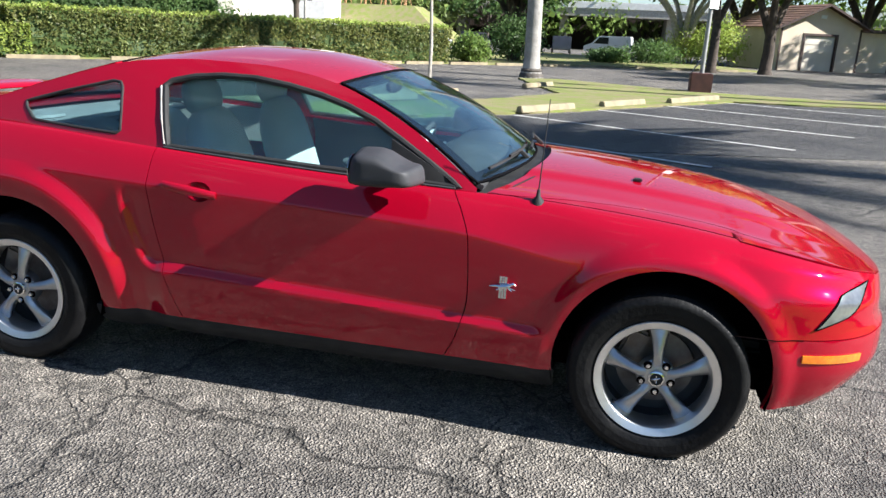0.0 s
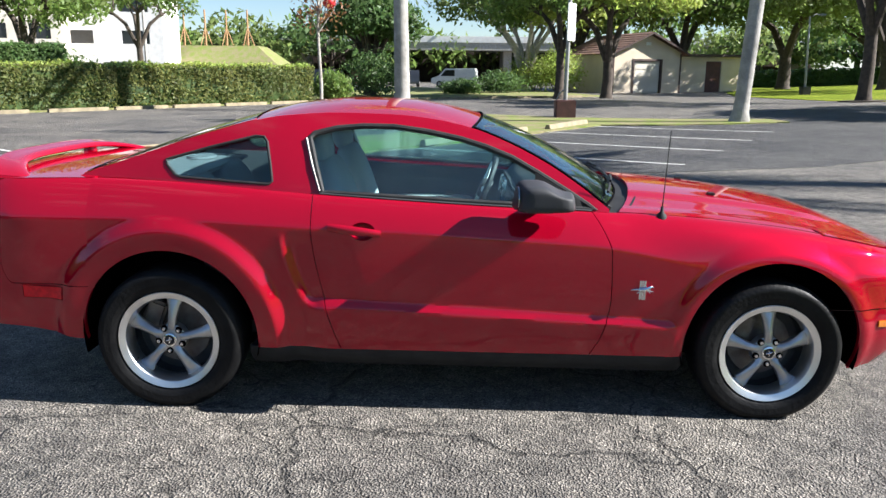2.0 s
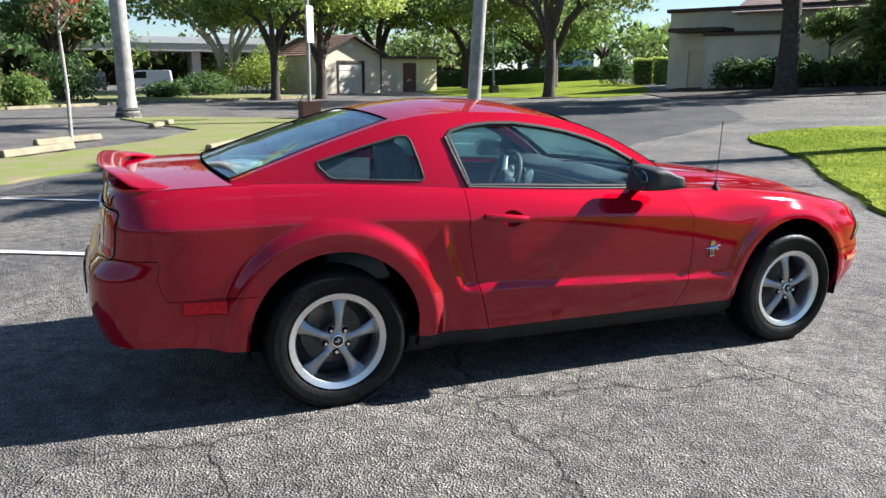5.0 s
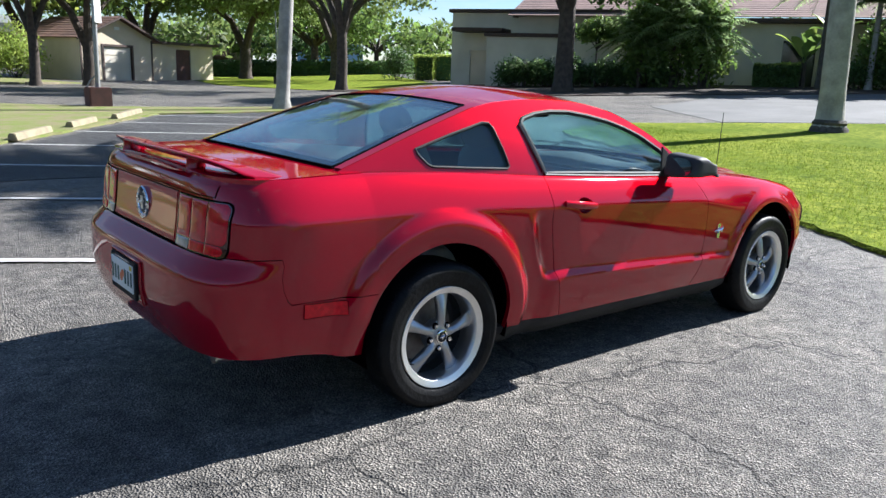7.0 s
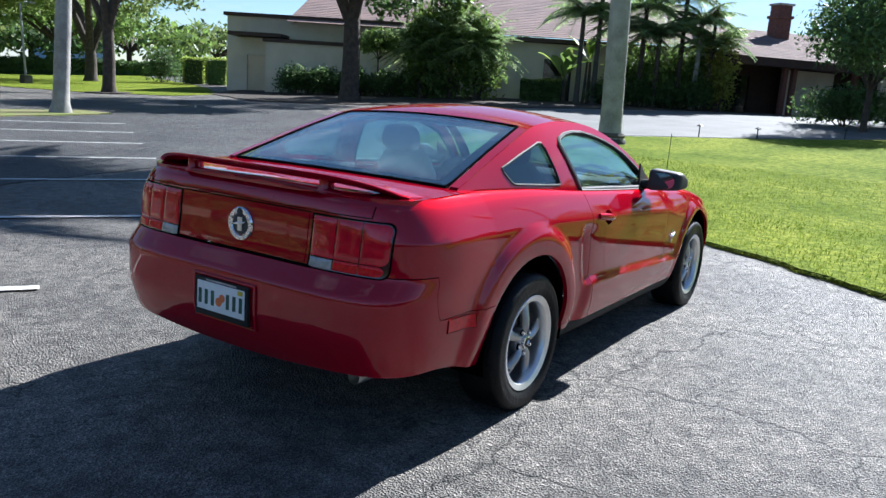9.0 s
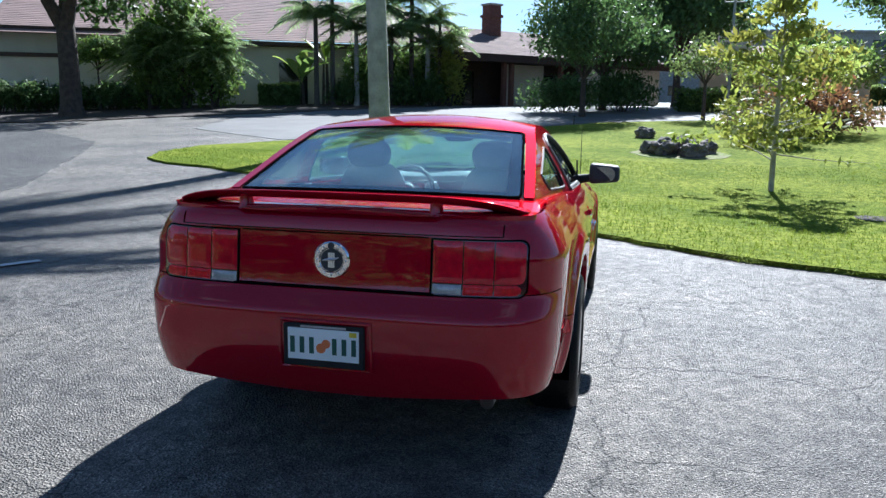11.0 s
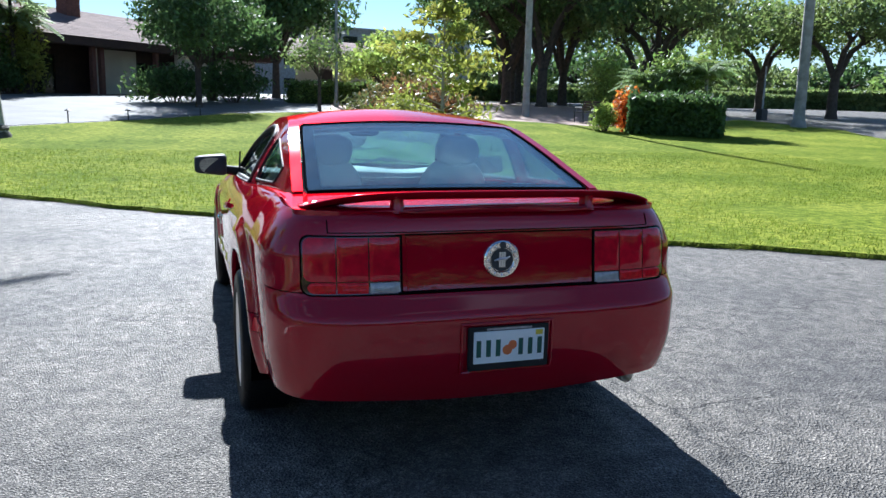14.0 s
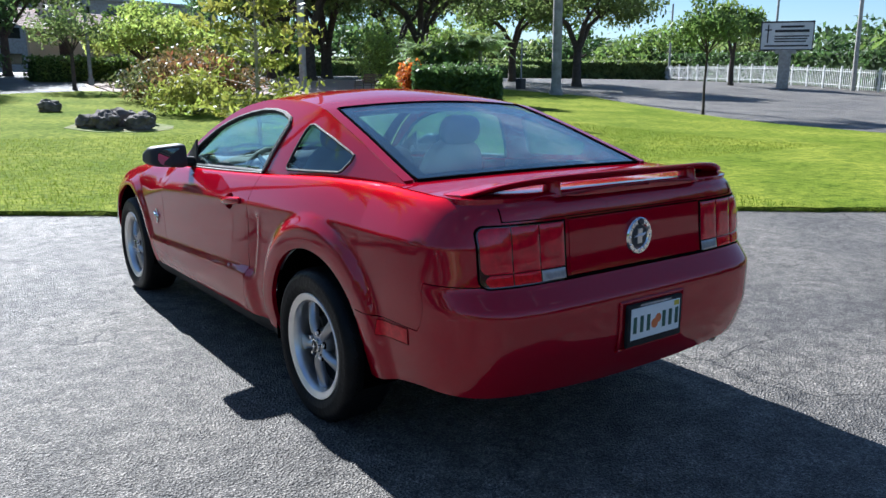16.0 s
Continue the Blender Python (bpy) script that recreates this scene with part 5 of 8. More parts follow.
# pale house behind the lawn, and far white blocks
ph = thing("pale_house", at(53, -6.5, -68, 0), "pale gabled house beyond the driveway", "house")
wall_panel(ph, 0, 13, 0, 0, 2.9, [(2, 3, 0, 2.1), (6, 8, 0.9, 2.0)], material=M_STUCCO)
part("door", boxed(2, 3, 0.1, 0.16, 0, 2.1), M_TRIM, ph)
part("window", boxed(6, 8, 0.1, 0.16, 0.9, 2.0), M_DARKGLASS, ph)
shingled(ph, [(-0.5, -0.6, 2.85), (13.5, -0.6, 2.85), (13.5, 6, 4.6), (-0.5, 6, 4.6)], M_ROOF2, 12)
part("tower", boxed(3.6, 5.4, 3.0, 4.8, 3.2, 6.4), M_STUCCO2, ph, smooth=False)


def far_block(x, y, rz, w, d, h, storeys, bays, label, base=0.0, m=None):
    t = thing("far_building", at(x, y, rz, base), label, "building", "far buildings")
    ops = []
    for s in range(storeys):
        for b in range(bays):
            u0 = w * (b + 0.25) / bays
            z0 = h * (s + 0.3) / storeys
            ops.append((u0, u0 + w * 0.5 / bays, z0, z0 + h * 0.42 / storeys))
    wall_panel(t, 0, w, 0, 0, h, ops, material=m or M_WHITE)
    part("back", boxed(0, w, 0.3, d, 0, h), m or M_WHITE, t, smooth=False)
    for o in ops:
        part("window", boxed(o[0], o[1], 0.18, 0.24, o[2], o[3]), M_DARKGLASS, t)
    part("roof_edge", boxed(-0.3, w + 0.3, -0.3, d + 0.3, h, h + 0.3), M_CONCRETE, t)
    return t


far_block(-64.5, 62, 18, 30, 12, 10, 3, 8, "pale three-storey building beyond the hedge", 0, M_STUCCO2)
far_block(-39.5, 76, 10, 11, 10, 9.5, 3, 2, "pale building with shaded openings beyond the hedge", 0, M_WHITE)
far_block(95, 2, -80, 40, 14, 8.5, 3, 10, "grey apartment block far beyond the trees", 0, M_CONCRETE)
far_block(116, 212, -31, 20, 18, 46, 14, 6, "distant blue-grey glass office tower", 0, M_TOWER)

# raised highway
hw = thing("highway_bridge", pose(-70, 108, 0, 0, 0, 3), "long pale concrete highway bridge", "bridge", kind="structure")
part("deck", boxed(0, 130, 0, 9, 4.6, 5.7, 0.05), M_CONCRETE, hw)
part("parapet", boxed(0, 130, -0.15, 0.15, 5.7, 6.6, 0.03), M_WHITE, hw)
for k in range(9):
    part("pier", boxed(4 + k * 15, 5.2 + k * 15, 1.5, 7, 0, 4.6, 0.05), M_CONCRETE, hw)
# dark sheet behind the piers that paints the shade under the deck
part("abutment_shade", boxed(30, 130, 9.5, 9.9, 0, 4.6), M_SOIL, hw)
bank = bmesh.new()
prism(bank, [(-8, 0), (6, 0), (3, 4.4), (-2, 4.4)], pose(-75, 92, 0, 90, 0, 90), 59)
for v in bank.verts:
    if v.co.x > -40 and v.co.z > 2:
        v.co.x -= 6.0
bk = tagged(mesh_object("embankment", bank, M_PATCHY, False), "green grassed highway embankment", "embankment", kind="structure")
for k in range(5):
    st = thing("tree_stakes", pose(-33.5 + k * 2.5, 91.0 + k * 0.2, 4.4), "raw timber props round a young trunk", "stakes", "tree stakes")
    for j in range(3):
        a = j * 2.09
        bm = bmesh.new()
        tube(bm, [(math.cos(a) * 0.9, math.sin(a) * 0.9, -0.3), (0, 0, 2.2)], 0.06, 5)
        part("stake", bm, M_STAKE, st)
    bm = bmesh.new()
    tube(bm, [(0, 0, 0), (0, 0, 4.2)], [0.14, 0.1], 6)
    part("stem", bm, M_STAKE, st)


# ---- parked vehicles far beyond the hedge ----
M_CARWHITE = mat("white_car_paint", (0.70, 0.71, 0.72), (0.62, 0.63, 0.64), 2, 0.3, coat=0.8)
M_CARDARK = mat("dark_car_paint", (0.03, 0.032, 0.038), (0.022, 0.024, 0.028), 2, 0.3, coat=0.8)
M_CARRED = mat("dull_red_car_paint", (0.20, 0.02, 0.02), (0.15, 0.015, 0.015), 2, 0.35, coat=0.8)
M_RUBBER = mat("plain_tyre", (0.02, 0.02, 0.02), None, 5, 0.6)


def far_car(name, x, y, rz, outline, cabin, width, material, label):
    """A parked vehicle from its side outline, with a glazed cabin and four wheels."""
    t = thing(name, at(x, y, rz), label, "car", "parked cars")
    bm = bmesh.new()
    prism(bm, outline, pose(0, width / 2, 0, 90), width)
    bmesh.ops.bevel(bm, geom=bm.edges[:], offset=0.06, segments=2, affect="EDGES")
    part("body", bm, material, t)
    bm = bmesh.new()
    prism(bm, cabin, pose(0, width / 2 + 0.012, 0, 90), width + 0.024)
    part("windows", bm, M_DARKGLASS, t, smooth=False)
    xs_ = [p[0] for p in outline]
    L0, L1 = min(xs_), max(xs_)
    for wx in (L0 + 0.85, L1 - 0.85):
        for s in (-1, 1):
            w = part("wheel", lathe(bmesh.new(), [(0.0, 0.1), (0.2, 0.1), (0.31, 0.09), (0.33, 0.05), (0.33, -0.08), (0.0, -0.08)],
                                    Matrix.Translation((wx, s * (width / 2 - 0.06), 0.33)) @ pose(0, 0, 0, -90 * s), 20), M_RUBBER, t)
            part("rim", lathe(bmesh.new(), [(0.0, 0.112), (0.17, 0.11), (0.19, 0.09)], Matrix.Translation((wx, s * (width / 2 - 0.06), 0.33)) @ pose(0, 0, 0, -90 * s), 14), M_GREYMETAL, w)
    return t


VAN = [(-2.3, 0.35), (2.3, 0.35), (2.3, 0.9), (1.5, 1.1), (0.9, 1.85), (-2.2, 1.9), (-2.3, 1.0)]
VANW = [(1.35, 1.12), (0.8, 1.72), (-0.1, 1.74), (-0.1, 1.12)]
SUV = [(-2.3, 0.35), (2.3, 0.35), (2.3, 0.85), (1.2, 1.05), (0.5, 1.65), (-2.0, 1.68), (-2.3, 1.0)]
SUVW = [(1.0, 1.06), (0.45, 1.54), (-1.8, 1.56), (-1.95, 1.06)]
far_car("van", 1.5, 76.5, 172, VAN, VANW, 1.9, M_CARWHITE, "white delivery van parked beyond the trees")
far_car("parked_car", -3.2, 77.5, 95, SUV, SUVW, 1.85, M_CARDARK, "dark sport utility car parked beyond the hedge")
far_car("parked_car", -7.5, 76.0, 80, SUV, SUVW, 1.85, M_CARRED, "dull red car parked beyond the hedge")
far_car("parked_car", -11.5, 75.0, 80, SUV, SUVW, 1.85, M_CARDARK, "dark car parked beyond the hedge")
far_car("parked_car", -15.5, 74.5, 82, SUV, SUVW, 1.85, M_CARWHITE, "pale car parked beyond the hedge")

# ---- the red coupe: x forward from the rear axle, y to its left, z up from the tyres' feet ----


def paint_mat():
    m = bpy.data.materials.new("red_metallic_paint")
    m.use_nodes = True
    n, l = m.node_tree.nodes, m.node_tree.links
    b = n["Principled BSDF"]
    co = n.new("ShaderNodeTexCoord")
    fl = n.new("ShaderNodeTexVoronoi")
    fl.inputs["Scale"].default_value = 900.0
    l.new(co.outputs["Object"], fl.inputs["Vector"])
    rp = n.new("ShaderNodeValToRGB")
    rp.color_ramp.elements[0].color, rp.color_ramp.elements[1].color = (0.27, 0.0009, 0.0115, 1), (0.40, 0.0015, 0.0190, 1)
    l.new(fl.outputs["Color"], rp.inputs["Fac"])
    l.new(rp.outputs["Color"], b.inputs["Base Color"])
    dn = n.new("ShaderNodeTexNoise")
    dn.inputs["Scale"].default_value, dn.inputs["Detail"].default_value = 3.0, 8.0
    l.new(co.outputs["Object"], dn.inputs["Vector"])
    rr = n.new("ShaderNodeMapRange")
    rr.inputs["To Min"].default_value, rr.inputs["To Max"].default_value = 0.015, 0.06
    l.new(dn.outputs["Fac"], rr.inputs["Value"])
    l.new(rr.outputs["Result"], b.inputs["Coat Roughness"])
    b.inputs["Metallic"].default_value = 0.26
    b.inputs["Roughness"].default_value = 0.36
    b.inputs["Specular Tint"].default_value = (0.85, 0.05, 0.07, 1)
    b.inputs["Coat Weight"].default_value = 1.0
    b.inputs["Coat IOR"].default_value = 1.55
    b.inputs["Specular IOR Level"].default_value = 0.0
    return m


def glass_mat(name, tint, ior=0.03, dust=(0.03, 0.16)):
    m = bpy.data.materials.new(name)
    m.use_nodes = True
    n, l = m.node_tree.nodes, m.node_tree.links
    n.remove(n["Principled BSDF"])
    tr = n.new("ShaderNodeBsdfTransparent")
    tr.inputs["Color"].default_value = (*tint, 1)
    gl = n.new("ShaderNodeBsdfGlossy")
    gl.inputs["Roughness"].default_value = 0.01
    lw = n.new("ShaderNodeLayerWeight")
    lw.inputs["Blend"].default_value = 0.5
    pw = n.new("ShaderNodeMath")
    pw.operation = "POWER"
    pw.inputs[1].default_value = 4.0
    l.new(lw.outputs["Facing"], pw.inputs[0])
    ad = n.new("ShaderNodeMath")
    ad.operation = "MULTIPLY_ADD"
    ad.inputs[1].default_value, ad.inputs[2].default_value = 0.75, ior
    l.new(pw.outputs[0], ad.inputs[0])
    # a thin film of dust that catches the sun from either side
    film = n.new("ShaderNodeBsdfTranslucent")
    film.inputs["Color"].default_value = (0.72, 0.86, 0.86, 1)
    dn = n.new("ShaderNodeTexNoise")
    dn.inputs["Scale"].default_value, dn.inputs["Detail"].default_value = 5.0, 5.0
    l.new(n.new("ShaderNodeTexCoord").outputs["Object"], dn.inputs["Vector"])
    dr = n.new("ShaderNodeMapRange")
    dr.inputs["From Min"].default_value, dr.inputs["From Max"].default_value = 0.3, 0.75
    dr.inputs["To Min"].default_value, dr.inputs["To Max"].default_value = dust
    l.new(dn.outputs["Fac"], dr.inputs["Value"])
    dusty = n.new("ShaderNodeMixShader")
    l.new(dr.outputs["Result"], dusty.inputs["Fac"])
    l.new(tr.outputs["BSDF"], dusty.inputs[1])
    l.new(film.outputs["BSDF"], dusty.inputs[2])
    mx = n.new("ShaderNodeMixShader")
    l.new(ad.outputs[0], mx.inputs["Fac"])
    l.new(dusty.outputs["Shader"], mx.inputs[1])
    l.new(gl.outputs["BSDF"], mx.inputs[2])
    l.new(mx.outputs["Shader"], n["Material Output"].inputs["Surface"])
    return m


M_PAINT = paint_mat()
M_GLASS = glass_mat("tinted_car_glass", (0.74, 0.91, 0.91), 0.07, (0.01, 0.05))
M_QUARTERGLASS = glass_mat("dark_quarter_glass", (0.44, 0.56, 0.58), 0.06, (0.01, 0.04))
M_DUSTYGLASS = glass_mat("dusty_rear_glass", (0.70, 0.90, 0.91), 0.11, (0.03, 0.15))
M_LENS = mat("red_lamp_lens", (0.64, 0.006, 0.026), (0.46, 0.004, 0.020), 26, 0.10, coat=0.8, spec=0.2)
M_REFLECTOR = mat("bright_red_reflector", (0.74, 0.006, 0.018), (0.56, 0.004, 0.014), 60, 0.15, coat=0.3, spec=0.2)
M_CLEARLENS = mat("clear_lamp_lens", (0.40, 0.38, 0.38), (0.28, 0.26, 0.27), 30, 0.1, coat=1.0)
M_HEADLAMP = mat("hazy_headlamp_lens", (0.12, 0.125, 0.13), (0.21, 0.215, 0.22), 14, 0.15, metal=0.3, coat=1.0)
M_AMBER = mat("amber_lens", (0.75, 0.22, 0.01), (0.6, 0.15, 0.01), 30, 0.12, coat=1.0)
M_TYRE = mat("tyre_rubber", (0.0055, 0.0055, 0.006), (0.011, 0.011, 0.011), 9, 0.40, bump=0.15, bscale=60, spec=0.14, rough2=0.55)
M_ALLOY = mat("polished_alloy", (0.86, 0.86, 0.86), (0.78, 0.78, 0.78), 12, 0.36, metal=1.0, bump=0.03)
M_SPOKE = mat("gunmetal_alloy", (0.50, 0.50, 0.505), (0.40, 0.40, 0.405), 10, 0.34, metal=0.9, bump=0.04)
M_STEEL = mat("brake_steel", (0.20, 0.19, 0.18), (0.12, 0.10, 0.09), 12, 0.5, metal=0.8)
M_CHROME = mat("chrome", (0.78, 0.78, 0.78), (0.72, 0.72, 0.72), 20, 0.08, metal=1.0)
M_MIRROR = mat("mirror_glass", (0.30, 0.33, 0.34), None, 5, 0.02, metal=1.0)
M_LENSBED = mat("dark_red_lamp_bed", (0.06, 0.004, 0.010), None, 20, 0.2, coat=1.0)
M_BLACK = mat("black_trim_plastic", (0.016, 0.016, 0.017), (0.026, 0.026, 0.026), 12, 0.65, bump=0.12, bscale=300, spec=0.25)
M_GREYTRIM = mat("dark_grey_plastic", (0.030, 0.031, 0.034), (0.042, 0.042, 0.046), 12, 0.6, spec=0.3, bump=0.08, bscale=300)
M_FRIT = mat("black_glass_edge", (0.006, 0.006, 0.007), None, 8, 0.95, spec=0.0)
# for dark joints, and for shade painted into liners and underside
M_GAP = mat("dark_gap", (0.006, 0.004, 0.004), None, 5, 0.95, spec=0.0)
M_CLOTH = mat("grey_seat_cloth", (0.46, 0.48, 0.48), (0.36, 0.38, 0.38), 6, 0.92, bump=0.3, bscale=180)
M_DASH = mat("dark_dashboard", (0.035, 0.036, 0.038), (0.05, 0.05, 0.052), 8, 0.6, bump=0.15, bscale=200)
M_CARPET = mat("dark_carpet", (0.03, 0.03, 0.032), (0.045, 0.045, 0.046), 10, 0.95)
M_PLATE = mat("licence_plate_white", (0.84, 0.86, 0.85), (0.76, 0.80, 0.79), 8, 0.35)
M_PLATEINK = mat("plate_green_ink", (0.02, 0.10, 0.07), None, 8, 0.5)
M_ORANGE = mat("plate_orange_print", (0.75, 0.20, 0.05), (0.70, 0.14, 0.08), 8, 0.5)
M_YELLOW = mat("plate_yellow_sticker", (0.75, 0.58, 0.05), None, 8, 0.5)


def curve(*tab):
    """A smooth function through (x, value) pairs."""
    xs_ = np.array([p[0] for p in tab], float)
    v_ = np.array([p[1] for p in tab], float)
    h = np.diff(xs_)
    d = np.diff(v_) / h
    m = np.zeros(len(xs_))
    m[0], m[-1] = d[0], d[-1]
    for i in range(1, len(xs_) - 1):
        m[i] = 0 if d[i - 1] * d[i] <= 0 else 2 * d[i - 1] * d[i] / (d[i - 1] + d[i])

    def f(x):
        if x <= xs_[0]:
            return float(v_[0] + m[0] * (x - xs_[0]))
        if x >= xs_[-1]:
            return float(v_[-1] + m[-1] * (x - xs_[-1]))
        i = int(np.searchsorted(xs_, x) - 1)
        i = max(0, min(i, len(h) - 1))
        t = (x - xs_[i]) / h[i]
        return float(v_[i] * (1 + 2 * t) * (1 - t) ** 2 + m[i] * h[i] * t * (1 - t) ** 2 + v_[i + 1] * t * t * (3 - 2 * t) + m[i + 1] * h[i] * t * t * (t - 1))
    return f


def sstep(a, b, x):
    t = max(0.0, min(1.0, (x - a) / (b - a)))
    return t * t * (3 - 2 * t)


WB, HUB, TYRE_R = 2.72, 0.318, 0.333
top_z = curve((-1.0, 1.012), (-0.6, 1.03), (-0.35, 1.035), (0.0, 1.028), (0.66, 0.987), (1.3, 0.955), (1.92, 0.932), (2.1, 0.926), (2.33, 0.914),
              (2.75, 0.875), (3.1, 0.818), (3.3, 0.775), (3.45, 0.735), (3.6, 0.68))
top_y = curve((-0.35, 0.752), (0.0, 0.772), (0.66, 0.80), (1.3, 0.805), (1.92, 0.79), (2.1, 0.768), (2.33, 0.756), (2.75, 0.745), (3.1, 0.735), (3.4, 0.71))
mid_y = curve((-0.35, 0.868), (0.3, 0.890), (1.0, 0.897), (2.0, 0.897), (2.72, 0.892), (2.95, 0.885))
shoulder = curve((-0.35, 0.17), (0.4, 0.15), (1.2, 0.13), (1.9, 0.14), (2.4, 0.20), (2.95, 0.22))


def flare(x, z, cx, r_in, r_out, height):
    r = math.hypot(x - cx, (z - HUB - 0.01) * 0.98)
    f = sstep(r_out, r_out - 0.075, r)
    if r < r_in + 0.05:
        f *= 1 - 0.25 * sstep(r_in + 0.05, r_in - 0.03, r)
    return height * f


def side(x, z):
    """Half width of the body's side at x and z."""
    zt, yt, ym = top_z(x), top_y(x), mid_y(x)
    sh = shoulder(x)
    zs = zt - sh
    if z > zs:
        t = min(1.0, (z - zs) / sh)
        soft = t * t / 0.16 if t < 0.08 else t - 0.04
        flat = 0.62 * sstep(2.55, 1.95, x)
        y = ym + (yt - ym) * (flat * soft / 0.96 + (1 - flat) * (1 - math.sqrt(max(0.0, 1 - t * t * 0.999))))
    else:
        y = ym - 0.020 * max(0.0, (zs - z) / 0.45) ** 1.6
        zc = 0.525 - 0.045 * (x - 0.72)
        k = sstep(0.60, 0.72, x) * sstep(2.32, 2.22, x)
        y += k * 0.024 * sstep(zc + 0.010, zc - 0.030, z)
        y -= 0.60 * max(0.0, 0.50 - z) ** 2
    y += flare(x, z, 0.0, 0.395, 0.555, 0.034) + flare(x, z, WB, 0.395, 0.500, 0.022) * sstep(0.9, 0.75, z)
    # side scoop ahead of the rear wheel
    d = x - (0.535 + 0.10 * max(0.0, (0.80 - z) / 0.30) ** 1.7)
    band = sstep(0.475, 0.515, z) * sstep(0.84, 0.77, z)
    if -0.15 < d < 0.30:
        y += band * (-0.030 * math.exp(-max(d, 0) / 0.085) * sstep(-0.026, 0.050, d) + 0.006 * math.exp(-(d / 0.03) ** 2))
    return y


REAR_X0, REAR_N = -0.35, 5.4
rear_reach = curve((0.24, 0.56), (0.30, 0.625), (0.40, 0.675), (0.52, 0.700), (0.635, 0.700), (0.655, 0.696), (0.695, 0.664), (0.735, 0.632), (0.80, 0.620), (0.95, 0.604), (0.99, 0.594), (1.02, 0.570))


def rear_point(th, z, off=0.0):
    w = side(REAR_X0, z)
    c, s = abs(math.cos(th)), abs(math.sin(th))
    x = REAR_X0 - rear_reach(z) * s ** (2 / REAR_N)
    y = (w + flare(x, z, 0.0, 0.395, 0.555, 0.034) - flare(REAR_X0, z, 0.0, 0.395, 0.555, 0.034)) * c ** (2 / REAR_N)
    return Vector((x - off * s, y + off * c, z))


def rear_at(y, z, off=0.0):
    w = side(REAR_X0, z) - flare(REAR_X0, z, 0.0, 0.395, 0.555, 0.034)
    q = min(1.0, abs(y) / w)
    return Vector((REAR_X0 - rear_reach(z) * (1 - q ** REAR_N) ** (1 / REAR_N) - off, y, z))


FRONT_X0, FRONT_N = 2.95, 2.7
front_reach = curve((0.22, 0.52), (0.30, 0.61), (0.42, 0.680), (0.52, 0.675), (0.56, 0.655), (0.62, 0.645), (0.72, 0.645), (0.80, 0.62))


def front_point(th, z, off=0.0):
    c, s = abs(math.cos(th)), abs(math.sin(th))
    tz = max(0.62, top_z(FRONT_X0 + 0.64 * s ** (2 / FRONT_N)))
    w = side(FRONT_X0, z if z < 0.53 else 0.53 + (z - 0.53) * (top_z(FRONT_X0) - 0.53) / (tz - 0.53))
    x = FRONT_X0 + front_reach(z) * s ** (2 / FRONT_N)
    y = (w + flare(x, z, WB, 0.395, 0.500, 0.022) - flare(FRONT_X0, z, WB, 0.395, 0.500, 0.022)) * c ** (2 / FRONT_N)
    return Vector((x + off * s, y + off * c, z))


def slab(P, nu, nv, thick, out, us=None, vs=None):
    """A closed shell over the surface P(u, v): its outer face, an inner face thick metres behind, and the rim."""
    us = us or [i / nu for i in range(nu + 1)]
    vs = vs or [j / nv for j in range(nv + 1)]
    G = np.array([[tuple(P(u, v)) for v in vs] for u in us])
    du, dv = np.gradient(G, axis=0), np.gradient(G, axis=1)
    N = np.cross(du, dv)
    N /= np.linalg.norm(N, axis=2, keepdims=True) + 1e-12
    o = np.array(out(G) if callable(out) else out)
    sg = np.sign((N * o).sum(axis=2, keepdims=True))
    sg[sg == 0] = 1
    N *= sg
    I = G - N * thick
    a, b = len(us), len(vs)
    idx = np.arange(a * b).reshape(a, b)
    q = np.stack([idx[:-1, :-1], idx[1:, :-1], idx[1:, 1:], idx[:-1, 1:]], -1).reshape(-1, 4)
    fs = q.tolist() + (q[:, ::-1] + a * b).tolist()
    rim = list(idx[:, 0]) + list(idx[-1, 1:]) + list(idx[-2::-1, -1]) + list(idx[0, -2:0:-1])
    for k in range(len(rim)):
        p, r = rim[k], rim[(k + 1) % len(rim)]
        fs.append([r, p, p + a * b, r + a * b])
    me = bpy.data.meshes.new("tmp")
    me.from_pydata(np.concatenate([G.reshape(-1, 3), I.reshape(-1, 3)]).tolist(), [], fs)
    bm = bmesh.new()
    bm.from_mesh(me)
    bpy.data.meshes.remove(me)
    bmesh.ops.remove_doubles(bm, verts=bm.verts[:], dist=1e-6)
    bmesh.ops.recalc_face_normals(bm, faces=bm.faces[:])
    return bm


def carved(bm, cutters, op="DIFFERENCE"):
    """The mesh after boolean cuts by closed meshes."""
    def temp(b):
        me = bpy.data.meshes.new("tmp")
        b.to_mesh(me)
        b.free()
        return new("tmp", me)
    ob = temp(bm)
    cs = [temp(c) for c in cutters]
    for c in cs:
        md = ob.modifiers.new("cut", "BOOLEAN")
        md.operation, md.object, md.solver = op, c, "EXACT"
    bpy.context.view_layer.update()
    dg = bpy.context.evaluated_depsgraph_get()
    me = bpy.data.meshes.new_from_object(ob.evaluated_get(dg))
    res = bmesh.new()
    res.from_mesh(me)
    for o in [ob] + cs:
        d = o.data
        bpy.data.objects.remove(o)
        bpy.data.meshes.remove(d)
    bpy.data.meshes.remove(me)
    return res


def cylinder_cutter(cx, cz, r, y0, y1, seg=64):
    bm = bmesh.new()
    prism(bm, [(r * math.cos(2 * math.pi * k / seg), r * math.sin(2 * math.pi * k / seg)) for k in range(seg)], pose(cx, y1, cz, 90), y1 - y0)
    bmesh.ops.recalc_face_normals(bm, faces=bm.faces[:])
    return bm


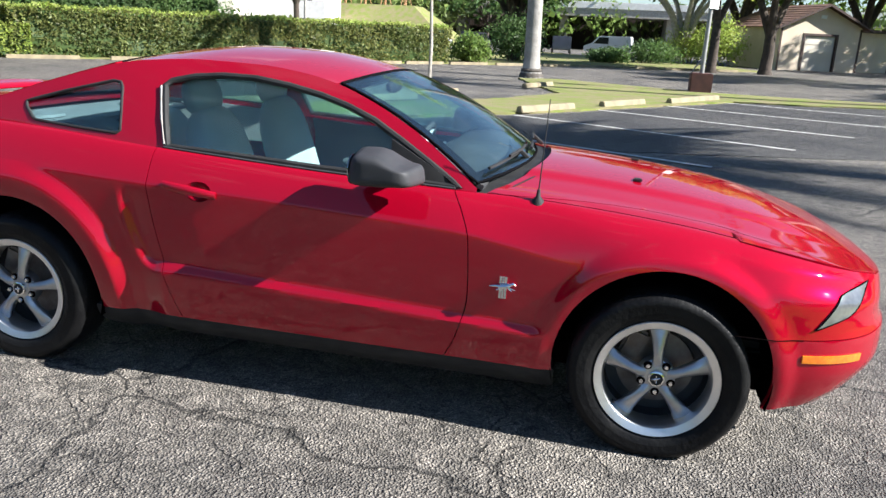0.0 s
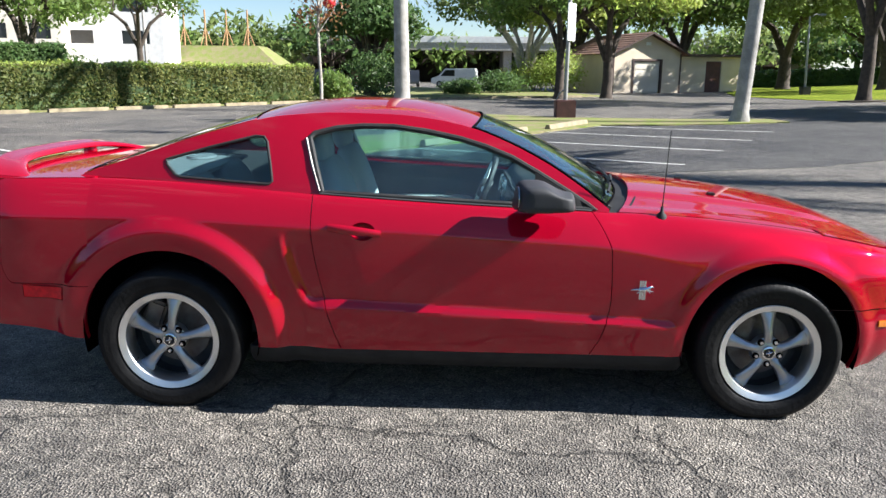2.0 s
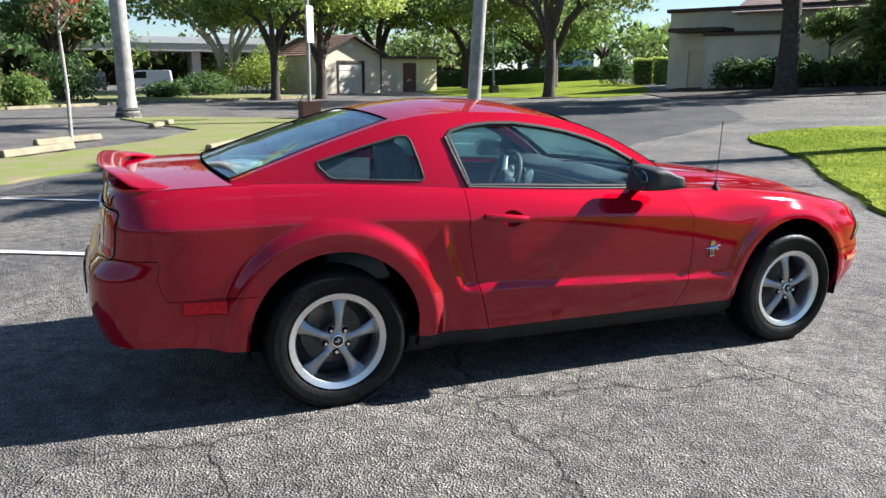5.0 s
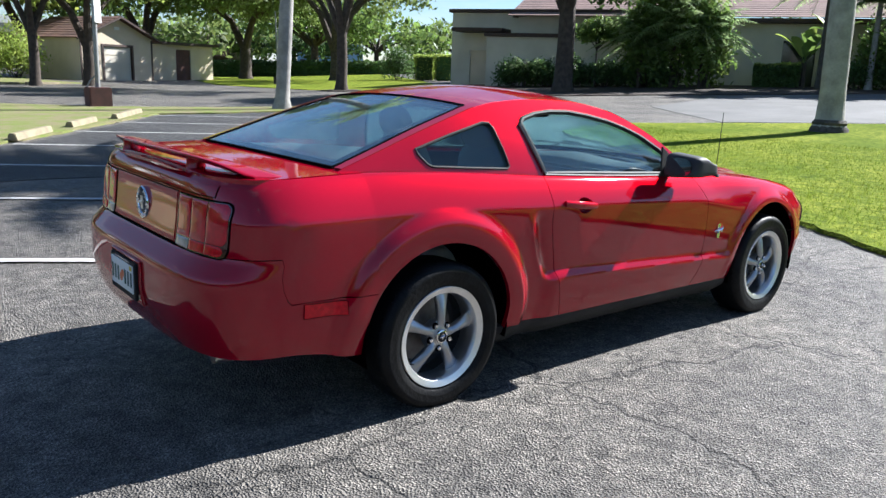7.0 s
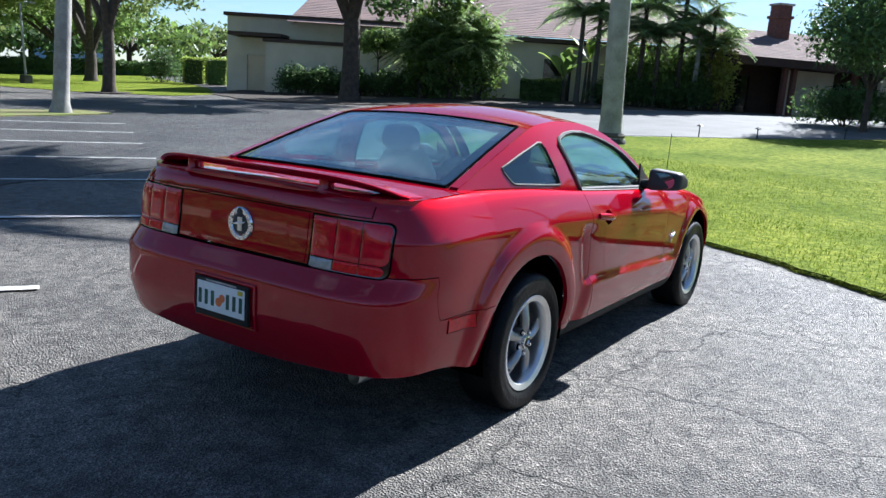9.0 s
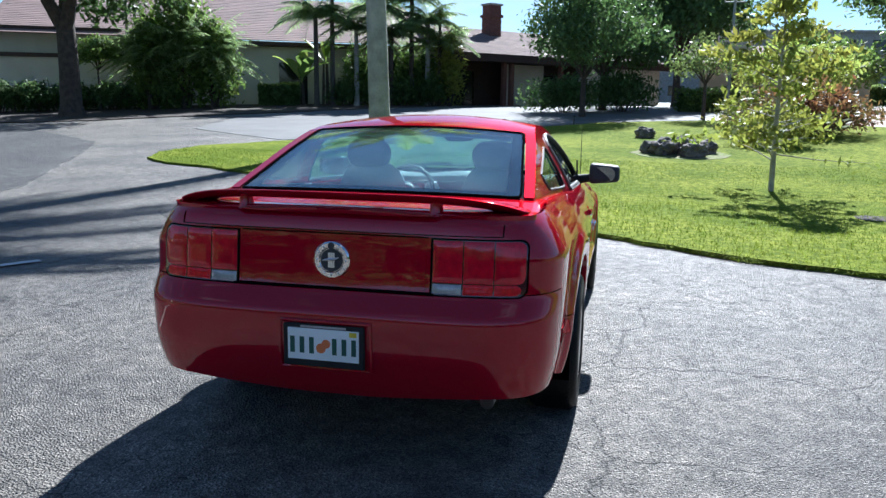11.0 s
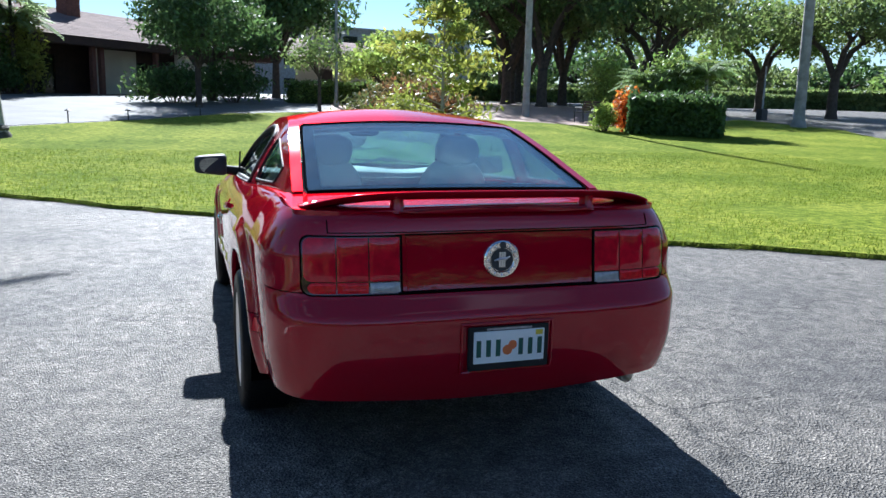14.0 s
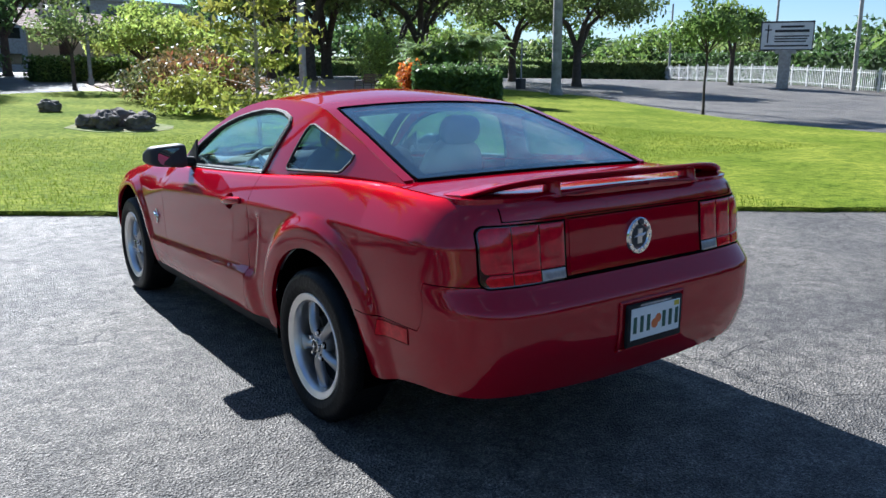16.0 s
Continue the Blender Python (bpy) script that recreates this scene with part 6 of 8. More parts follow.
car = thing("car", pose(0, 0, 0.0165, 0, 0.70, 0), "metallic red two-door sports coupe with a rear spoiler", "car")
ARCH_R = 0.397


def arch_cut(cx):
    s = 1 if cx > 0 else 0
    return [cylinder_cutter(cx + 0.005, HUB + 0.025, ARCH_R, -1.2, -0.45), cylinder_cutter(cx + 0.005, HUB + 0.025, ARCH_R, 0.45, 1.2)]


door_rear = curve((0.25, 0.80), (0.31, 0.775), (0.52, 0.708), (0.83, 0.652), (1.0, 0.652))
door_front = curve((0.25, 1.885), (0.29, 1.905), (0.40, 1.955), (0.57, 1.99), (0.79, 1.98), (0.88, 1.945), (0.95, 1.90))
SILL = 0.285
vs_side = [1 - (1 - j / 64) ** 1.5 for j in range(65)]


QUS = [i / 60 * 0.74 for i in range(60)] + [0.74 + 0.26 * i / 90 for i in range(91)]


def gap_line(name, pts, r=0.0032, material=None, parent=None):
    bm = bmesh.new()
    tube(bm, pts, r, 6)
    return part(name, bm, material or M_GAP, parent or car)


for sgn, side_name in ((1, "left"), (-1, "right")):
    out = (0, sgn, 0.15)

    def door_p(u, v):
        zz = 0.30 + 0.65 * v
        x = door_rear(zz) + 0.002 + (door_front(zz) - door_rear(zz) - 0.004) * u
        z = SILL + (top_z(x) - SILL) * v
        return Vector((x, sgn * side(x, z), z))

    handle_x, handle_z = 0.845, 0.845
    dm = slab(door_p, 130, 64, 0.02, out, vs=vs_side)
    pocket = bmesh.new()
    bmesh.ops.create_uvsphere(pocket, u_segments=24, v_segments=14, radius=1.0)
    for v in pocket.verts:
        v.co = Vector((handle_x + 0.035 + v.co.x * 0.060, sgn * (side(handle_x, handle_z) + 0.010) + v.co.y * 0.042, handle_z + v.co.z * 0.046))
    cup = pocket.copy()
    bmesh.ops.delete(cup, geom=[v for v in cup.verts if abs(v.co.y) > side(v.co.x, v.co.z) - 0.001], context="VERTS")
    dm = carved(dm, [pocket])
    door = part("door", dm, M_PAINT, car, sharp=32)
    part("handle_cup", cup, M_PAINT, door)
    # handle
    hp = []
    for k in range(13):
        t = k / 12
        x = handle_x - 0.115 + 0.23 * t
        hp.append((x, sgn * (side(x, handle_z) + 0.001 + 0.010 * math.sin(math.pi * t) ** 0.6), handle_z + 0.010 - 0.018 * t))
    bm = bmesh.new()
    tube(bm, hp, [0.009 + 0.006 * math.sin(math.pi * min(1, 0.15 + 0.75 * k / 12)) for k in range(13)], 12)
    for v in bm.verts:
        v.co.z = handle_z + (v.co.z - handle_z) * 1.35
    part("door_handle", bm, M_PAINT, door)

    def quarter_p(u, v):
        zz = 0.30 + 0.65 * v
        xe = door_rear(zz) - 0.002
        x = REAR_X0 + (xe - REAR_X0) * u
        zlo = SILL
        z = zlo + (top_z(x) - zlo) * v
        return Vector((x, sgn * side(x, z), z))

    part("quarter_panel", carved(slab(quarter_p, 120, 78, 0.02, out, us=QUS, vs=[1 - (1 - j / 78) ** 1.35 for j in range(79)]), [arch_cut(0.0)[0 if sgn < 0 else 1]]), M_PAINT, car, sharp=32)

    def fender_p(u, v):
        zz = 0.30 + 0.65 * v
        xs0 = door_front(zz) + 0.002
        x = xs0 + (FRONT_X0 - xs0) * u
        z = SILL + (top_z(x) - SILL) * v
        return Vector((x, sgn * side(x, z), z))

    part("front_fender", carved(slab(fender_p, 90, 64, 0.02, out, vs=vs_side), [arch_cut(WB)[0 if sgn < 0 else 1]]), M_PAINT, car, sharp=32)

    def rocker_p(u, v):
        x = 0.36 + (2.34 - 0.36) * u
        z = 0.185 + (0.288 - 0.185) * v
        return Vector((x, sgn * (side(x, 0.29) - 0.008 - 0.075 * (1 - v) ** 2), z))
    part("rocker_trim", slab(rocker_p, 30, 6, 0.10, out), M_BLACK, car, "black plastic sill trim")

    # wheel-house liners, near-black to paint the shade inside the arches
    for cx in (0.0, WB):
        bm = bmesh.new()
        seg = 28
        prev = None
        for k in range(seg + 1):
            a = math.pi * (-0.08 + 1.16 * k / seg)
            row = [bm.verts.new((cx + 0.005 + (ARCH_R + 0.004) * math.cos(a), sgn * y, HUB + 0.025 + (ARCH_R + 0.004) * math.sin(a))) for y in (0.878, 0.44)]
            if prev:
                bm.faces.new((prev[0], prev[1], row[1], row[0]))
            prev = row
        bmesh.ops.solidify(bm, geom=bm.faces[:], thickness=0.006)
        prism(bm, [((ARCH_R + 0.004) * math.cos(math.pi * 2 * k / 40), (ARCH_R + 0.004) * math.sin(math.pi * 2 * k / 40) if math.sin(math.pi * 2 * k / 40) > -0.4 else -0.16) for k in range(40)],
              pose(cx + 0.005, sgn * 0.46, HUB + 0.025, 90), 0.012)
        part("wheel_liner", bm, M_GAP, car)

# front and rear ends run right round the car
nR = 150


def around(point, lo, hi, nz, nth, thick, sx, sharp=32, cut=None):
    def P(u, v):
        th = math.pi * u
        # denser near the corners
        th = th if th <= math.pi / 2 else math.pi - th
        sg = 1 if u <= 0.5 else -1
        z0, z1 = lo(th), hi(th)
        p = point(th, z0 + (z1 - z0) * v)
        return Vector((p.x, sg * p.y, p.z))
    return slab(P, nth, nz, thick, lambda G: np.concatenate([np.full(G.shape[:2] + (1,), sx * 0.6), G[:, :, 1:2], np.zeros(G.shape[:2] + (1,))], 2))


rear_w = lambda th, z: rear_point(math.atan2(max(math.sin(th), 0) ** 2.3, max(math.cos(th), 0) ** 2.3), z)
front_w = lambda th, z: front_point(math.atan2(max(math.sin(th), 0) ** 1.35, max(math.cos(th), 0) ** 1.35), z)


def seam_z(x):
    return 0.563 + (0.742 - 0.563) * sstep(-0.715, -0.80, x)


def rear_top(th):
    p = rear_w(th, 0.95)
    return top_z(p.x) - 0.001 + 0.010 * sstep(-0.70, -0.95, p.x)


part("rear_bumper", carved(around(rear_w, lambda th: 0.30 + 0.05 * sstep(0.0, 0.5, th) - 0.03 * sstep(0.9, 1.5, th), lambda th: seam_z(rear_w(th, 0.65).x) - 0.003, 40, nR, 0.02, -1),
                           [*arch_cut(0.0)]), M_PAINT, car, sharp=32)
part("rear_body", around(rear_w, lambda th: seam_z(rear_w(th, 0.65).x) + 0.001, rear_top, 48, nR, 0.02, -1), M_PAINT, car, sharp=32)
part("front_bumper", carved(around(front_w, lambda th: 0.235, lambda th: 0.528, 24, 110, 0.02, 1), [*arch_cut(WB)]), M_PAINT, car, sharp=32)
part("nose_panel", carved(around(front_w, lambda th: 0.532, lambda th: top_z(front_w(th, 0.70).x) - 0.004, 24, 110, 0.02, 1), [*arch_cut(WB)]), M_PAINT, car, sharp=32)

# hood
EDGE = []
for k in range(121):
    th_ = math.pi / 2 * k / 120
    z_ = 0.75
    for _ in range(8):
        z_ = top_z(front_w(th_, z_).x) - 0.004
    EDGE.append(front_w(th_, z_))
edge_x, edge_y = [p.x for p in EDGE], [p.y for p in EDGE]
hood_back = lambda v: 2.19 - 0.17 * v * v
hood_front = lambda v: float(np.interp(1 - abs(v) ** 1.35 * 0.62, np.linspace(0, 1, 121), edge_x)) - 0.006


def hood_p(u, v):
    k = 2 * v - 1
    x = hood_back(k) + (hood_front(k) - hood_back(k)) * u
    hw = top_y(x) - 0.004
    if x > FRONT_X0:
        hw = float(np.interp(x, edge_x, edge_y)) - 0.003
    w = sstep(0.55, 1.0, u)
    ey = float(np.interp(1 - abs(k) ** 1.35 * 0.62, np.linspace(0, 1, 121), edge_y)) - 0.003
    ey *= 1 + k ** 4 * (hw / max(ey, 0.05) - 1)
    y = k * hw * (1 - w) + math.copysign(ey, k) * w
    crown = 0.058 * (1 - k * k) + 0.012 * (sstep(0.62, 0.50, abs(k)) - 0.6) * sstep(1.0, 0.9, u) * sstep(0.95, 0.8, abs(k))
    crown *= 1 - 0.92 * sstep(0.62, 1.0, u)
    return Vector((x, y, top_z(x) + crown + 0.001))


def hood_edge(u):
    """Where the shut line runs, as a share of the half width: it draws in over the front wheels."""
    return 1 - 0.12 * sstep(0.02, 0.45, u)


part("hood", slab(lambda u, v: hood_p(u, 0.5 + (v - 0.5) * (hood_edge(u) - 0.004)), 80, 60, 0.02, (0.1, 0, 1)), M_PAINT, car)
for s in (-1, 1):
    def fender_top_p(u, v):
        k = hood_edge(u) + 0.004
        return hood_p(u, 0.5 + s * 0.5 * (k + max(0.0, 1.0 - k) * v))
    part("fender_top", slab(fender_top_p, 80, 10, 0.02, (0.1, 0, 1)), M_PAINT, car)
for s in (-1, 1):
    o = part("washer_jet", boxed(-0.018, 0.018, -0.022, 0.022, 0, 0.012, 0.004), M_BLACK, car)
    q = hood_p(0.30, 0.5 + s * 0.2)
    o.matrix_basis = pose(q.x, q.y, q.z)

# cowl between the hood and the windscreen
bm = slab(lambda u, v: Vector((2.235 - 0.17 * (2 * v - 1) ** 2 - 0.235 * u, (2 * v - 1) * 0.738, 0.938 + 0.045 * (1 - (2 * v - 1) ** 2) - 0.012 * math.sin(u * 3.1) - 0.01)), 8, 40, 0.02, (0, 0, 1))
part("cowl", bm, M_BLACK, car, "black plastic cowl under the windscreen")

# deck lid
def deck_p(u, v):
    k = 2 * v - 1
    th = u * math.pi / 2 * 0.9995
    e = rear_w(th, 1.0)
    ex, ey = e.x + 0.012 * u, min(e.y, top_y(REAR_X0)) * (1 if u < 0.9 else 1)
    x = ex + 0.03 * (1 - k * k) * (1 - u) - 0.05 * (1 - u) * (1 - k * k)
    return Vector((x, ey * k * 0.996, rear_top(th) + 0.002 + 0.018 * (1 - k * k) * min(1.0, ey / 0.5)))


part("deck_lid", slab(deck_p, 50, 40, 0.02, (0, 0, 1)), M_PAINT, car)

# ---- cabin ----
rim_z = curve((-0.44, 1.036), (-0.2, 1.118), (0.0, 1.188), (0.2, 1.252), (0.36, 1.298), (0.5, 1.322), (0.75, 1.338), (1.0, 1.334), (1.2, 1.314), (1.36, 1.280), (1.52, 1.222), (1.70, 1.134),
              (1.86, 1.032), (1.985, 0.938))


def cabin_y(x, z):
    d = max(0.0, z - top_z(x))
    return top_y(x) - 0.012 - 0.032 * sstep(0.55, -0.25, x) - 0.40 * d - 0.50 * d * d


WIN_DOOR = [(0.690, 0.992), (0.655, 1.10), (0.618, 1.225), (0.640, 1.246), (0.74, 1.270), (0.86, 1.281), (1.0, 1.280), (1.15, 1.262), (1.3, 1.234), (1.42, 1.201), (1.54, 1.156),
            (1.67, 1.086), (1.79, 1.016), (1.915, 0.938)]
WIN_QUARTER = [(-0.035, 1.118), (-0.030, 1.095), (0.012, 1.052), (0.035, 1.043), (0.25, 1.032), (0.445, 1.024), (0.462, 1.036), (0.448, 1.11), (0.425, 1.205), (0.408, 1.226), (0.37, 1.229), (0.16, 1.175)]


def belt_closed(poly):
    """Close the door window along the belt."""
    out_ = list(poly)
    for x in (1.6, 1.3, 1.0):
        out_.append((x, top_z(x) + 0.012))
    return out_


WIN_DOOR = belt_closed(WIN_DOOR)


def window_cutter(poly, sgn):
    bm = bmesh.new()
    prism(bm, poly, pose(0, 0.3 if sgn < 0 else 1.1, 0, 90), 0.8) if sgn > 0 else prism(bm, poly, pose(0, -0.3, 0, 90), 0.8)
    bmesh.ops.recalc_face_normals(bm, faces=bm.faces[:])
    return bm


for sgn in (1, -1):
    def cab_p(u, v):
        x = -0.43 + (1.98 + 0.43) * u
        z0 = top_z(x) - 0.004
        z = z0 + (max(rim_z(x), z0 + 0.004) - z0) * v
        return Vector((x, sgn * cabin_y(x, z), z))
    frame_bm = carved(slab(cab_p, 160, 24, 0.010, (0, sgn, 0.4)), [window_cutter(WIN_DOOR, sgn), window_cutter(WIN_QUARTER, sgn)])
    part("cabin_side", frame_bm, M_PAINT, car, sharp=35)
    for nm, poly, rub in (("door_window", WIN_DOOR, 0.0135), ("quarter_window", WIN_QUARTER, 0.007)):
        def glass_p(u, v):
            p = cab_p(u, v)
            return Vector((p.x, p.y - sgn * 0.012, p.z))
        g = carved(slab(glass_p, 120, 16, 0.004, (0, sgn, 0.4)), [window_cutter(poly, sgn)], "INTERSECT")
        gl = part(nm, g, M_GLASS if nm == "door_window" else M_QUARTERGLASS, car, "tinted side window glass")
        gl.visible_shadow = False
        ring = []
        n = len(poly)
        for i in range(n):
            a, b = Vector(poly[i]), Vector(poly[(i + 1) % n])
            k = max(1, int((b - a).length / 0.03))
            for j in range(k):
                q = a.lerp(b, j / k)
                ring.append((q.x, sgn * (cabin_y(q.x, q.y) - 0.002), q.y))
        bm = bmesh.new()
        tube(bm, ring, rub, 8, closed=True)
        part("window_seal", bm, M_BLACK, gl, "black rubber window seal")
        if nm == "door_window":
            low = [(x, sgn * (cabin_y(x, top_z(x)) + 0.008), top_z(x) + 0.004) for x in [0.68 + 1.22 * k / 30 for k in range(31)]]
            bm = bmesh.new()
            tube(bm, low, 0.006, 6)
            part("belt_moulding", bm, M_GREYTRIM, gl)
            up = [(x, sgn * (cabin_y(x, z) + 0.007), z) for x, z in [(0.678, 1.0), (0.64, 1.105), (0.603, 1.225)]]
            bm = bmesh.new()
            tube(bm, up, 0.0065, 6)
            part("grey_edge", bm, M_STEEL, gl)
    bm = slab(lambda u, v: Vector((-0.43 + 2.39 * u, sgn * (top_y(-0.43 + 2.39 * u) + 0.008 - 0.06 * v), top_z(-0.43 + 2.39 * u) - 0.004)), 60, 2, 0.012, (0, 0, 1))
    part("belt_ledge", bm, M_PAINT, car)
    # mirror patch at the window's front corner
    bm = slab(lambda u, v: Vector((1.64 + 0.25 * u, sgn * (cabin_y(1.64 + 0.25 * u, top_z(1.64 + 0.25 * u) + 0.01 + v * 0.02) + 0.004),
                                   top_z(1.64 + 0.25 * u) + 0.008 + v * max(0.004, (1.103 - 0.58 * (0.25 * u)) - top_z(1.64 + 0.25 * u) - 0.008))), 12, 8, 0.01, (0, sgn, 0.2))
    part("mirror_sail", bm, M_BLACK, car)
    # door mirror
    mir = new("door_mirror")
    mir.parent = car
    mir["label"] = "dark grey door mirror"
    bm = bmesh.new()
    bmesh.ops.create_cube(bm, size=2.0)
    bmesh.ops.subdivide_edges(bm, edges=bm.edges[:], cuts=7, use_grid_fill=True)
    for v in bm.verts:
        c = v.co
        e = 7.0
        nrm = (abs(c.x) ** e + abs(c.y) ** e + abs(c.z) ** e) ** (1 / e)
        c = c / nrm
        v.co = Vector((1.668 + c.x * 0.132 * (1 - 0.16 * (c.z * 0.5 + 0.5)) * (1 - 0.12 * c.y * sgn), sgn * 0.962 + c.y * 0.100, 1.018 + c.z * 0.062 * (1 - 0.14 * (c.y * sgn)) * (1 - (0.72 if c.z > 0 else 0.10) * sstep(-0.25, 0.80, c.x))))
    part("housing", bm, M_GREYTRIM, mir, sharp=60)
    bm = bmesh.new()
    prism(bm, [(0.078 * math.cos(a * 0.3927) * (abs(math.cos(a * 0.3927)) ** -0.3 if abs(math.cos(a * 0.3927)) > 0.05 else 1), 0.05 * math.sin(a * 0.3927)) for a in range(16)], pose(1.553, sgn * 0.955, 1.016, 90, 0, -90), 0.006)
    part("mirror_glass", bm, M_MIRROR, mir)
    bm = bmesh.new()
    tube(bm, [(1.70, sgn * 0.77, 0.965), (1.67, sgn * 0.82, 0.975), (1.65, sgn * 0.88, 0.985)], [0.035, 0.03, 0.028], 10)
    part("stalk", bm, M_BLACK, mir)


def rim_point(t, fore):
    """A point on the cabin's rim: fore, down the windscreen's edge; else down the rear window's."""
    x = (1.355 + (1.965 - 1.355) * t) if fore else (0.355 - (0.355 + 0.415) * t)
    z = rim_z(x)
    return Vector((x, cabin_y(x, z), z))


def roof_p(u, v):
    k = 2 * v - 1
    x0, x1 = 0.352 - 0.012 * (1 - k * k), 1.352 + 0.065 * (1 - k * k)
    x = x0 + (x1 - x0) * u
    xe = 0.352 + (1.352 - 0.352) * u
    ze = rim_z(xe)
    cr = 0.030 + 0.024 * math.sin(math.pi * min(1, u * 0.9 + 0.05))
    return Vector((x, k * cabin_y(xe, ze), ze + cr * (1 - k * k)))


part("roof", slab(roof_p, 70, 40, 0.03, (0, 0, 1)), M_PAINT, car)


def screen_p(u, v):
    k = 2 * v - 1
    e = rim_point(u, True)
    c = Vector((1.422 + (2.12 - 1.422) * u, 0, 1.318 + (0.972 - 1.318) * u + 0.03 * math.sin(math.pi * u)))
    return Vector((c.x + (e.x - c.x) * k * k, e.y * k, c.z + (e.z - c.z) * k * k))


def backlight_p(u, v):
    k = 2 * v - 1
    e = rim_point(u, False)
    c = Vector((0.338 - (0.338 + 0.47) * u, 0, 1.328 + (1.058 - 1.328) * u + 0.012 * math.sin(math.pi * u)))
    return Vector((c.x + (e.x - c.x) * k * k, e.y * k, c.z + (e.z - c.z) * k * k))


PILLAR = 0.036


def glazed_p(u, v):
    """The rear window's pane between its painted pillars, with rounded lower corners."""
    m = PILLAR - 0.010 * u
    return backlight_p(u, m + (1 - 2 * m) * v)


for s in (0, 1):
    def pillar_p(u, v):
        m = PILLAR - 0.010 * u
        k = (m + 0.004) * v
        q = backlight_p(u, 1 - k if s else k)
        return Vector((q.x, q.y, q.z + 0.004))
    part("rear_pillar", slab(pillar_p, 40, 8, 0.02, (-0.3, 0, 1)), M_PAINT, car)

for nm, fn, o in (("windscreen", screen_p, (1, 0, 1)), ("rear_window", glazed_p, (-0.5, 0, 1))):
    ws = part(nm, slab(lambda u, v: fn(0.005 + 0.99 * u, 0.015 + 0.97 * v), 24, 30, 0.005, o), M_GLASS if nm == "windscreen" else M_DUSTYGLASS, car, "tinted glass with a film of dust")
    ws.visible_shadow = False
    edge = [fn(0.004, 0.02 + 0.96 * k / 30) for k in range(31)] + [fn(k / 20, 0.985) for k in range(1, 20)] + [fn(0.996, 0.98 - 0.96 * k / 30) for k in range(31)] + [fn(1 - k / 20, 0.015) for k in range(1, 20)]
    bm = bmesh.new()
    tube(bm, edge, 0.006, 6, closed=True)
    part("glass_seal", bm, M_FRIT, ws)
    for a, b, c, d in ((0.0, 0.05 if nm == "windscreen" else 0.045, 0.0, 1.0), (0.93, 1.0, 0.0, 1.0), (0.0, 1.0, 0.0, 0.05), (0.0, 1.0, 0.95, 1.0)):
        bm = slab(lambda u, v: fn(0.005 + 0.99 * (a + (b - a) * u), 0.015 + 0.97 * (c + (d - c) * v)) - Vector((0, 0, 0.007)), 16, 24, 0.002, o)
        part("frit_band", bm, M_FRIT, ws)

# wipers
for y0, l in ((-0.32, 0.56), (0.28, 0.56)):
    bm = bmesh.new()
    ps = []
    for k in range(9):
        y = y0 - 0.30 + l * k / 8
        t = 0.955 - 0.035 * k / 8
        v = 0.5 + y / 2 / rim_point(t, True).y
        ps.append(screen_p(t, min(0.97, max(0.03, v))) + Vector((0.012, 0, 0.018)))
    tube(bm, ps, 0.007, 6)
    tube(bm, [(2.10, y0 + 0.25, 0.965), ps[5] + Vector((0.01, 0, 0.014)), ps[3] + Vector((0.004, 0, 0.012))], [0.012, 0.009, 0.006], 6)
    part("wiper", bm, M_BLACK, car)

# aerial on the right fender
bm = bmesh.new()
ax, ay = 2.215, -(0.775)
az = top_z(ax) - 0.004
tube(bm, [(ax, ay, az + 0.03), (ax + 0.012, ay, az + 0.38)], [0.0028, 0.0018], 6)
an = part("aerial", bm, M_BLACK, car)
part("aerial_base", lathe(bmesh.new(), [(0.0, -0.012), (0.026, -0.012), (0.022, 0.006), (0.009, 0.02), (0.006, 0.045), (0.0, 0.045)], Matrix.Translation((ax, ay, az)), 16), M_BLACK, an)

# fender badge: a plain running shape over three upright bars, as shapes only
for sgn in (1, -1):
    bd = new("fender_badge")
    bd.parent = car
    bd["label"] = "small chrome fender badge"
    y = sgn * (side(2.125, 0.61) + 0.002)
    for k in (-1, 0, 1):
        part("bar", boxed(2.125 + k * 0.013 - 0.0055, 2.125 + k * 0.013 + 0.0055, y - 0.004, y + 0.004, 0.560, 0.670, 0.0015), M_CHROME, bd)
    bm = bmesh.new()
    tube(bm, [(2.06, y + sgn * 0.005, 0.617), (2.09, y + sgn * 0.006, 0.622), (2.12, y + sgn * 0.008, 0.622), (2.15, y + sgn * 0.008, 0.628), (2.175, y + sgn * 0.006, 0.640), (2.188, y + sgn * 0.005, 0.632)],
         [0.003, 0.006, 0.012, 0.012, 0.007, 0.003], 8)
    for a in ((2.115, 2.095, 0.598), (2.125, 2.118, 0.595), (2.15, 2.170, 0.600), (2.155, 2.185, 0.608)):
        tube(bm, [(a[0], y + sgn * 0.006, 0.616), (a[1], y + sgn * 0.005, a[2])], [0.005, 0.002], 6)
    part("ornament", bm, M_CHROME, bd)
    bd.matrix_basis = Matrix.Translation((2.125, y, 0.603)) @ Matrix.Diagonal((0.78, 0.9, 0.80, 1)) @ Matrix.Translation((-2.125, -y, -0.615))

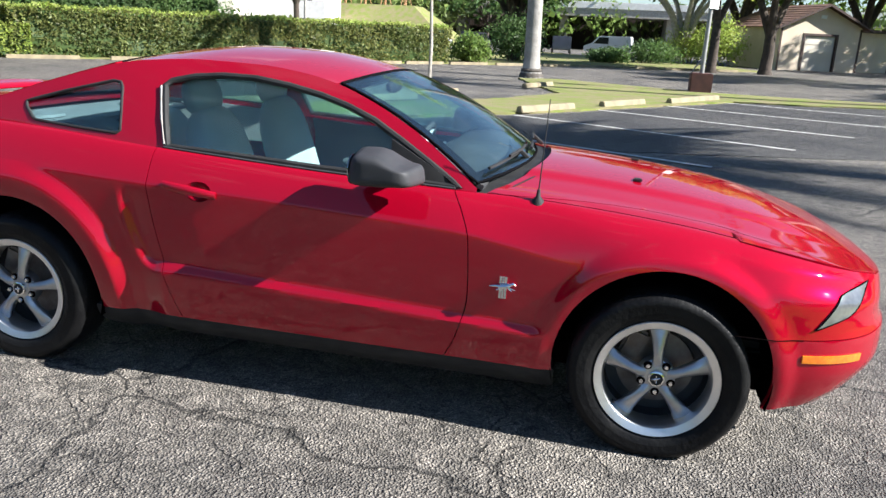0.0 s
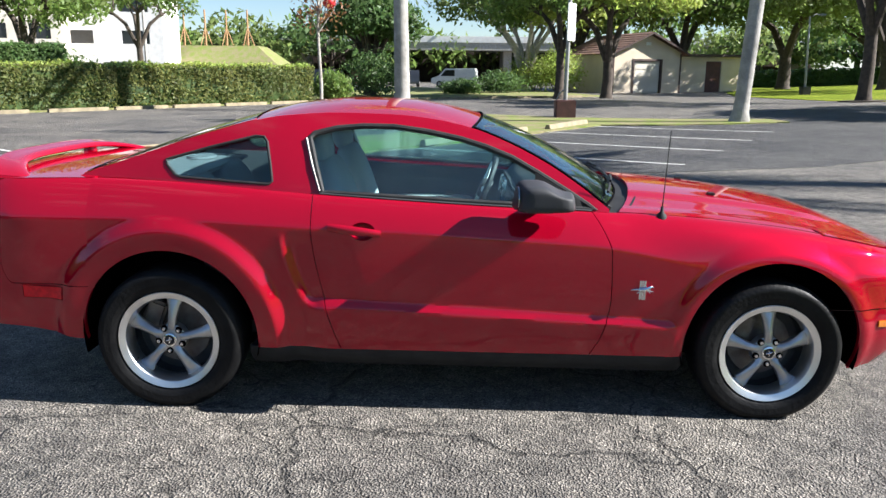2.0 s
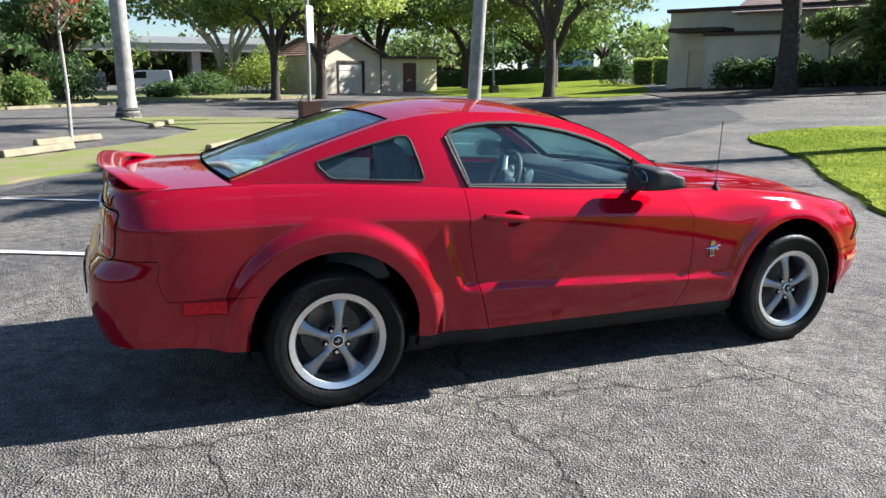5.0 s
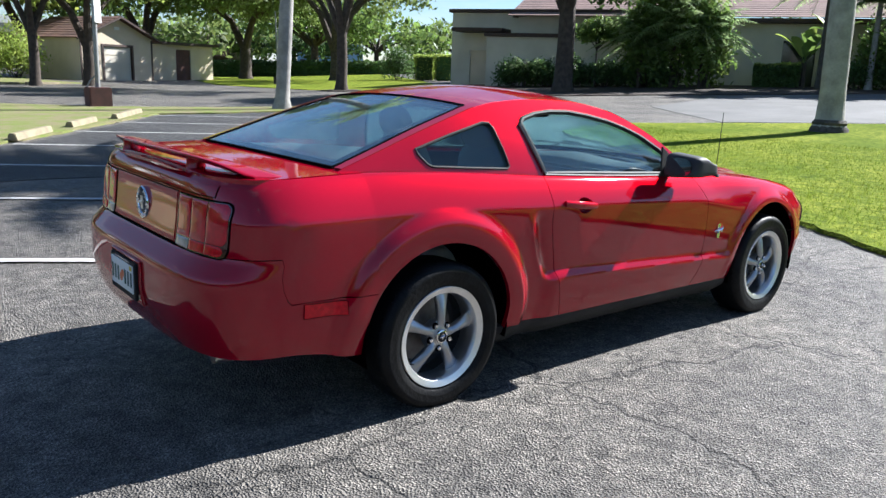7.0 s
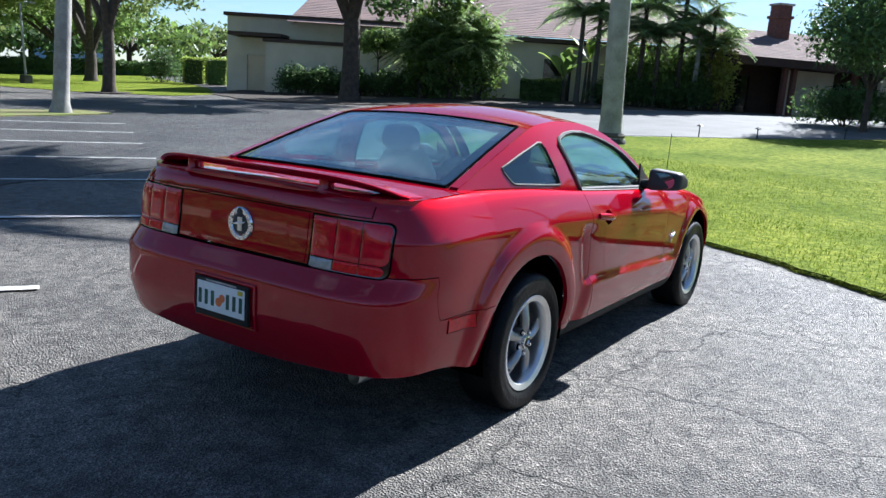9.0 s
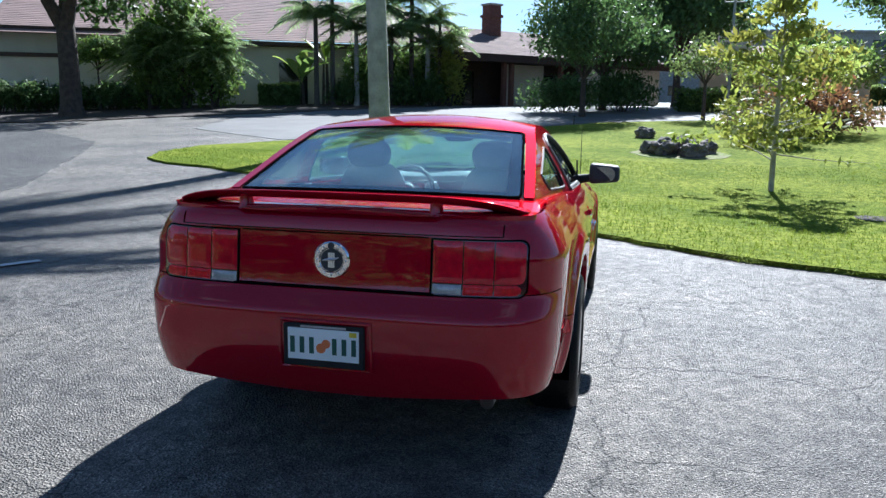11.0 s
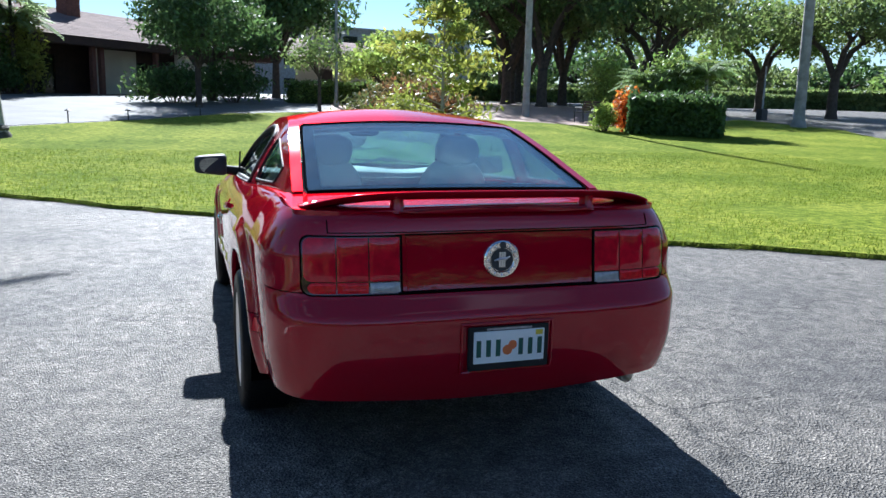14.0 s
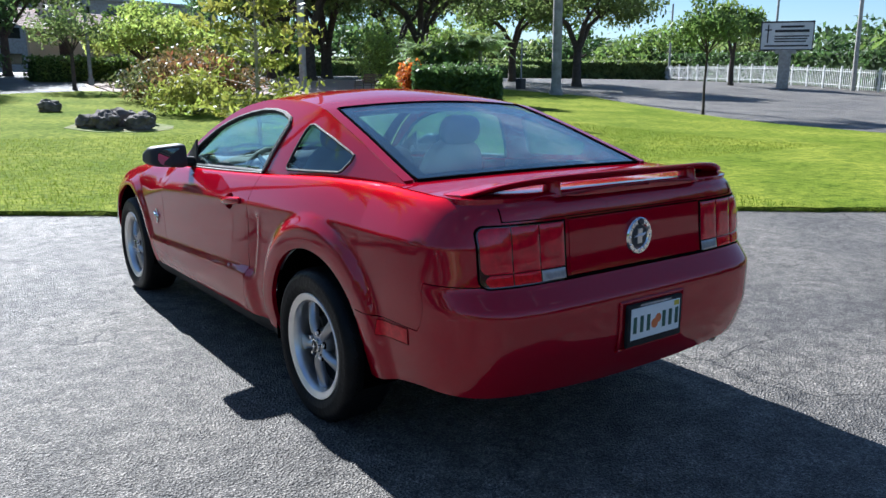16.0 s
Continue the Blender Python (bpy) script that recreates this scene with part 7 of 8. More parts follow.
# side markers
for sgn in (1, -1):
    def mk(u, v):
        x = -0.48 - 0.185 * u
        z = 0.492 + 0.058 * v + 0.006 * u
        # find the body's surface at this x
        q = min(1.0, (REAR_X0 - x) / rear_reach(z))
        y = side(REAR_X0, z) * (1 - q ** REAR_N) ** (1 / REAR_N) + flare(x, z, 0.0, 0.395, 0.555, 0.034) - flare(REAR_X0, z, 0.0, 0.395, 0.555, 0.034)
        return Vector((x, sgn * (y + 0.003), z))
    sm = part("side_marker", slab(mk, 10, 6, 0.012, (0, sgn, 0)), M_REFLECTOR, car, "red side marker lamp")
    bm = bmesh.new()
    tube(bm, [mk(k / 8, 0) for k in range(9)] + [mk(1, 0.5)] + [mk(1 - k / 8, 1) for k in range(9)] + [mk(0, 0.5)], 0.0014, 6, closed=True)
    part("marker_gap", bm, M_GAP, sm)

    def ambr(u, v):
        p = front_w(0.37 + 0.34 * u, 0.444 + 0.029 * v - 0.006 * u)
        return Vector((p.x + 0.004, sgn * (p.y + 0.005), p.z))
    part("indicator_lamp", slab(ambr, 14, 6, 0.012, (0.6, sgn, 0)), M_AMBER, car, "amber turn signal")

    def headl(u, v):
        th = 0.42 + 0.13 * v ** 0.8 + (0.19 + 0.02 * v) * u
        lo = 0.570 + 0.045 * u
        hi = 0.690 + 0.030 * u ** 0.7
        p = front_w(th, lo + (hi - lo) * v)
        return Vector((p.x + 0.004, sgn * (p.y + 0.004), p.z))
    hl = part("headlight", slab(headl, 16, 10, 0.01, (0.6, sgn, 0)), M_HEADLAMP, car, "slightly hazy clear headlamp")
    ring = [headl(k / 10, 0) for k in range(11)] + [headl(1, k / 6) for k in range(1, 7)] + [headl(1 - k / 10, 1) for k in range(1, 11)] + [headl(0, 1 - k / 6) for k in range(1, 6)]
    bm = bmesh.new()
    tube(bm, ring, 0.0025, 6, closed=True)
    part("lamp_gap", bm, M_GAP, hl)
    gap_line("panel_gap", [front_w(a, 0.53) * 1.0 if sgn > 0 else Vector((front_w(a, 0.53).x, -front_w(a, 0.53).y, 0.53)) for a in [0.02 + 0.05 * k for k in range(8)]], 0.0022)

# tail: lamps, panel outline, emblem, plate


def rear_patch(y0, y1, z0, z1, off, ny=12, nz=10, thick=0.012, dome=0.0, slant=0.0):
    def P(u, v):
        z = z0 + (z1 - z0) * v
        y = y0 + (y1 - y0) * u + slant * (v - 0.5)
        d = dome * (math.sin(math.pi * u) ** 0.5 * math.sin(math.pi * v) ** 0.4 if 0 < u < 1 and 0 < v < 1 else 0)
        return rear_at(y, z, off + d)
    return slab(P, ny, nz, thick, (-1, 0, 0))


def lamp_patch(sgn, a, b, z0, z1, off, r=0.0, nu=16, nv=16, thick=0.02, dome=0.0, lean=0.0):
    """A patch of the tail between half widths a and b, its outer corners rounded by r, its inner edge leaning."""
    def P(u, v):
        z = z0 + (z1 - z0) * v
        e = min(z - z0, z1 - z)
        cut = r - math.sqrt(max(0.0, r * r - (r - e) ** 2)) if e < r else 0.0
        q = a + lean * (0.5 - v) + (b - cut - a - lean * (0.5 - v)) * u
        d = dome * (min(1.0, 6 * min(u, 1 - u)) * min(1.0, 8 * min(v, 1 - v))) ** 0.5
        return rear_at(sgn * q, z, off + d)
    return slab(P, nu, nv, thick, (-1, 0, 0), vs=[0.5 - 0.5 * math.cos(math.pi * j / nv) for j in range(nv + 1)])


for sgn in (1, -1):
    bez = part("tail_lamp", lamp_patch(sgn, 0.382, 0.741, 0.731, 0.945, 0.0015, 0.034, 30, 18), M_GAP, car, "three-segment red tail lamp in a black surround")
    part("lens_bed", lamp_patch(sgn, 0.390, 0.735, 0.737, 0.939, 0.003, 0.030, 30, 18), M_LENSBED, bez)
    for k in range(3):
        a = 0.392 + k * 0.114
        lo = 0.782
        if k == 0:
            part("reverse_lens", lamp_patch(sgn, a + 0.001, a + 0.109, 0.740, 0.777, 0.004, 0.0, 8, 6, 0.02, 0.003), M_CLEARLENS, bez, "clear reversing lamp lens")
        else:
            part("reflector_lens", lamp_patch(sgn, a + 0.001, a + 0.1105 - (0.012 if k == 2 else 0.0), 0.741, 0.779, 0.004, 0.024 if k == 2 else 0.0, 12, 8, 0.02, 0.003), M_REFLECTOR, bez, "bright red reflector strip")
        part("red_lens", lamp_patch(sgn, a + 0.001, a + 0.1105, lo, 0.936, 0.004, 0.028 if k == 2 else 0.0, 14, 16, 0.02, 0.004), M_LENS, bez)
# thin dark outline of the centre panel
pz0, pz1 = 0.742, 0.944
gap_line("panel_outline", [rear_at(0.372 - 0.744 * k / 24, pz1, 0.001) for k in range(25)], 0.003)
gap_line("panel_outline", [rear_at(0.40 - 0.80 * k / 24, pz0 - 0.006, 0.002) for k in range(25)], 0.006)
part("centre_panel", rear_patch(0.366, -0.366, pz0 + 0.004, pz1 - 0.006, 0.003, 40, 14, 0.012), M_PAINT, car)
for s in (1, -1):
    gap_line("panel_gap", [rear_at(s * 0.645, 0.952 + (0.996 - 0.952) * k / 6, 0.001) for k in range(7)], 0.0024)
gap_line("panel_gap", [rear_at(0.645 - 1.29 * k / 40, 0.953, 0.001) for k in range(41)], 0.002)
part("brake_lamp", rear_patch(-0.16, 0.16, 0.968, 0.988, 0.001, 14, 4, 0.008), M_PAINT, car, "dark high-mounted brake lamp")
em = new("tail_emblem")
em.parent = car
em["label"] = "round chrome tail emblem"
mE = Matrix.Translation(rear_at(0, 0.843, 0.004)) @ pose(0, 0, 0, 0, -90, 0) @ pose(0, 0, 0, 0, 0, 0)
part("ring", lathe(bmesh.new(), [(0.0, -0.01), (0.070, -0.01), (0.072, 0.004), (0.066, 0.010), (0.050, 0.009), (0.046, 0.004), (0.0, 0.004)], mE, 40), M_CHROME, em)
part("disc", lathe(bmesh.new(), [(0.0, 0.006), (0.044, 0.006), (0.044, 0.001)], mE, 32), M_DASH, em)
bm = bmesh.new()
for k in (-1, 0, 1):
    box(bm, rear_at(0, 0.843).x - 0.014, rear_at(0, 0.843).x - 0.009, k * 0.009 - 0.0035, k * 0.009 + 0.0035, 0.815, 0.872)
tube(bm, [(rear_at(0, 0.843).x - 0.015, y, z) for y, z in ((0.034, 0.842), (0.01, 0.846), (-0.012, 0.847), (-0.030, 0.855))], [0.002, 0.006, 0.006, 0.002], 6)
part("ornament", bm, M_ALLOY, em)
part("lock_cover", lathe(bmesh.new(), [(0.0, 0.015), (0.012, 0.014), (0.013, 0.008)], mE @ Matrix.Translation((0.056, 0, 0)), 16), M_DASH, em)
for k in range(12):
    a = k * math.pi / 6
    if k:
        part("stud", lathe(bmesh.new(), [(0.0, 0.004), (0.004, 0.003), (0.005, 0.0)], mE @ Matrix.Translation((0.057 * math.cos(a), 0.057 * math.sin(a), 0.009)), 8), M_ALLOY, em)

# licence plate recess, frame, plate
part("plate_recess", rear_patch(0.178, -0.178, 0.438, 0.622, 0.0035, 20, 10, 0.01), M_PAINT, car)
ring = [rear_at(0.178 - 0.356 * k / 16, 0.438, 0.004) for k in range(17)] + [rear_at(-0.178, 0.438 + 0.184 * k / 8, 0.004) for k in range(1, 9)] + \
       [rear_at(-0.178 + 0.356 * k / 16, 0.622, 0.004) for k in range(1, 17)] + [rear_at(0.178, 0.622 - 0.184 * k / 8, 0.004) for k in range(1, 8)]
bm = bmesh.new()
tube(bm, ring, 0.007, 8, closed=True)
part("recess_edge", bm, M_PAINT, car)
px = rear_at(0, 0.53).x - 0.006
pf = part("plate_frame", boxed(px - 0.014, px, -0.160, 0.160, 0.450, 0.614, 0.004), M_BLACK, car, "black licence plate frame")
lp = part("licence_plate", boxed(px - 0.018, px - 0.012, -0.140, 0.140, 0.478, 0.598, 0.001), M_PLATE, pf, "white licence plate with plain bars")
for y in (0.121, 0.083, 0.045, -0.045, -0.083, -0.121):
    part("character_bar", boxed(px - 0.0195, px - 0.018, y - 0.009, y + 0.009, 0.503, 0.566), M_PLATEINK, pf)
bm = bmesh.new()
for y, z, r in ((0.008, 0.525, 0.019), (-0.012, 0.543, 0.017)):
    lathe(bm, [(0.0, 0.0012), (r, 0.001), (r, 0.0)], Matrix.Translation((px - 0.018, y, z)) @ pose(0, 0, 0, 0, -90, 0), 20)
part("printed_fruit", bm, M_ORANGE, pf)
part("sticker", boxed(px - 0.0195, px - 0.018, -0.132, -0.104, 0.576, 0.594), M_YELLOW, pf)
part("frame_lettering", boxed(px - 0.0150, px - 0.0138, -0.09, 0.09, 0.6015, 0.6095), M_CLEARLENS, pf)

# exhaust tip; lower shadow panel and underbody, near-black to paint the shade beneath
bm = bmesh.new()
tube(bm, [(-0.70, -0.60, 0.312), (-0.925, -0.60, 0.318)], 0.028, 20, caps=False)
bmesh.ops.solidify(bm, geom=bm.faces[:], thickness=0.004)
part("exhaust_tip", bm, M_ALLOY, car)
part("rear_bulkhead", boxed(-0.22, -0.18, -0.74, 0.74, 0.69, 0.995), M_CARPET, car)
part("seat_well", boxed(-0.20, 0.10, -0.74, 0.74, 0.755, 0.775), M_CARPET, car)
part("boot_wall", boxed(-0.24, -0.20, -0.43, 0.43, 0.36, 0.74), M_CARPET, car)
part("underbody", boxed(-0.42, 3.25, -0.66, 0.66, 0.215, 0.36, 0.04), M_GAP, car)
# wider floor added to block sunlight from the ground beside the sills
part("underbody", boxed(0.44, 2.26, -0.80, 0.80, 0.235, 0.33, 0.02), M_GAP, car)
part("rear_shadow_panel", boxed(-0.88, -0.68, -0.50, 0.50, 0.37, 0.46, 0.03), M_GAP, car)
part("front_valance", boxed(3.0, 3.40, -0.60, 0.60, 0.20, 0.40, 0.03), M_BLACK, car)
part("bulkhead", boxed(2.02, 2.06, -0.72, 0.72, 0.30, 0.90), M_CARPET, car)

# spoiler
def wing_p(u, v):
    k = 2 * u - 1
    a = abs(k)
    y = k * 0.722
    cx = -0.915 + 0.19 * a ** 3.2
    cz = 1.082 - 0.060 * a ** 5 + 0.006 * (1 - a * a)
    chord = 0.120 + 0.08 * a ** 4
    th = 2 * math.pi * v
    t = 0.0145 * (1 + 0.25 * a ** 4)
    xx = math.cos(th)
    zz = math.sin(th) * t * (1.0 + 0.3 * xx)
    return Vector((cx + chord * 0.5 * xx * (1 - 0.22 * sstep(0.97, 1.0, a)), y, cz + zz - 0.018 * (xx * 0.5 + 0.5) + 0.012 * max(0, -xx) ** 2))


bm = bmesh.new()
rows = []
for i in range(81):
    rows.append([bm.verts.new(wing_p(i / 80, j / 20)) for j in range(20)])
for a, b in zip(rows, rows[1:]):
    for j in range(20):
        bm.faces.new((a[j], a[(j + 1) % 20], b[(j + 1) % 20], b[j]))
bm.faces.new(rows[0])
bm.faces.new(rows[-1][::-1])
bmesh.ops.recalc_face_normals(bm, faces=bm.faces[:])
sp_ = part("spoiler", bm, M_PAINT, car, "red deck spoiler on pedestals")
for s in (1, -1):
    for yy, w, x0, x1 in ((0.385, 0.024, -0.925, -0.85),):
        bm = bmesh.new()
        n = 16
        loops = []
        for h, kx, kw in ((1.018, 1.25, 1.35), (1.05, 1.0, 1.0), (1.084, 1.0, 1.0)):
            cx, hx = (x0 + x1) / 2, (x1 - x0) / 2 * kx
            loops.append([bm.verts.new((cx + hx * math.cos(2 * math.pi * j / n), s * yy + w * kw * math.sin(2 * math.pi * j / n), h)) for j in range(n)])
        for a, b in zip(loops, loops[1:]):
            for j in range(n):
                bm.faces.new((a[j], a[(j + 1) % n], b[(j + 1) % n], b[j]))
        part("pedestal", bm, M_PAINT, sp_)

# ---- wheels ----


def wheel(cx, sgn):
    w = new("wheel")
    w.parent = car
    m0 = Matrix.Translation((cx, sgn * 0.795, HUB)) @ (pose(0, 0, 0, -90, 0, 0) if sgn > 0 else pose(0, 0, 0, 90, 0, 0))
    R = TYRE_R
    prof = [(0.222, -0.095), (0.240, -0.108), (0.272, -0.114), (0.314, -0.106), (R - 0.004, -0.088), (R, -0.06), (R, 0.06), (R - 0.004, 0.088), (0.314, 0.106), (0.296, 0.1135),
            (0.293, 0.1125), (0.265, 0.117), (0.262, 0.116), (0.246, 0.112), (0.236, 0.104), (0.224, 0.095)]
    bm = lathe(bmesh.new(), prof, m0, 72)
    for v in bm.verts:
        v.co.z = max(v.co.z, 0.001)
    tyre = part("tyre", bm, M_TYRE, w, "black road tyre", sharp=50)
    # shoulder tread blocks
    bm = bmesh.new()
    for k in range(60):
        a = 2 * math.pi * k / 60
        for h in (-0.069, 0.069):
            b_ = boxed(-0.003, 0.003, -0.0035, 0.0035, -0.011, 0.011)
            b_.transform(m0 @ pose(0, 0, 0, 0, 0, math.degrees(a)) @ Matrix.Translation((R - 0.0040, 0, h)))
            me = bpy.data.meshes.new("tmp")
            b_.to_mesh(me)
            b_.free()
            bm.from_mesh(me)
            bpy.data.meshes.remove(me)
    part("tread", bm, M_TYRE, tyre)["kind"] = "stuff"
    rim = part("rim", lathe(bmesh.new(), [(0.205, -0.10), (0.200, -0.02), (0.190, 0.03), (0.191, 0.070), (0.195, 0.086), (0.200, 0.0965), (0.210, 0.1005), (0.2275, 0.1065), (0.2295, 0.1045), (0.2290, 0.098), (0.222, 0.092)],
                             m0, 72), M_ALLOY, w, "polished alloy rim lip")
    part("barrel", lathe(bmesh.new(), [(0.0, -0.06), (0.19, -0.06), (0.199, -0.02), (0.196, 0.02)], m0, 48), M_DASH, w)
    part("brake_disc", lathe(bmesh.new(), [(0.0, -0.035), (0.145, -0.035), (0.147, -0.045), (0.0, -0.045)], m0, 48), M_STEEL, w)
    cal = bmesh.new()
    box(cal, -0.16, -0.075, 0.0, 0.12, -0.045, 0.012, 0.012)
    cal.transform(m0 @ pose(0, 0, 0, 0, 0, 200 if sgn > 0 else -20))
    part("brake_caliper", cal, M_STEEL, w)
    off = 20 if cx > 1 else 12
    for k in range(5):
        bm = bmesh.new()
        secs = []
        for r, hw, h, t in ((0.040, 0.030, 0.072, 0.012), (0.065, 0.0185, 0.083, 0.017), (0.100, 0.0195, 0.079, 0.019), (0.150, 0.0275, 0.068, 0.018), (0.185, 0.036, 0.058, 0.014), (0.203, 0.042, 0.052, 0.010)):
            row = []
            for j in range(9):
                q = -1 + 2 * j / 8
                row.append(bm.verts.new((r, hw * q, h + t * (0.5 - q * q * 0.9))))
            for q in (1, -1):
                row.append(bm.verts.new((r, hw * q * 0.9, h - t * 1.6)))
            secs.append(row)
        n = len(secs[0])
        for a, b in zip(secs, secs[1:]):
            for j in range(n):
                bm.faces.new((a[j], a[(j + 1) % n], b[(j + 1) % n], b[j]))
        bm.faces.new(secs[0])
        bm.faces.new(secs[-1])
        bmesh.ops.recalc_face_normals(bm, faces=bm.faces[:])
        bm.transform(m0 @ pose(0, 0, 0, 0, 0, off + 72 * k))
        part("spoke", bm, M_SPOKE, w, sharp=50)
    part("hub", lathe(bmesh.new(), [(0.0, 0.078), (0.05, 0.078), (0.068, 0.070), (0.072, 0.05), (0.070, 0.03)], m0, 40), M_SPOKE, w)
    cap = part("centre_cap", lathe(bmesh.new(), [(0.0, 0.094), (0.024, 0.094), (0.030, 0.091), (0.032, 0.078)], m0, 32), M_CHROME, w)
    part("cap_disc", lathe(bmesh.new(), [(0.0, 0.0955), (0.023, 0.0952), (0.0235, 0.092)], m0, 28), M_BLACK, cap)
    bm = bmesh.new()
    tube(bm, [m0 @ Vector(p) for p in ((-0.016, -0.002, 0.096), (0.0, 0.001, 0.098), (0.014, 0.006, 0.096))], [0.002, 0.005, 0.002], 6)
    tube(bm, [m0 @ Vector(p) for p in ((0.0, -0.014, 0.096), (0.0, 0.014, 0.096))], 0.003, 6)
    part("cap_ornament", bm, M_CHROME, cap)
    for k in range(5):
        a = radians(off + 36 + 72 * k)
        bm = lathe(bmesh.new(), [(0.0, 0.088), (0.008, 0.088), (0.0105, 0.082), (0.0105, 0.062)], m0 @ Matrix.Translation((0.056 * math.cos(a), 0.056 * math.sin(a), 0.0)), 6)
        part("wheel_nut", bm, M_CHROME, w)
        # flat near-black disc paints the shade of a hollow round the nut
        part("nut_shade_disc", lathe(bmesh.new(), [(0.0, 0.0785), (0.0155, 0.0785), (0.0165, 0.074)], m0 @ Matrix.Translation((0.056 * math.cos(a), 0.056 * math.sin(a), 0.0)), 16), M_GAP, w)
    bm = bmesh.new()
    a = radians(off + 200)
    tube(bm, [m0 @ Vector((0.192 * math.cos(a), 0.192 * math.sin(a), 0.06)), m0 @ Vector((0.182 * math.cos(a), 0.182 * math.sin(a), 0.095))], 0.004, 6)
    part("valve", bm, M_BLACK, w)


for cx in (0.0, WB):
    for s in (1, -1):
        wheel(cx, s)

# ---- inside ----


def cushion(bm, c, size, rot=(0, 0, 0), e=3.2, taper=0.0):
    k = bmesh.new()
    bmesh.ops.create_cube(k, size=2.0)
    bmesh.ops.subdivide_edges(k, edges=k.edges[:], cuts=6, use_grid_fill=True)
    for v in k.verts:
        q = v.co / (abs(v.co.x) ** e + abs(v.co.y) ** e + abs(v.co.z) ** e) ** (1 / e)
        v.co = Vector((q.x * size[0], q.y * size[1] * (1 - taper * (q.z * 0.5 + 0.5)), q.z * size[2]))
    k.transform(pose(*c, *rot))
    me = bpy.data.meshes.new("tmp")
    k.to_mesh(me)
    k.free()
    bm.from_mesh(me)
    bpy.data.meshes.remove(me)
    return bm


for s in (1, -1):
    seat = new("front_seat")
    seat.parent = car
    part("seat_base", cushion(bmesh.new(), (1.08, s * 0.37, 0.50), (0.26, 0.25, 0.10), (0, -6, 0)), M_CLOTH, seat, "light grey cloth cushion")
    part("backrest", cushion(bmesh.new(), (0.74, s * 0.37, 0.80), (0.085, 0.25, 0.33), (0, -17, 0), 3.2, 0.22), M_CLOTH, seat, "light grey cloth backrest")
    part("headrest", cushion(bmesh.new(), (0.62, s * 0.37, 1.165), (0.055, 0.13, 0.085), (0, -12, 0), 2.8), M_CLOTH if s < 0 else M_CLOTH, seat)
    bm = bmesh.new()
    for k in (-0.06, 0.06):
        tube(bm, [(0.66, s * 0.37 + k, 1.05), (0.635, s * 0.37 + k, 1.13)], 0.006, 6)
    part("headrest_post", bm, M_CHROME, seat)
    for k in range(2):
        part("rear_seat_back", cushion(bmesh.new(), (0.02 , s * 0.30, 0.80), (0.07, 0.27, 0.22), (0, -24, 0)), M_CLOTH, car, "light grey cloth rear seat back") if k == 0 else None
    part("rear_seat_base", cushion(bmesh.new(), (0.24, s * 0.30, 0.56), (0.22, 0.26, 0.09)), M_CLOTH, car)

    def card(u, v):
        x = 0.70 + 1.22 * u
        z = 0.34 + (top_z(x) - 0.015 - 0.34) * v
        return Vector((x, s * (side(x, min(z, top_z(x) - 0.14)) - 0.055 - 0.05 * sstep(0.85, 1.0, v)), z))
    part("door_card", slab(card, 20, 16, 0.02, (0, s, 0)), M_DASH, car)
    part("armrest", cushion(bmesh.new(), (1.15, s * 0.80, 0.72), (0.26, 0.05, 0.03)), M_CLOTH, car)

    def qcard(u, v):
        x = -0.30 + 0.95 * u
        z = 0.80 + (top_z(x) - 0.01 - 0.80) * v
        return Vector((x, s * (top_y(x) - 0.05), z))
    part("quarter_trim", slab(qcard, 10, 8, 0.01, (0, s, 0)), M_CLOTH, car)
part("parcel_shelf", slab(lambda u, v: Vector((-0.02 - 0.42 * u, (2 * v - 1) * 0.66, 1.000 + 0.012 * u)), 8, 12, 0.02, (0, 0, 1)), M_CLOTH, car, "pale grey parcel shelf")
for s in (1, -1):
    part("shelf_speaker", lathe(bmesh.new(), [(0.0, 0.014), (0.09, 0.012), (0.10, 0.0)], Matrix.Translation((-0.22, s * 0.38, 1.008)) @ Matrix.Diagonal((0.8, 1.3, 1, 1)), 24), M_CLOTH, car)
part("floor_pan", boxed(-0.3, 2.0, -0.70, 0.70, 0.30, 0.36), M_CARPET, car)
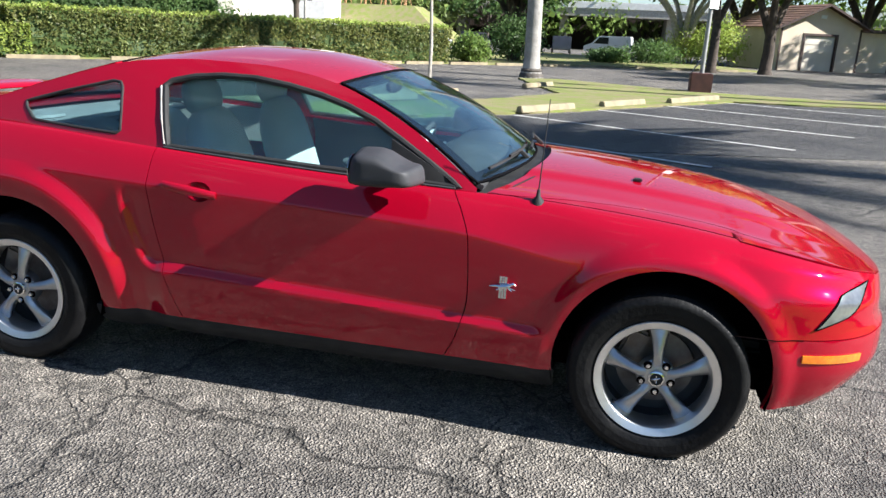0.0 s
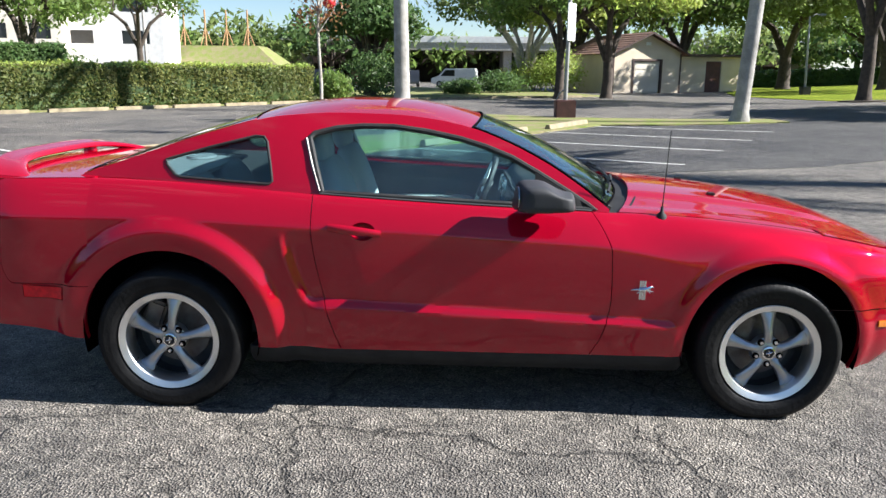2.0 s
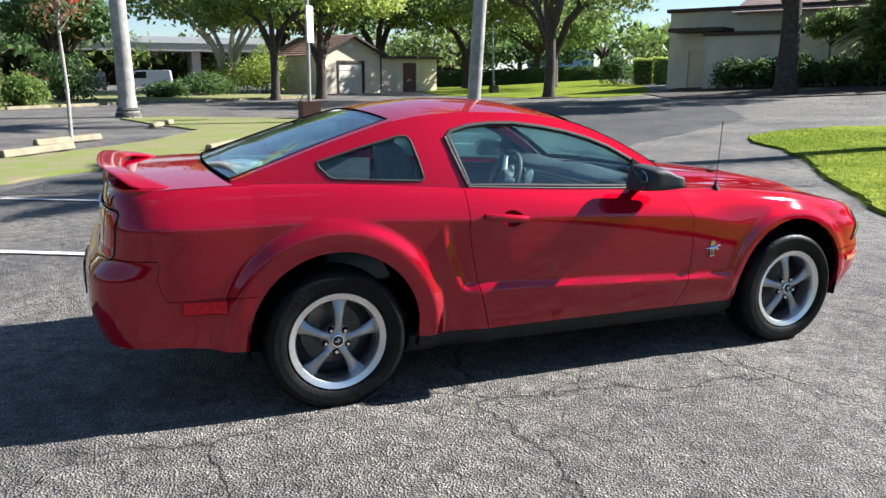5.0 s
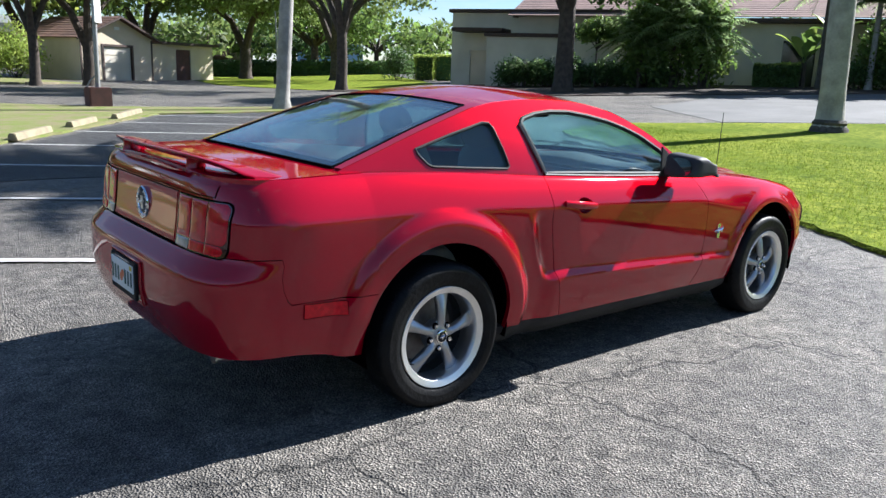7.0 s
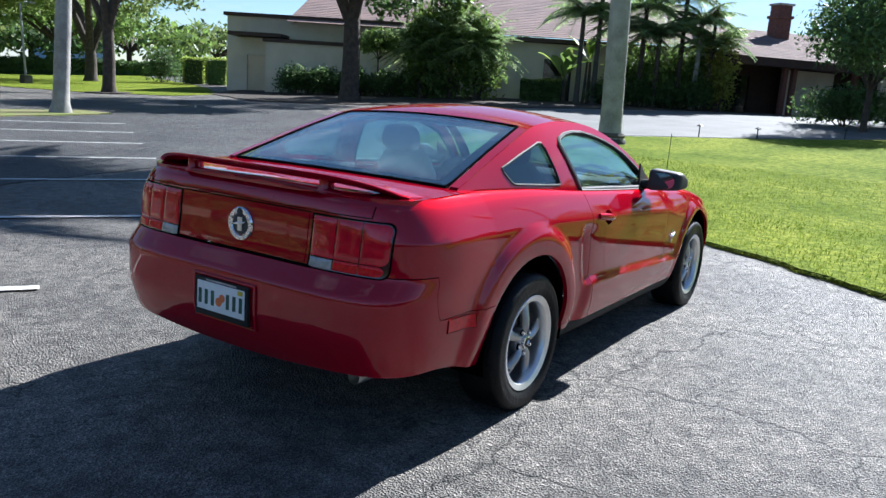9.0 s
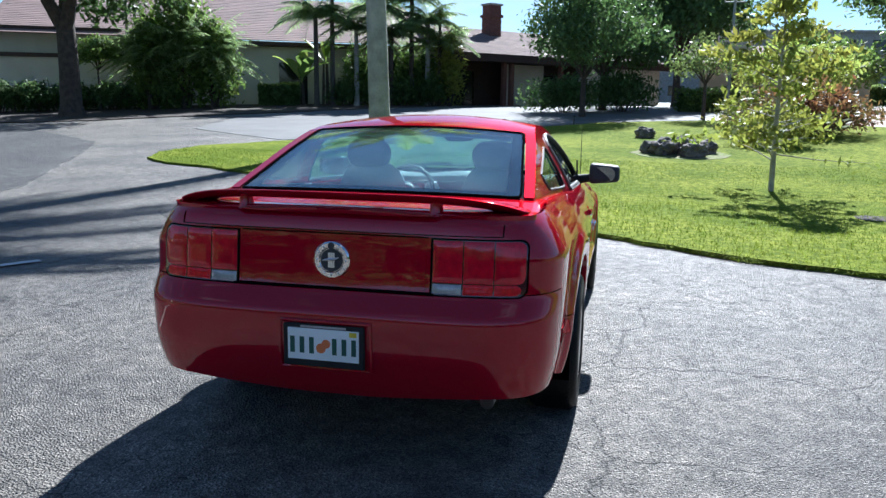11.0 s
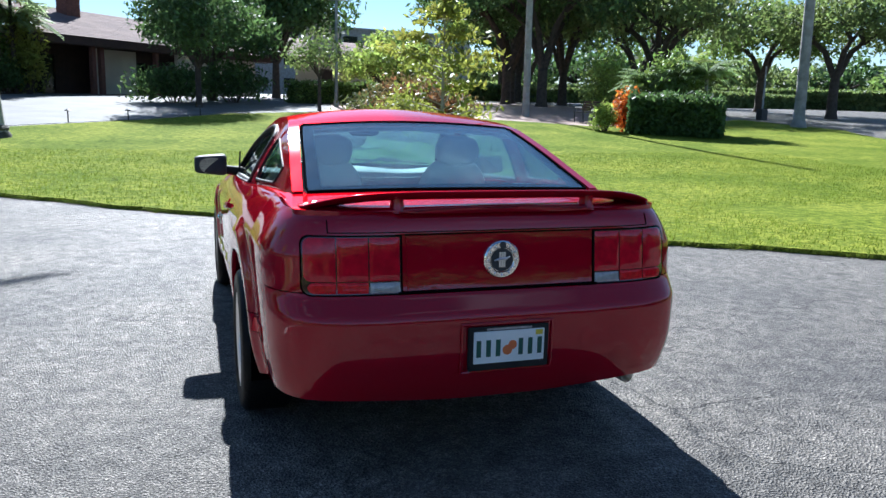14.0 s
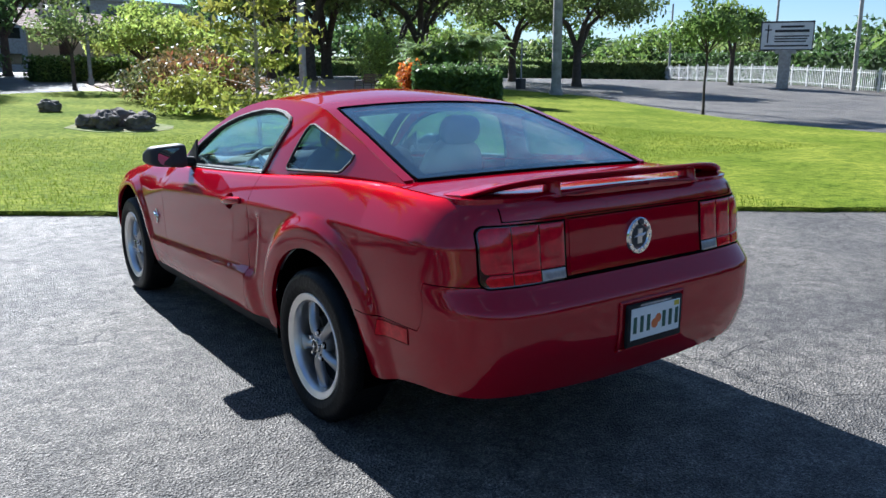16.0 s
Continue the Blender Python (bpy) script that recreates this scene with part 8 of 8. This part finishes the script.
part("console", cushion(bmesh.new(), (1.25, 0.0, 0.52), (0.45, 0.10, 0.12)), M_DASH, car)
part("dashboard", slab(lambda u, v: Vector((2.00 - 0.42 * u - 0.02 * math.sin(u * 3), (2 * v - 1) * 0.72, 0.945 + 0.05 * math.sin(math.pi * min(1, u * 1.1)) * (0.75 + 0.25 * math.cos(2 * math.pi * (2 * v - 1))) - 0.30 * max(0, u - 0.8))), 20, 30, 0.02, (0, 0, 1)), M_DASH, car)
part("dash_face", boxed(1.58, 1.64, -0.70, 0.70, 0.55, 0.93, 0.02), M_DASH, car)
for k in range(4):
    o = part("gauge", lathe(bmesh.new(), [(0.0, 0.004), (0.045, 0.004), (0.05, 0.012), (0.052, 0.0)], Matrix.Translation((1.578, 0.22 + k * 0.09, 0.88)) @ pose(0, 0, 0, 0, -80, 0), 20), M_ALLOY if k in (0, 3) else M_CHROME, car)
sw = new("steering_wheel")
sw.parent = car
mS = Matrix.Translation((1.46, 0.37, 0.86)) @ pose(0, 0, 0, 0, -68, 0)
bm = bmesh.new()
tube(bm, [mS @ Vector((0.185 * math.cos(a), 0.185 * math.sin(a), 0)) for a in [2 * math.pi * k / 36 for k in range(36)]], 0.016, 8, closed=True)
part("wheel_rim", bm, M_DASH, sw)
for a in (0.5, 2.64, 4.71):
    bm = bmesh.new()
    tube(bm, [mS @ Vector((0.04 * math.cos(a), 0.04 * math.sin(a), 0)), mS @ Vector((0.18 * math.cos(a), 0.18 * math.sin(a), 0))], [0.02, 0.014], 8)
    part("spoke", bm, M_ALLOY, sw)
part("boss", lathe(bmesh.new(), [(0.0, 0.03), (0.05, 0.025), (0.065, 0.0), (0.06, -0.04)], mS, 20), M_DASH, sw)
bm = bmesh.new()
cushion(bm, (1.42, 0.0, 1.245), (0.02, 0.10, 0.028))
part("rear_view_mirror", bm, M_BLACK, car)


def liner(u, v):
    p = roof_p(u, v)
    return Vector((p.x, p.y * 0.98, p.z - 0.045))
part("headliner", slab(liner, 20, 16, 0.006, (0, 0, 1)), M_CLOTH, car)
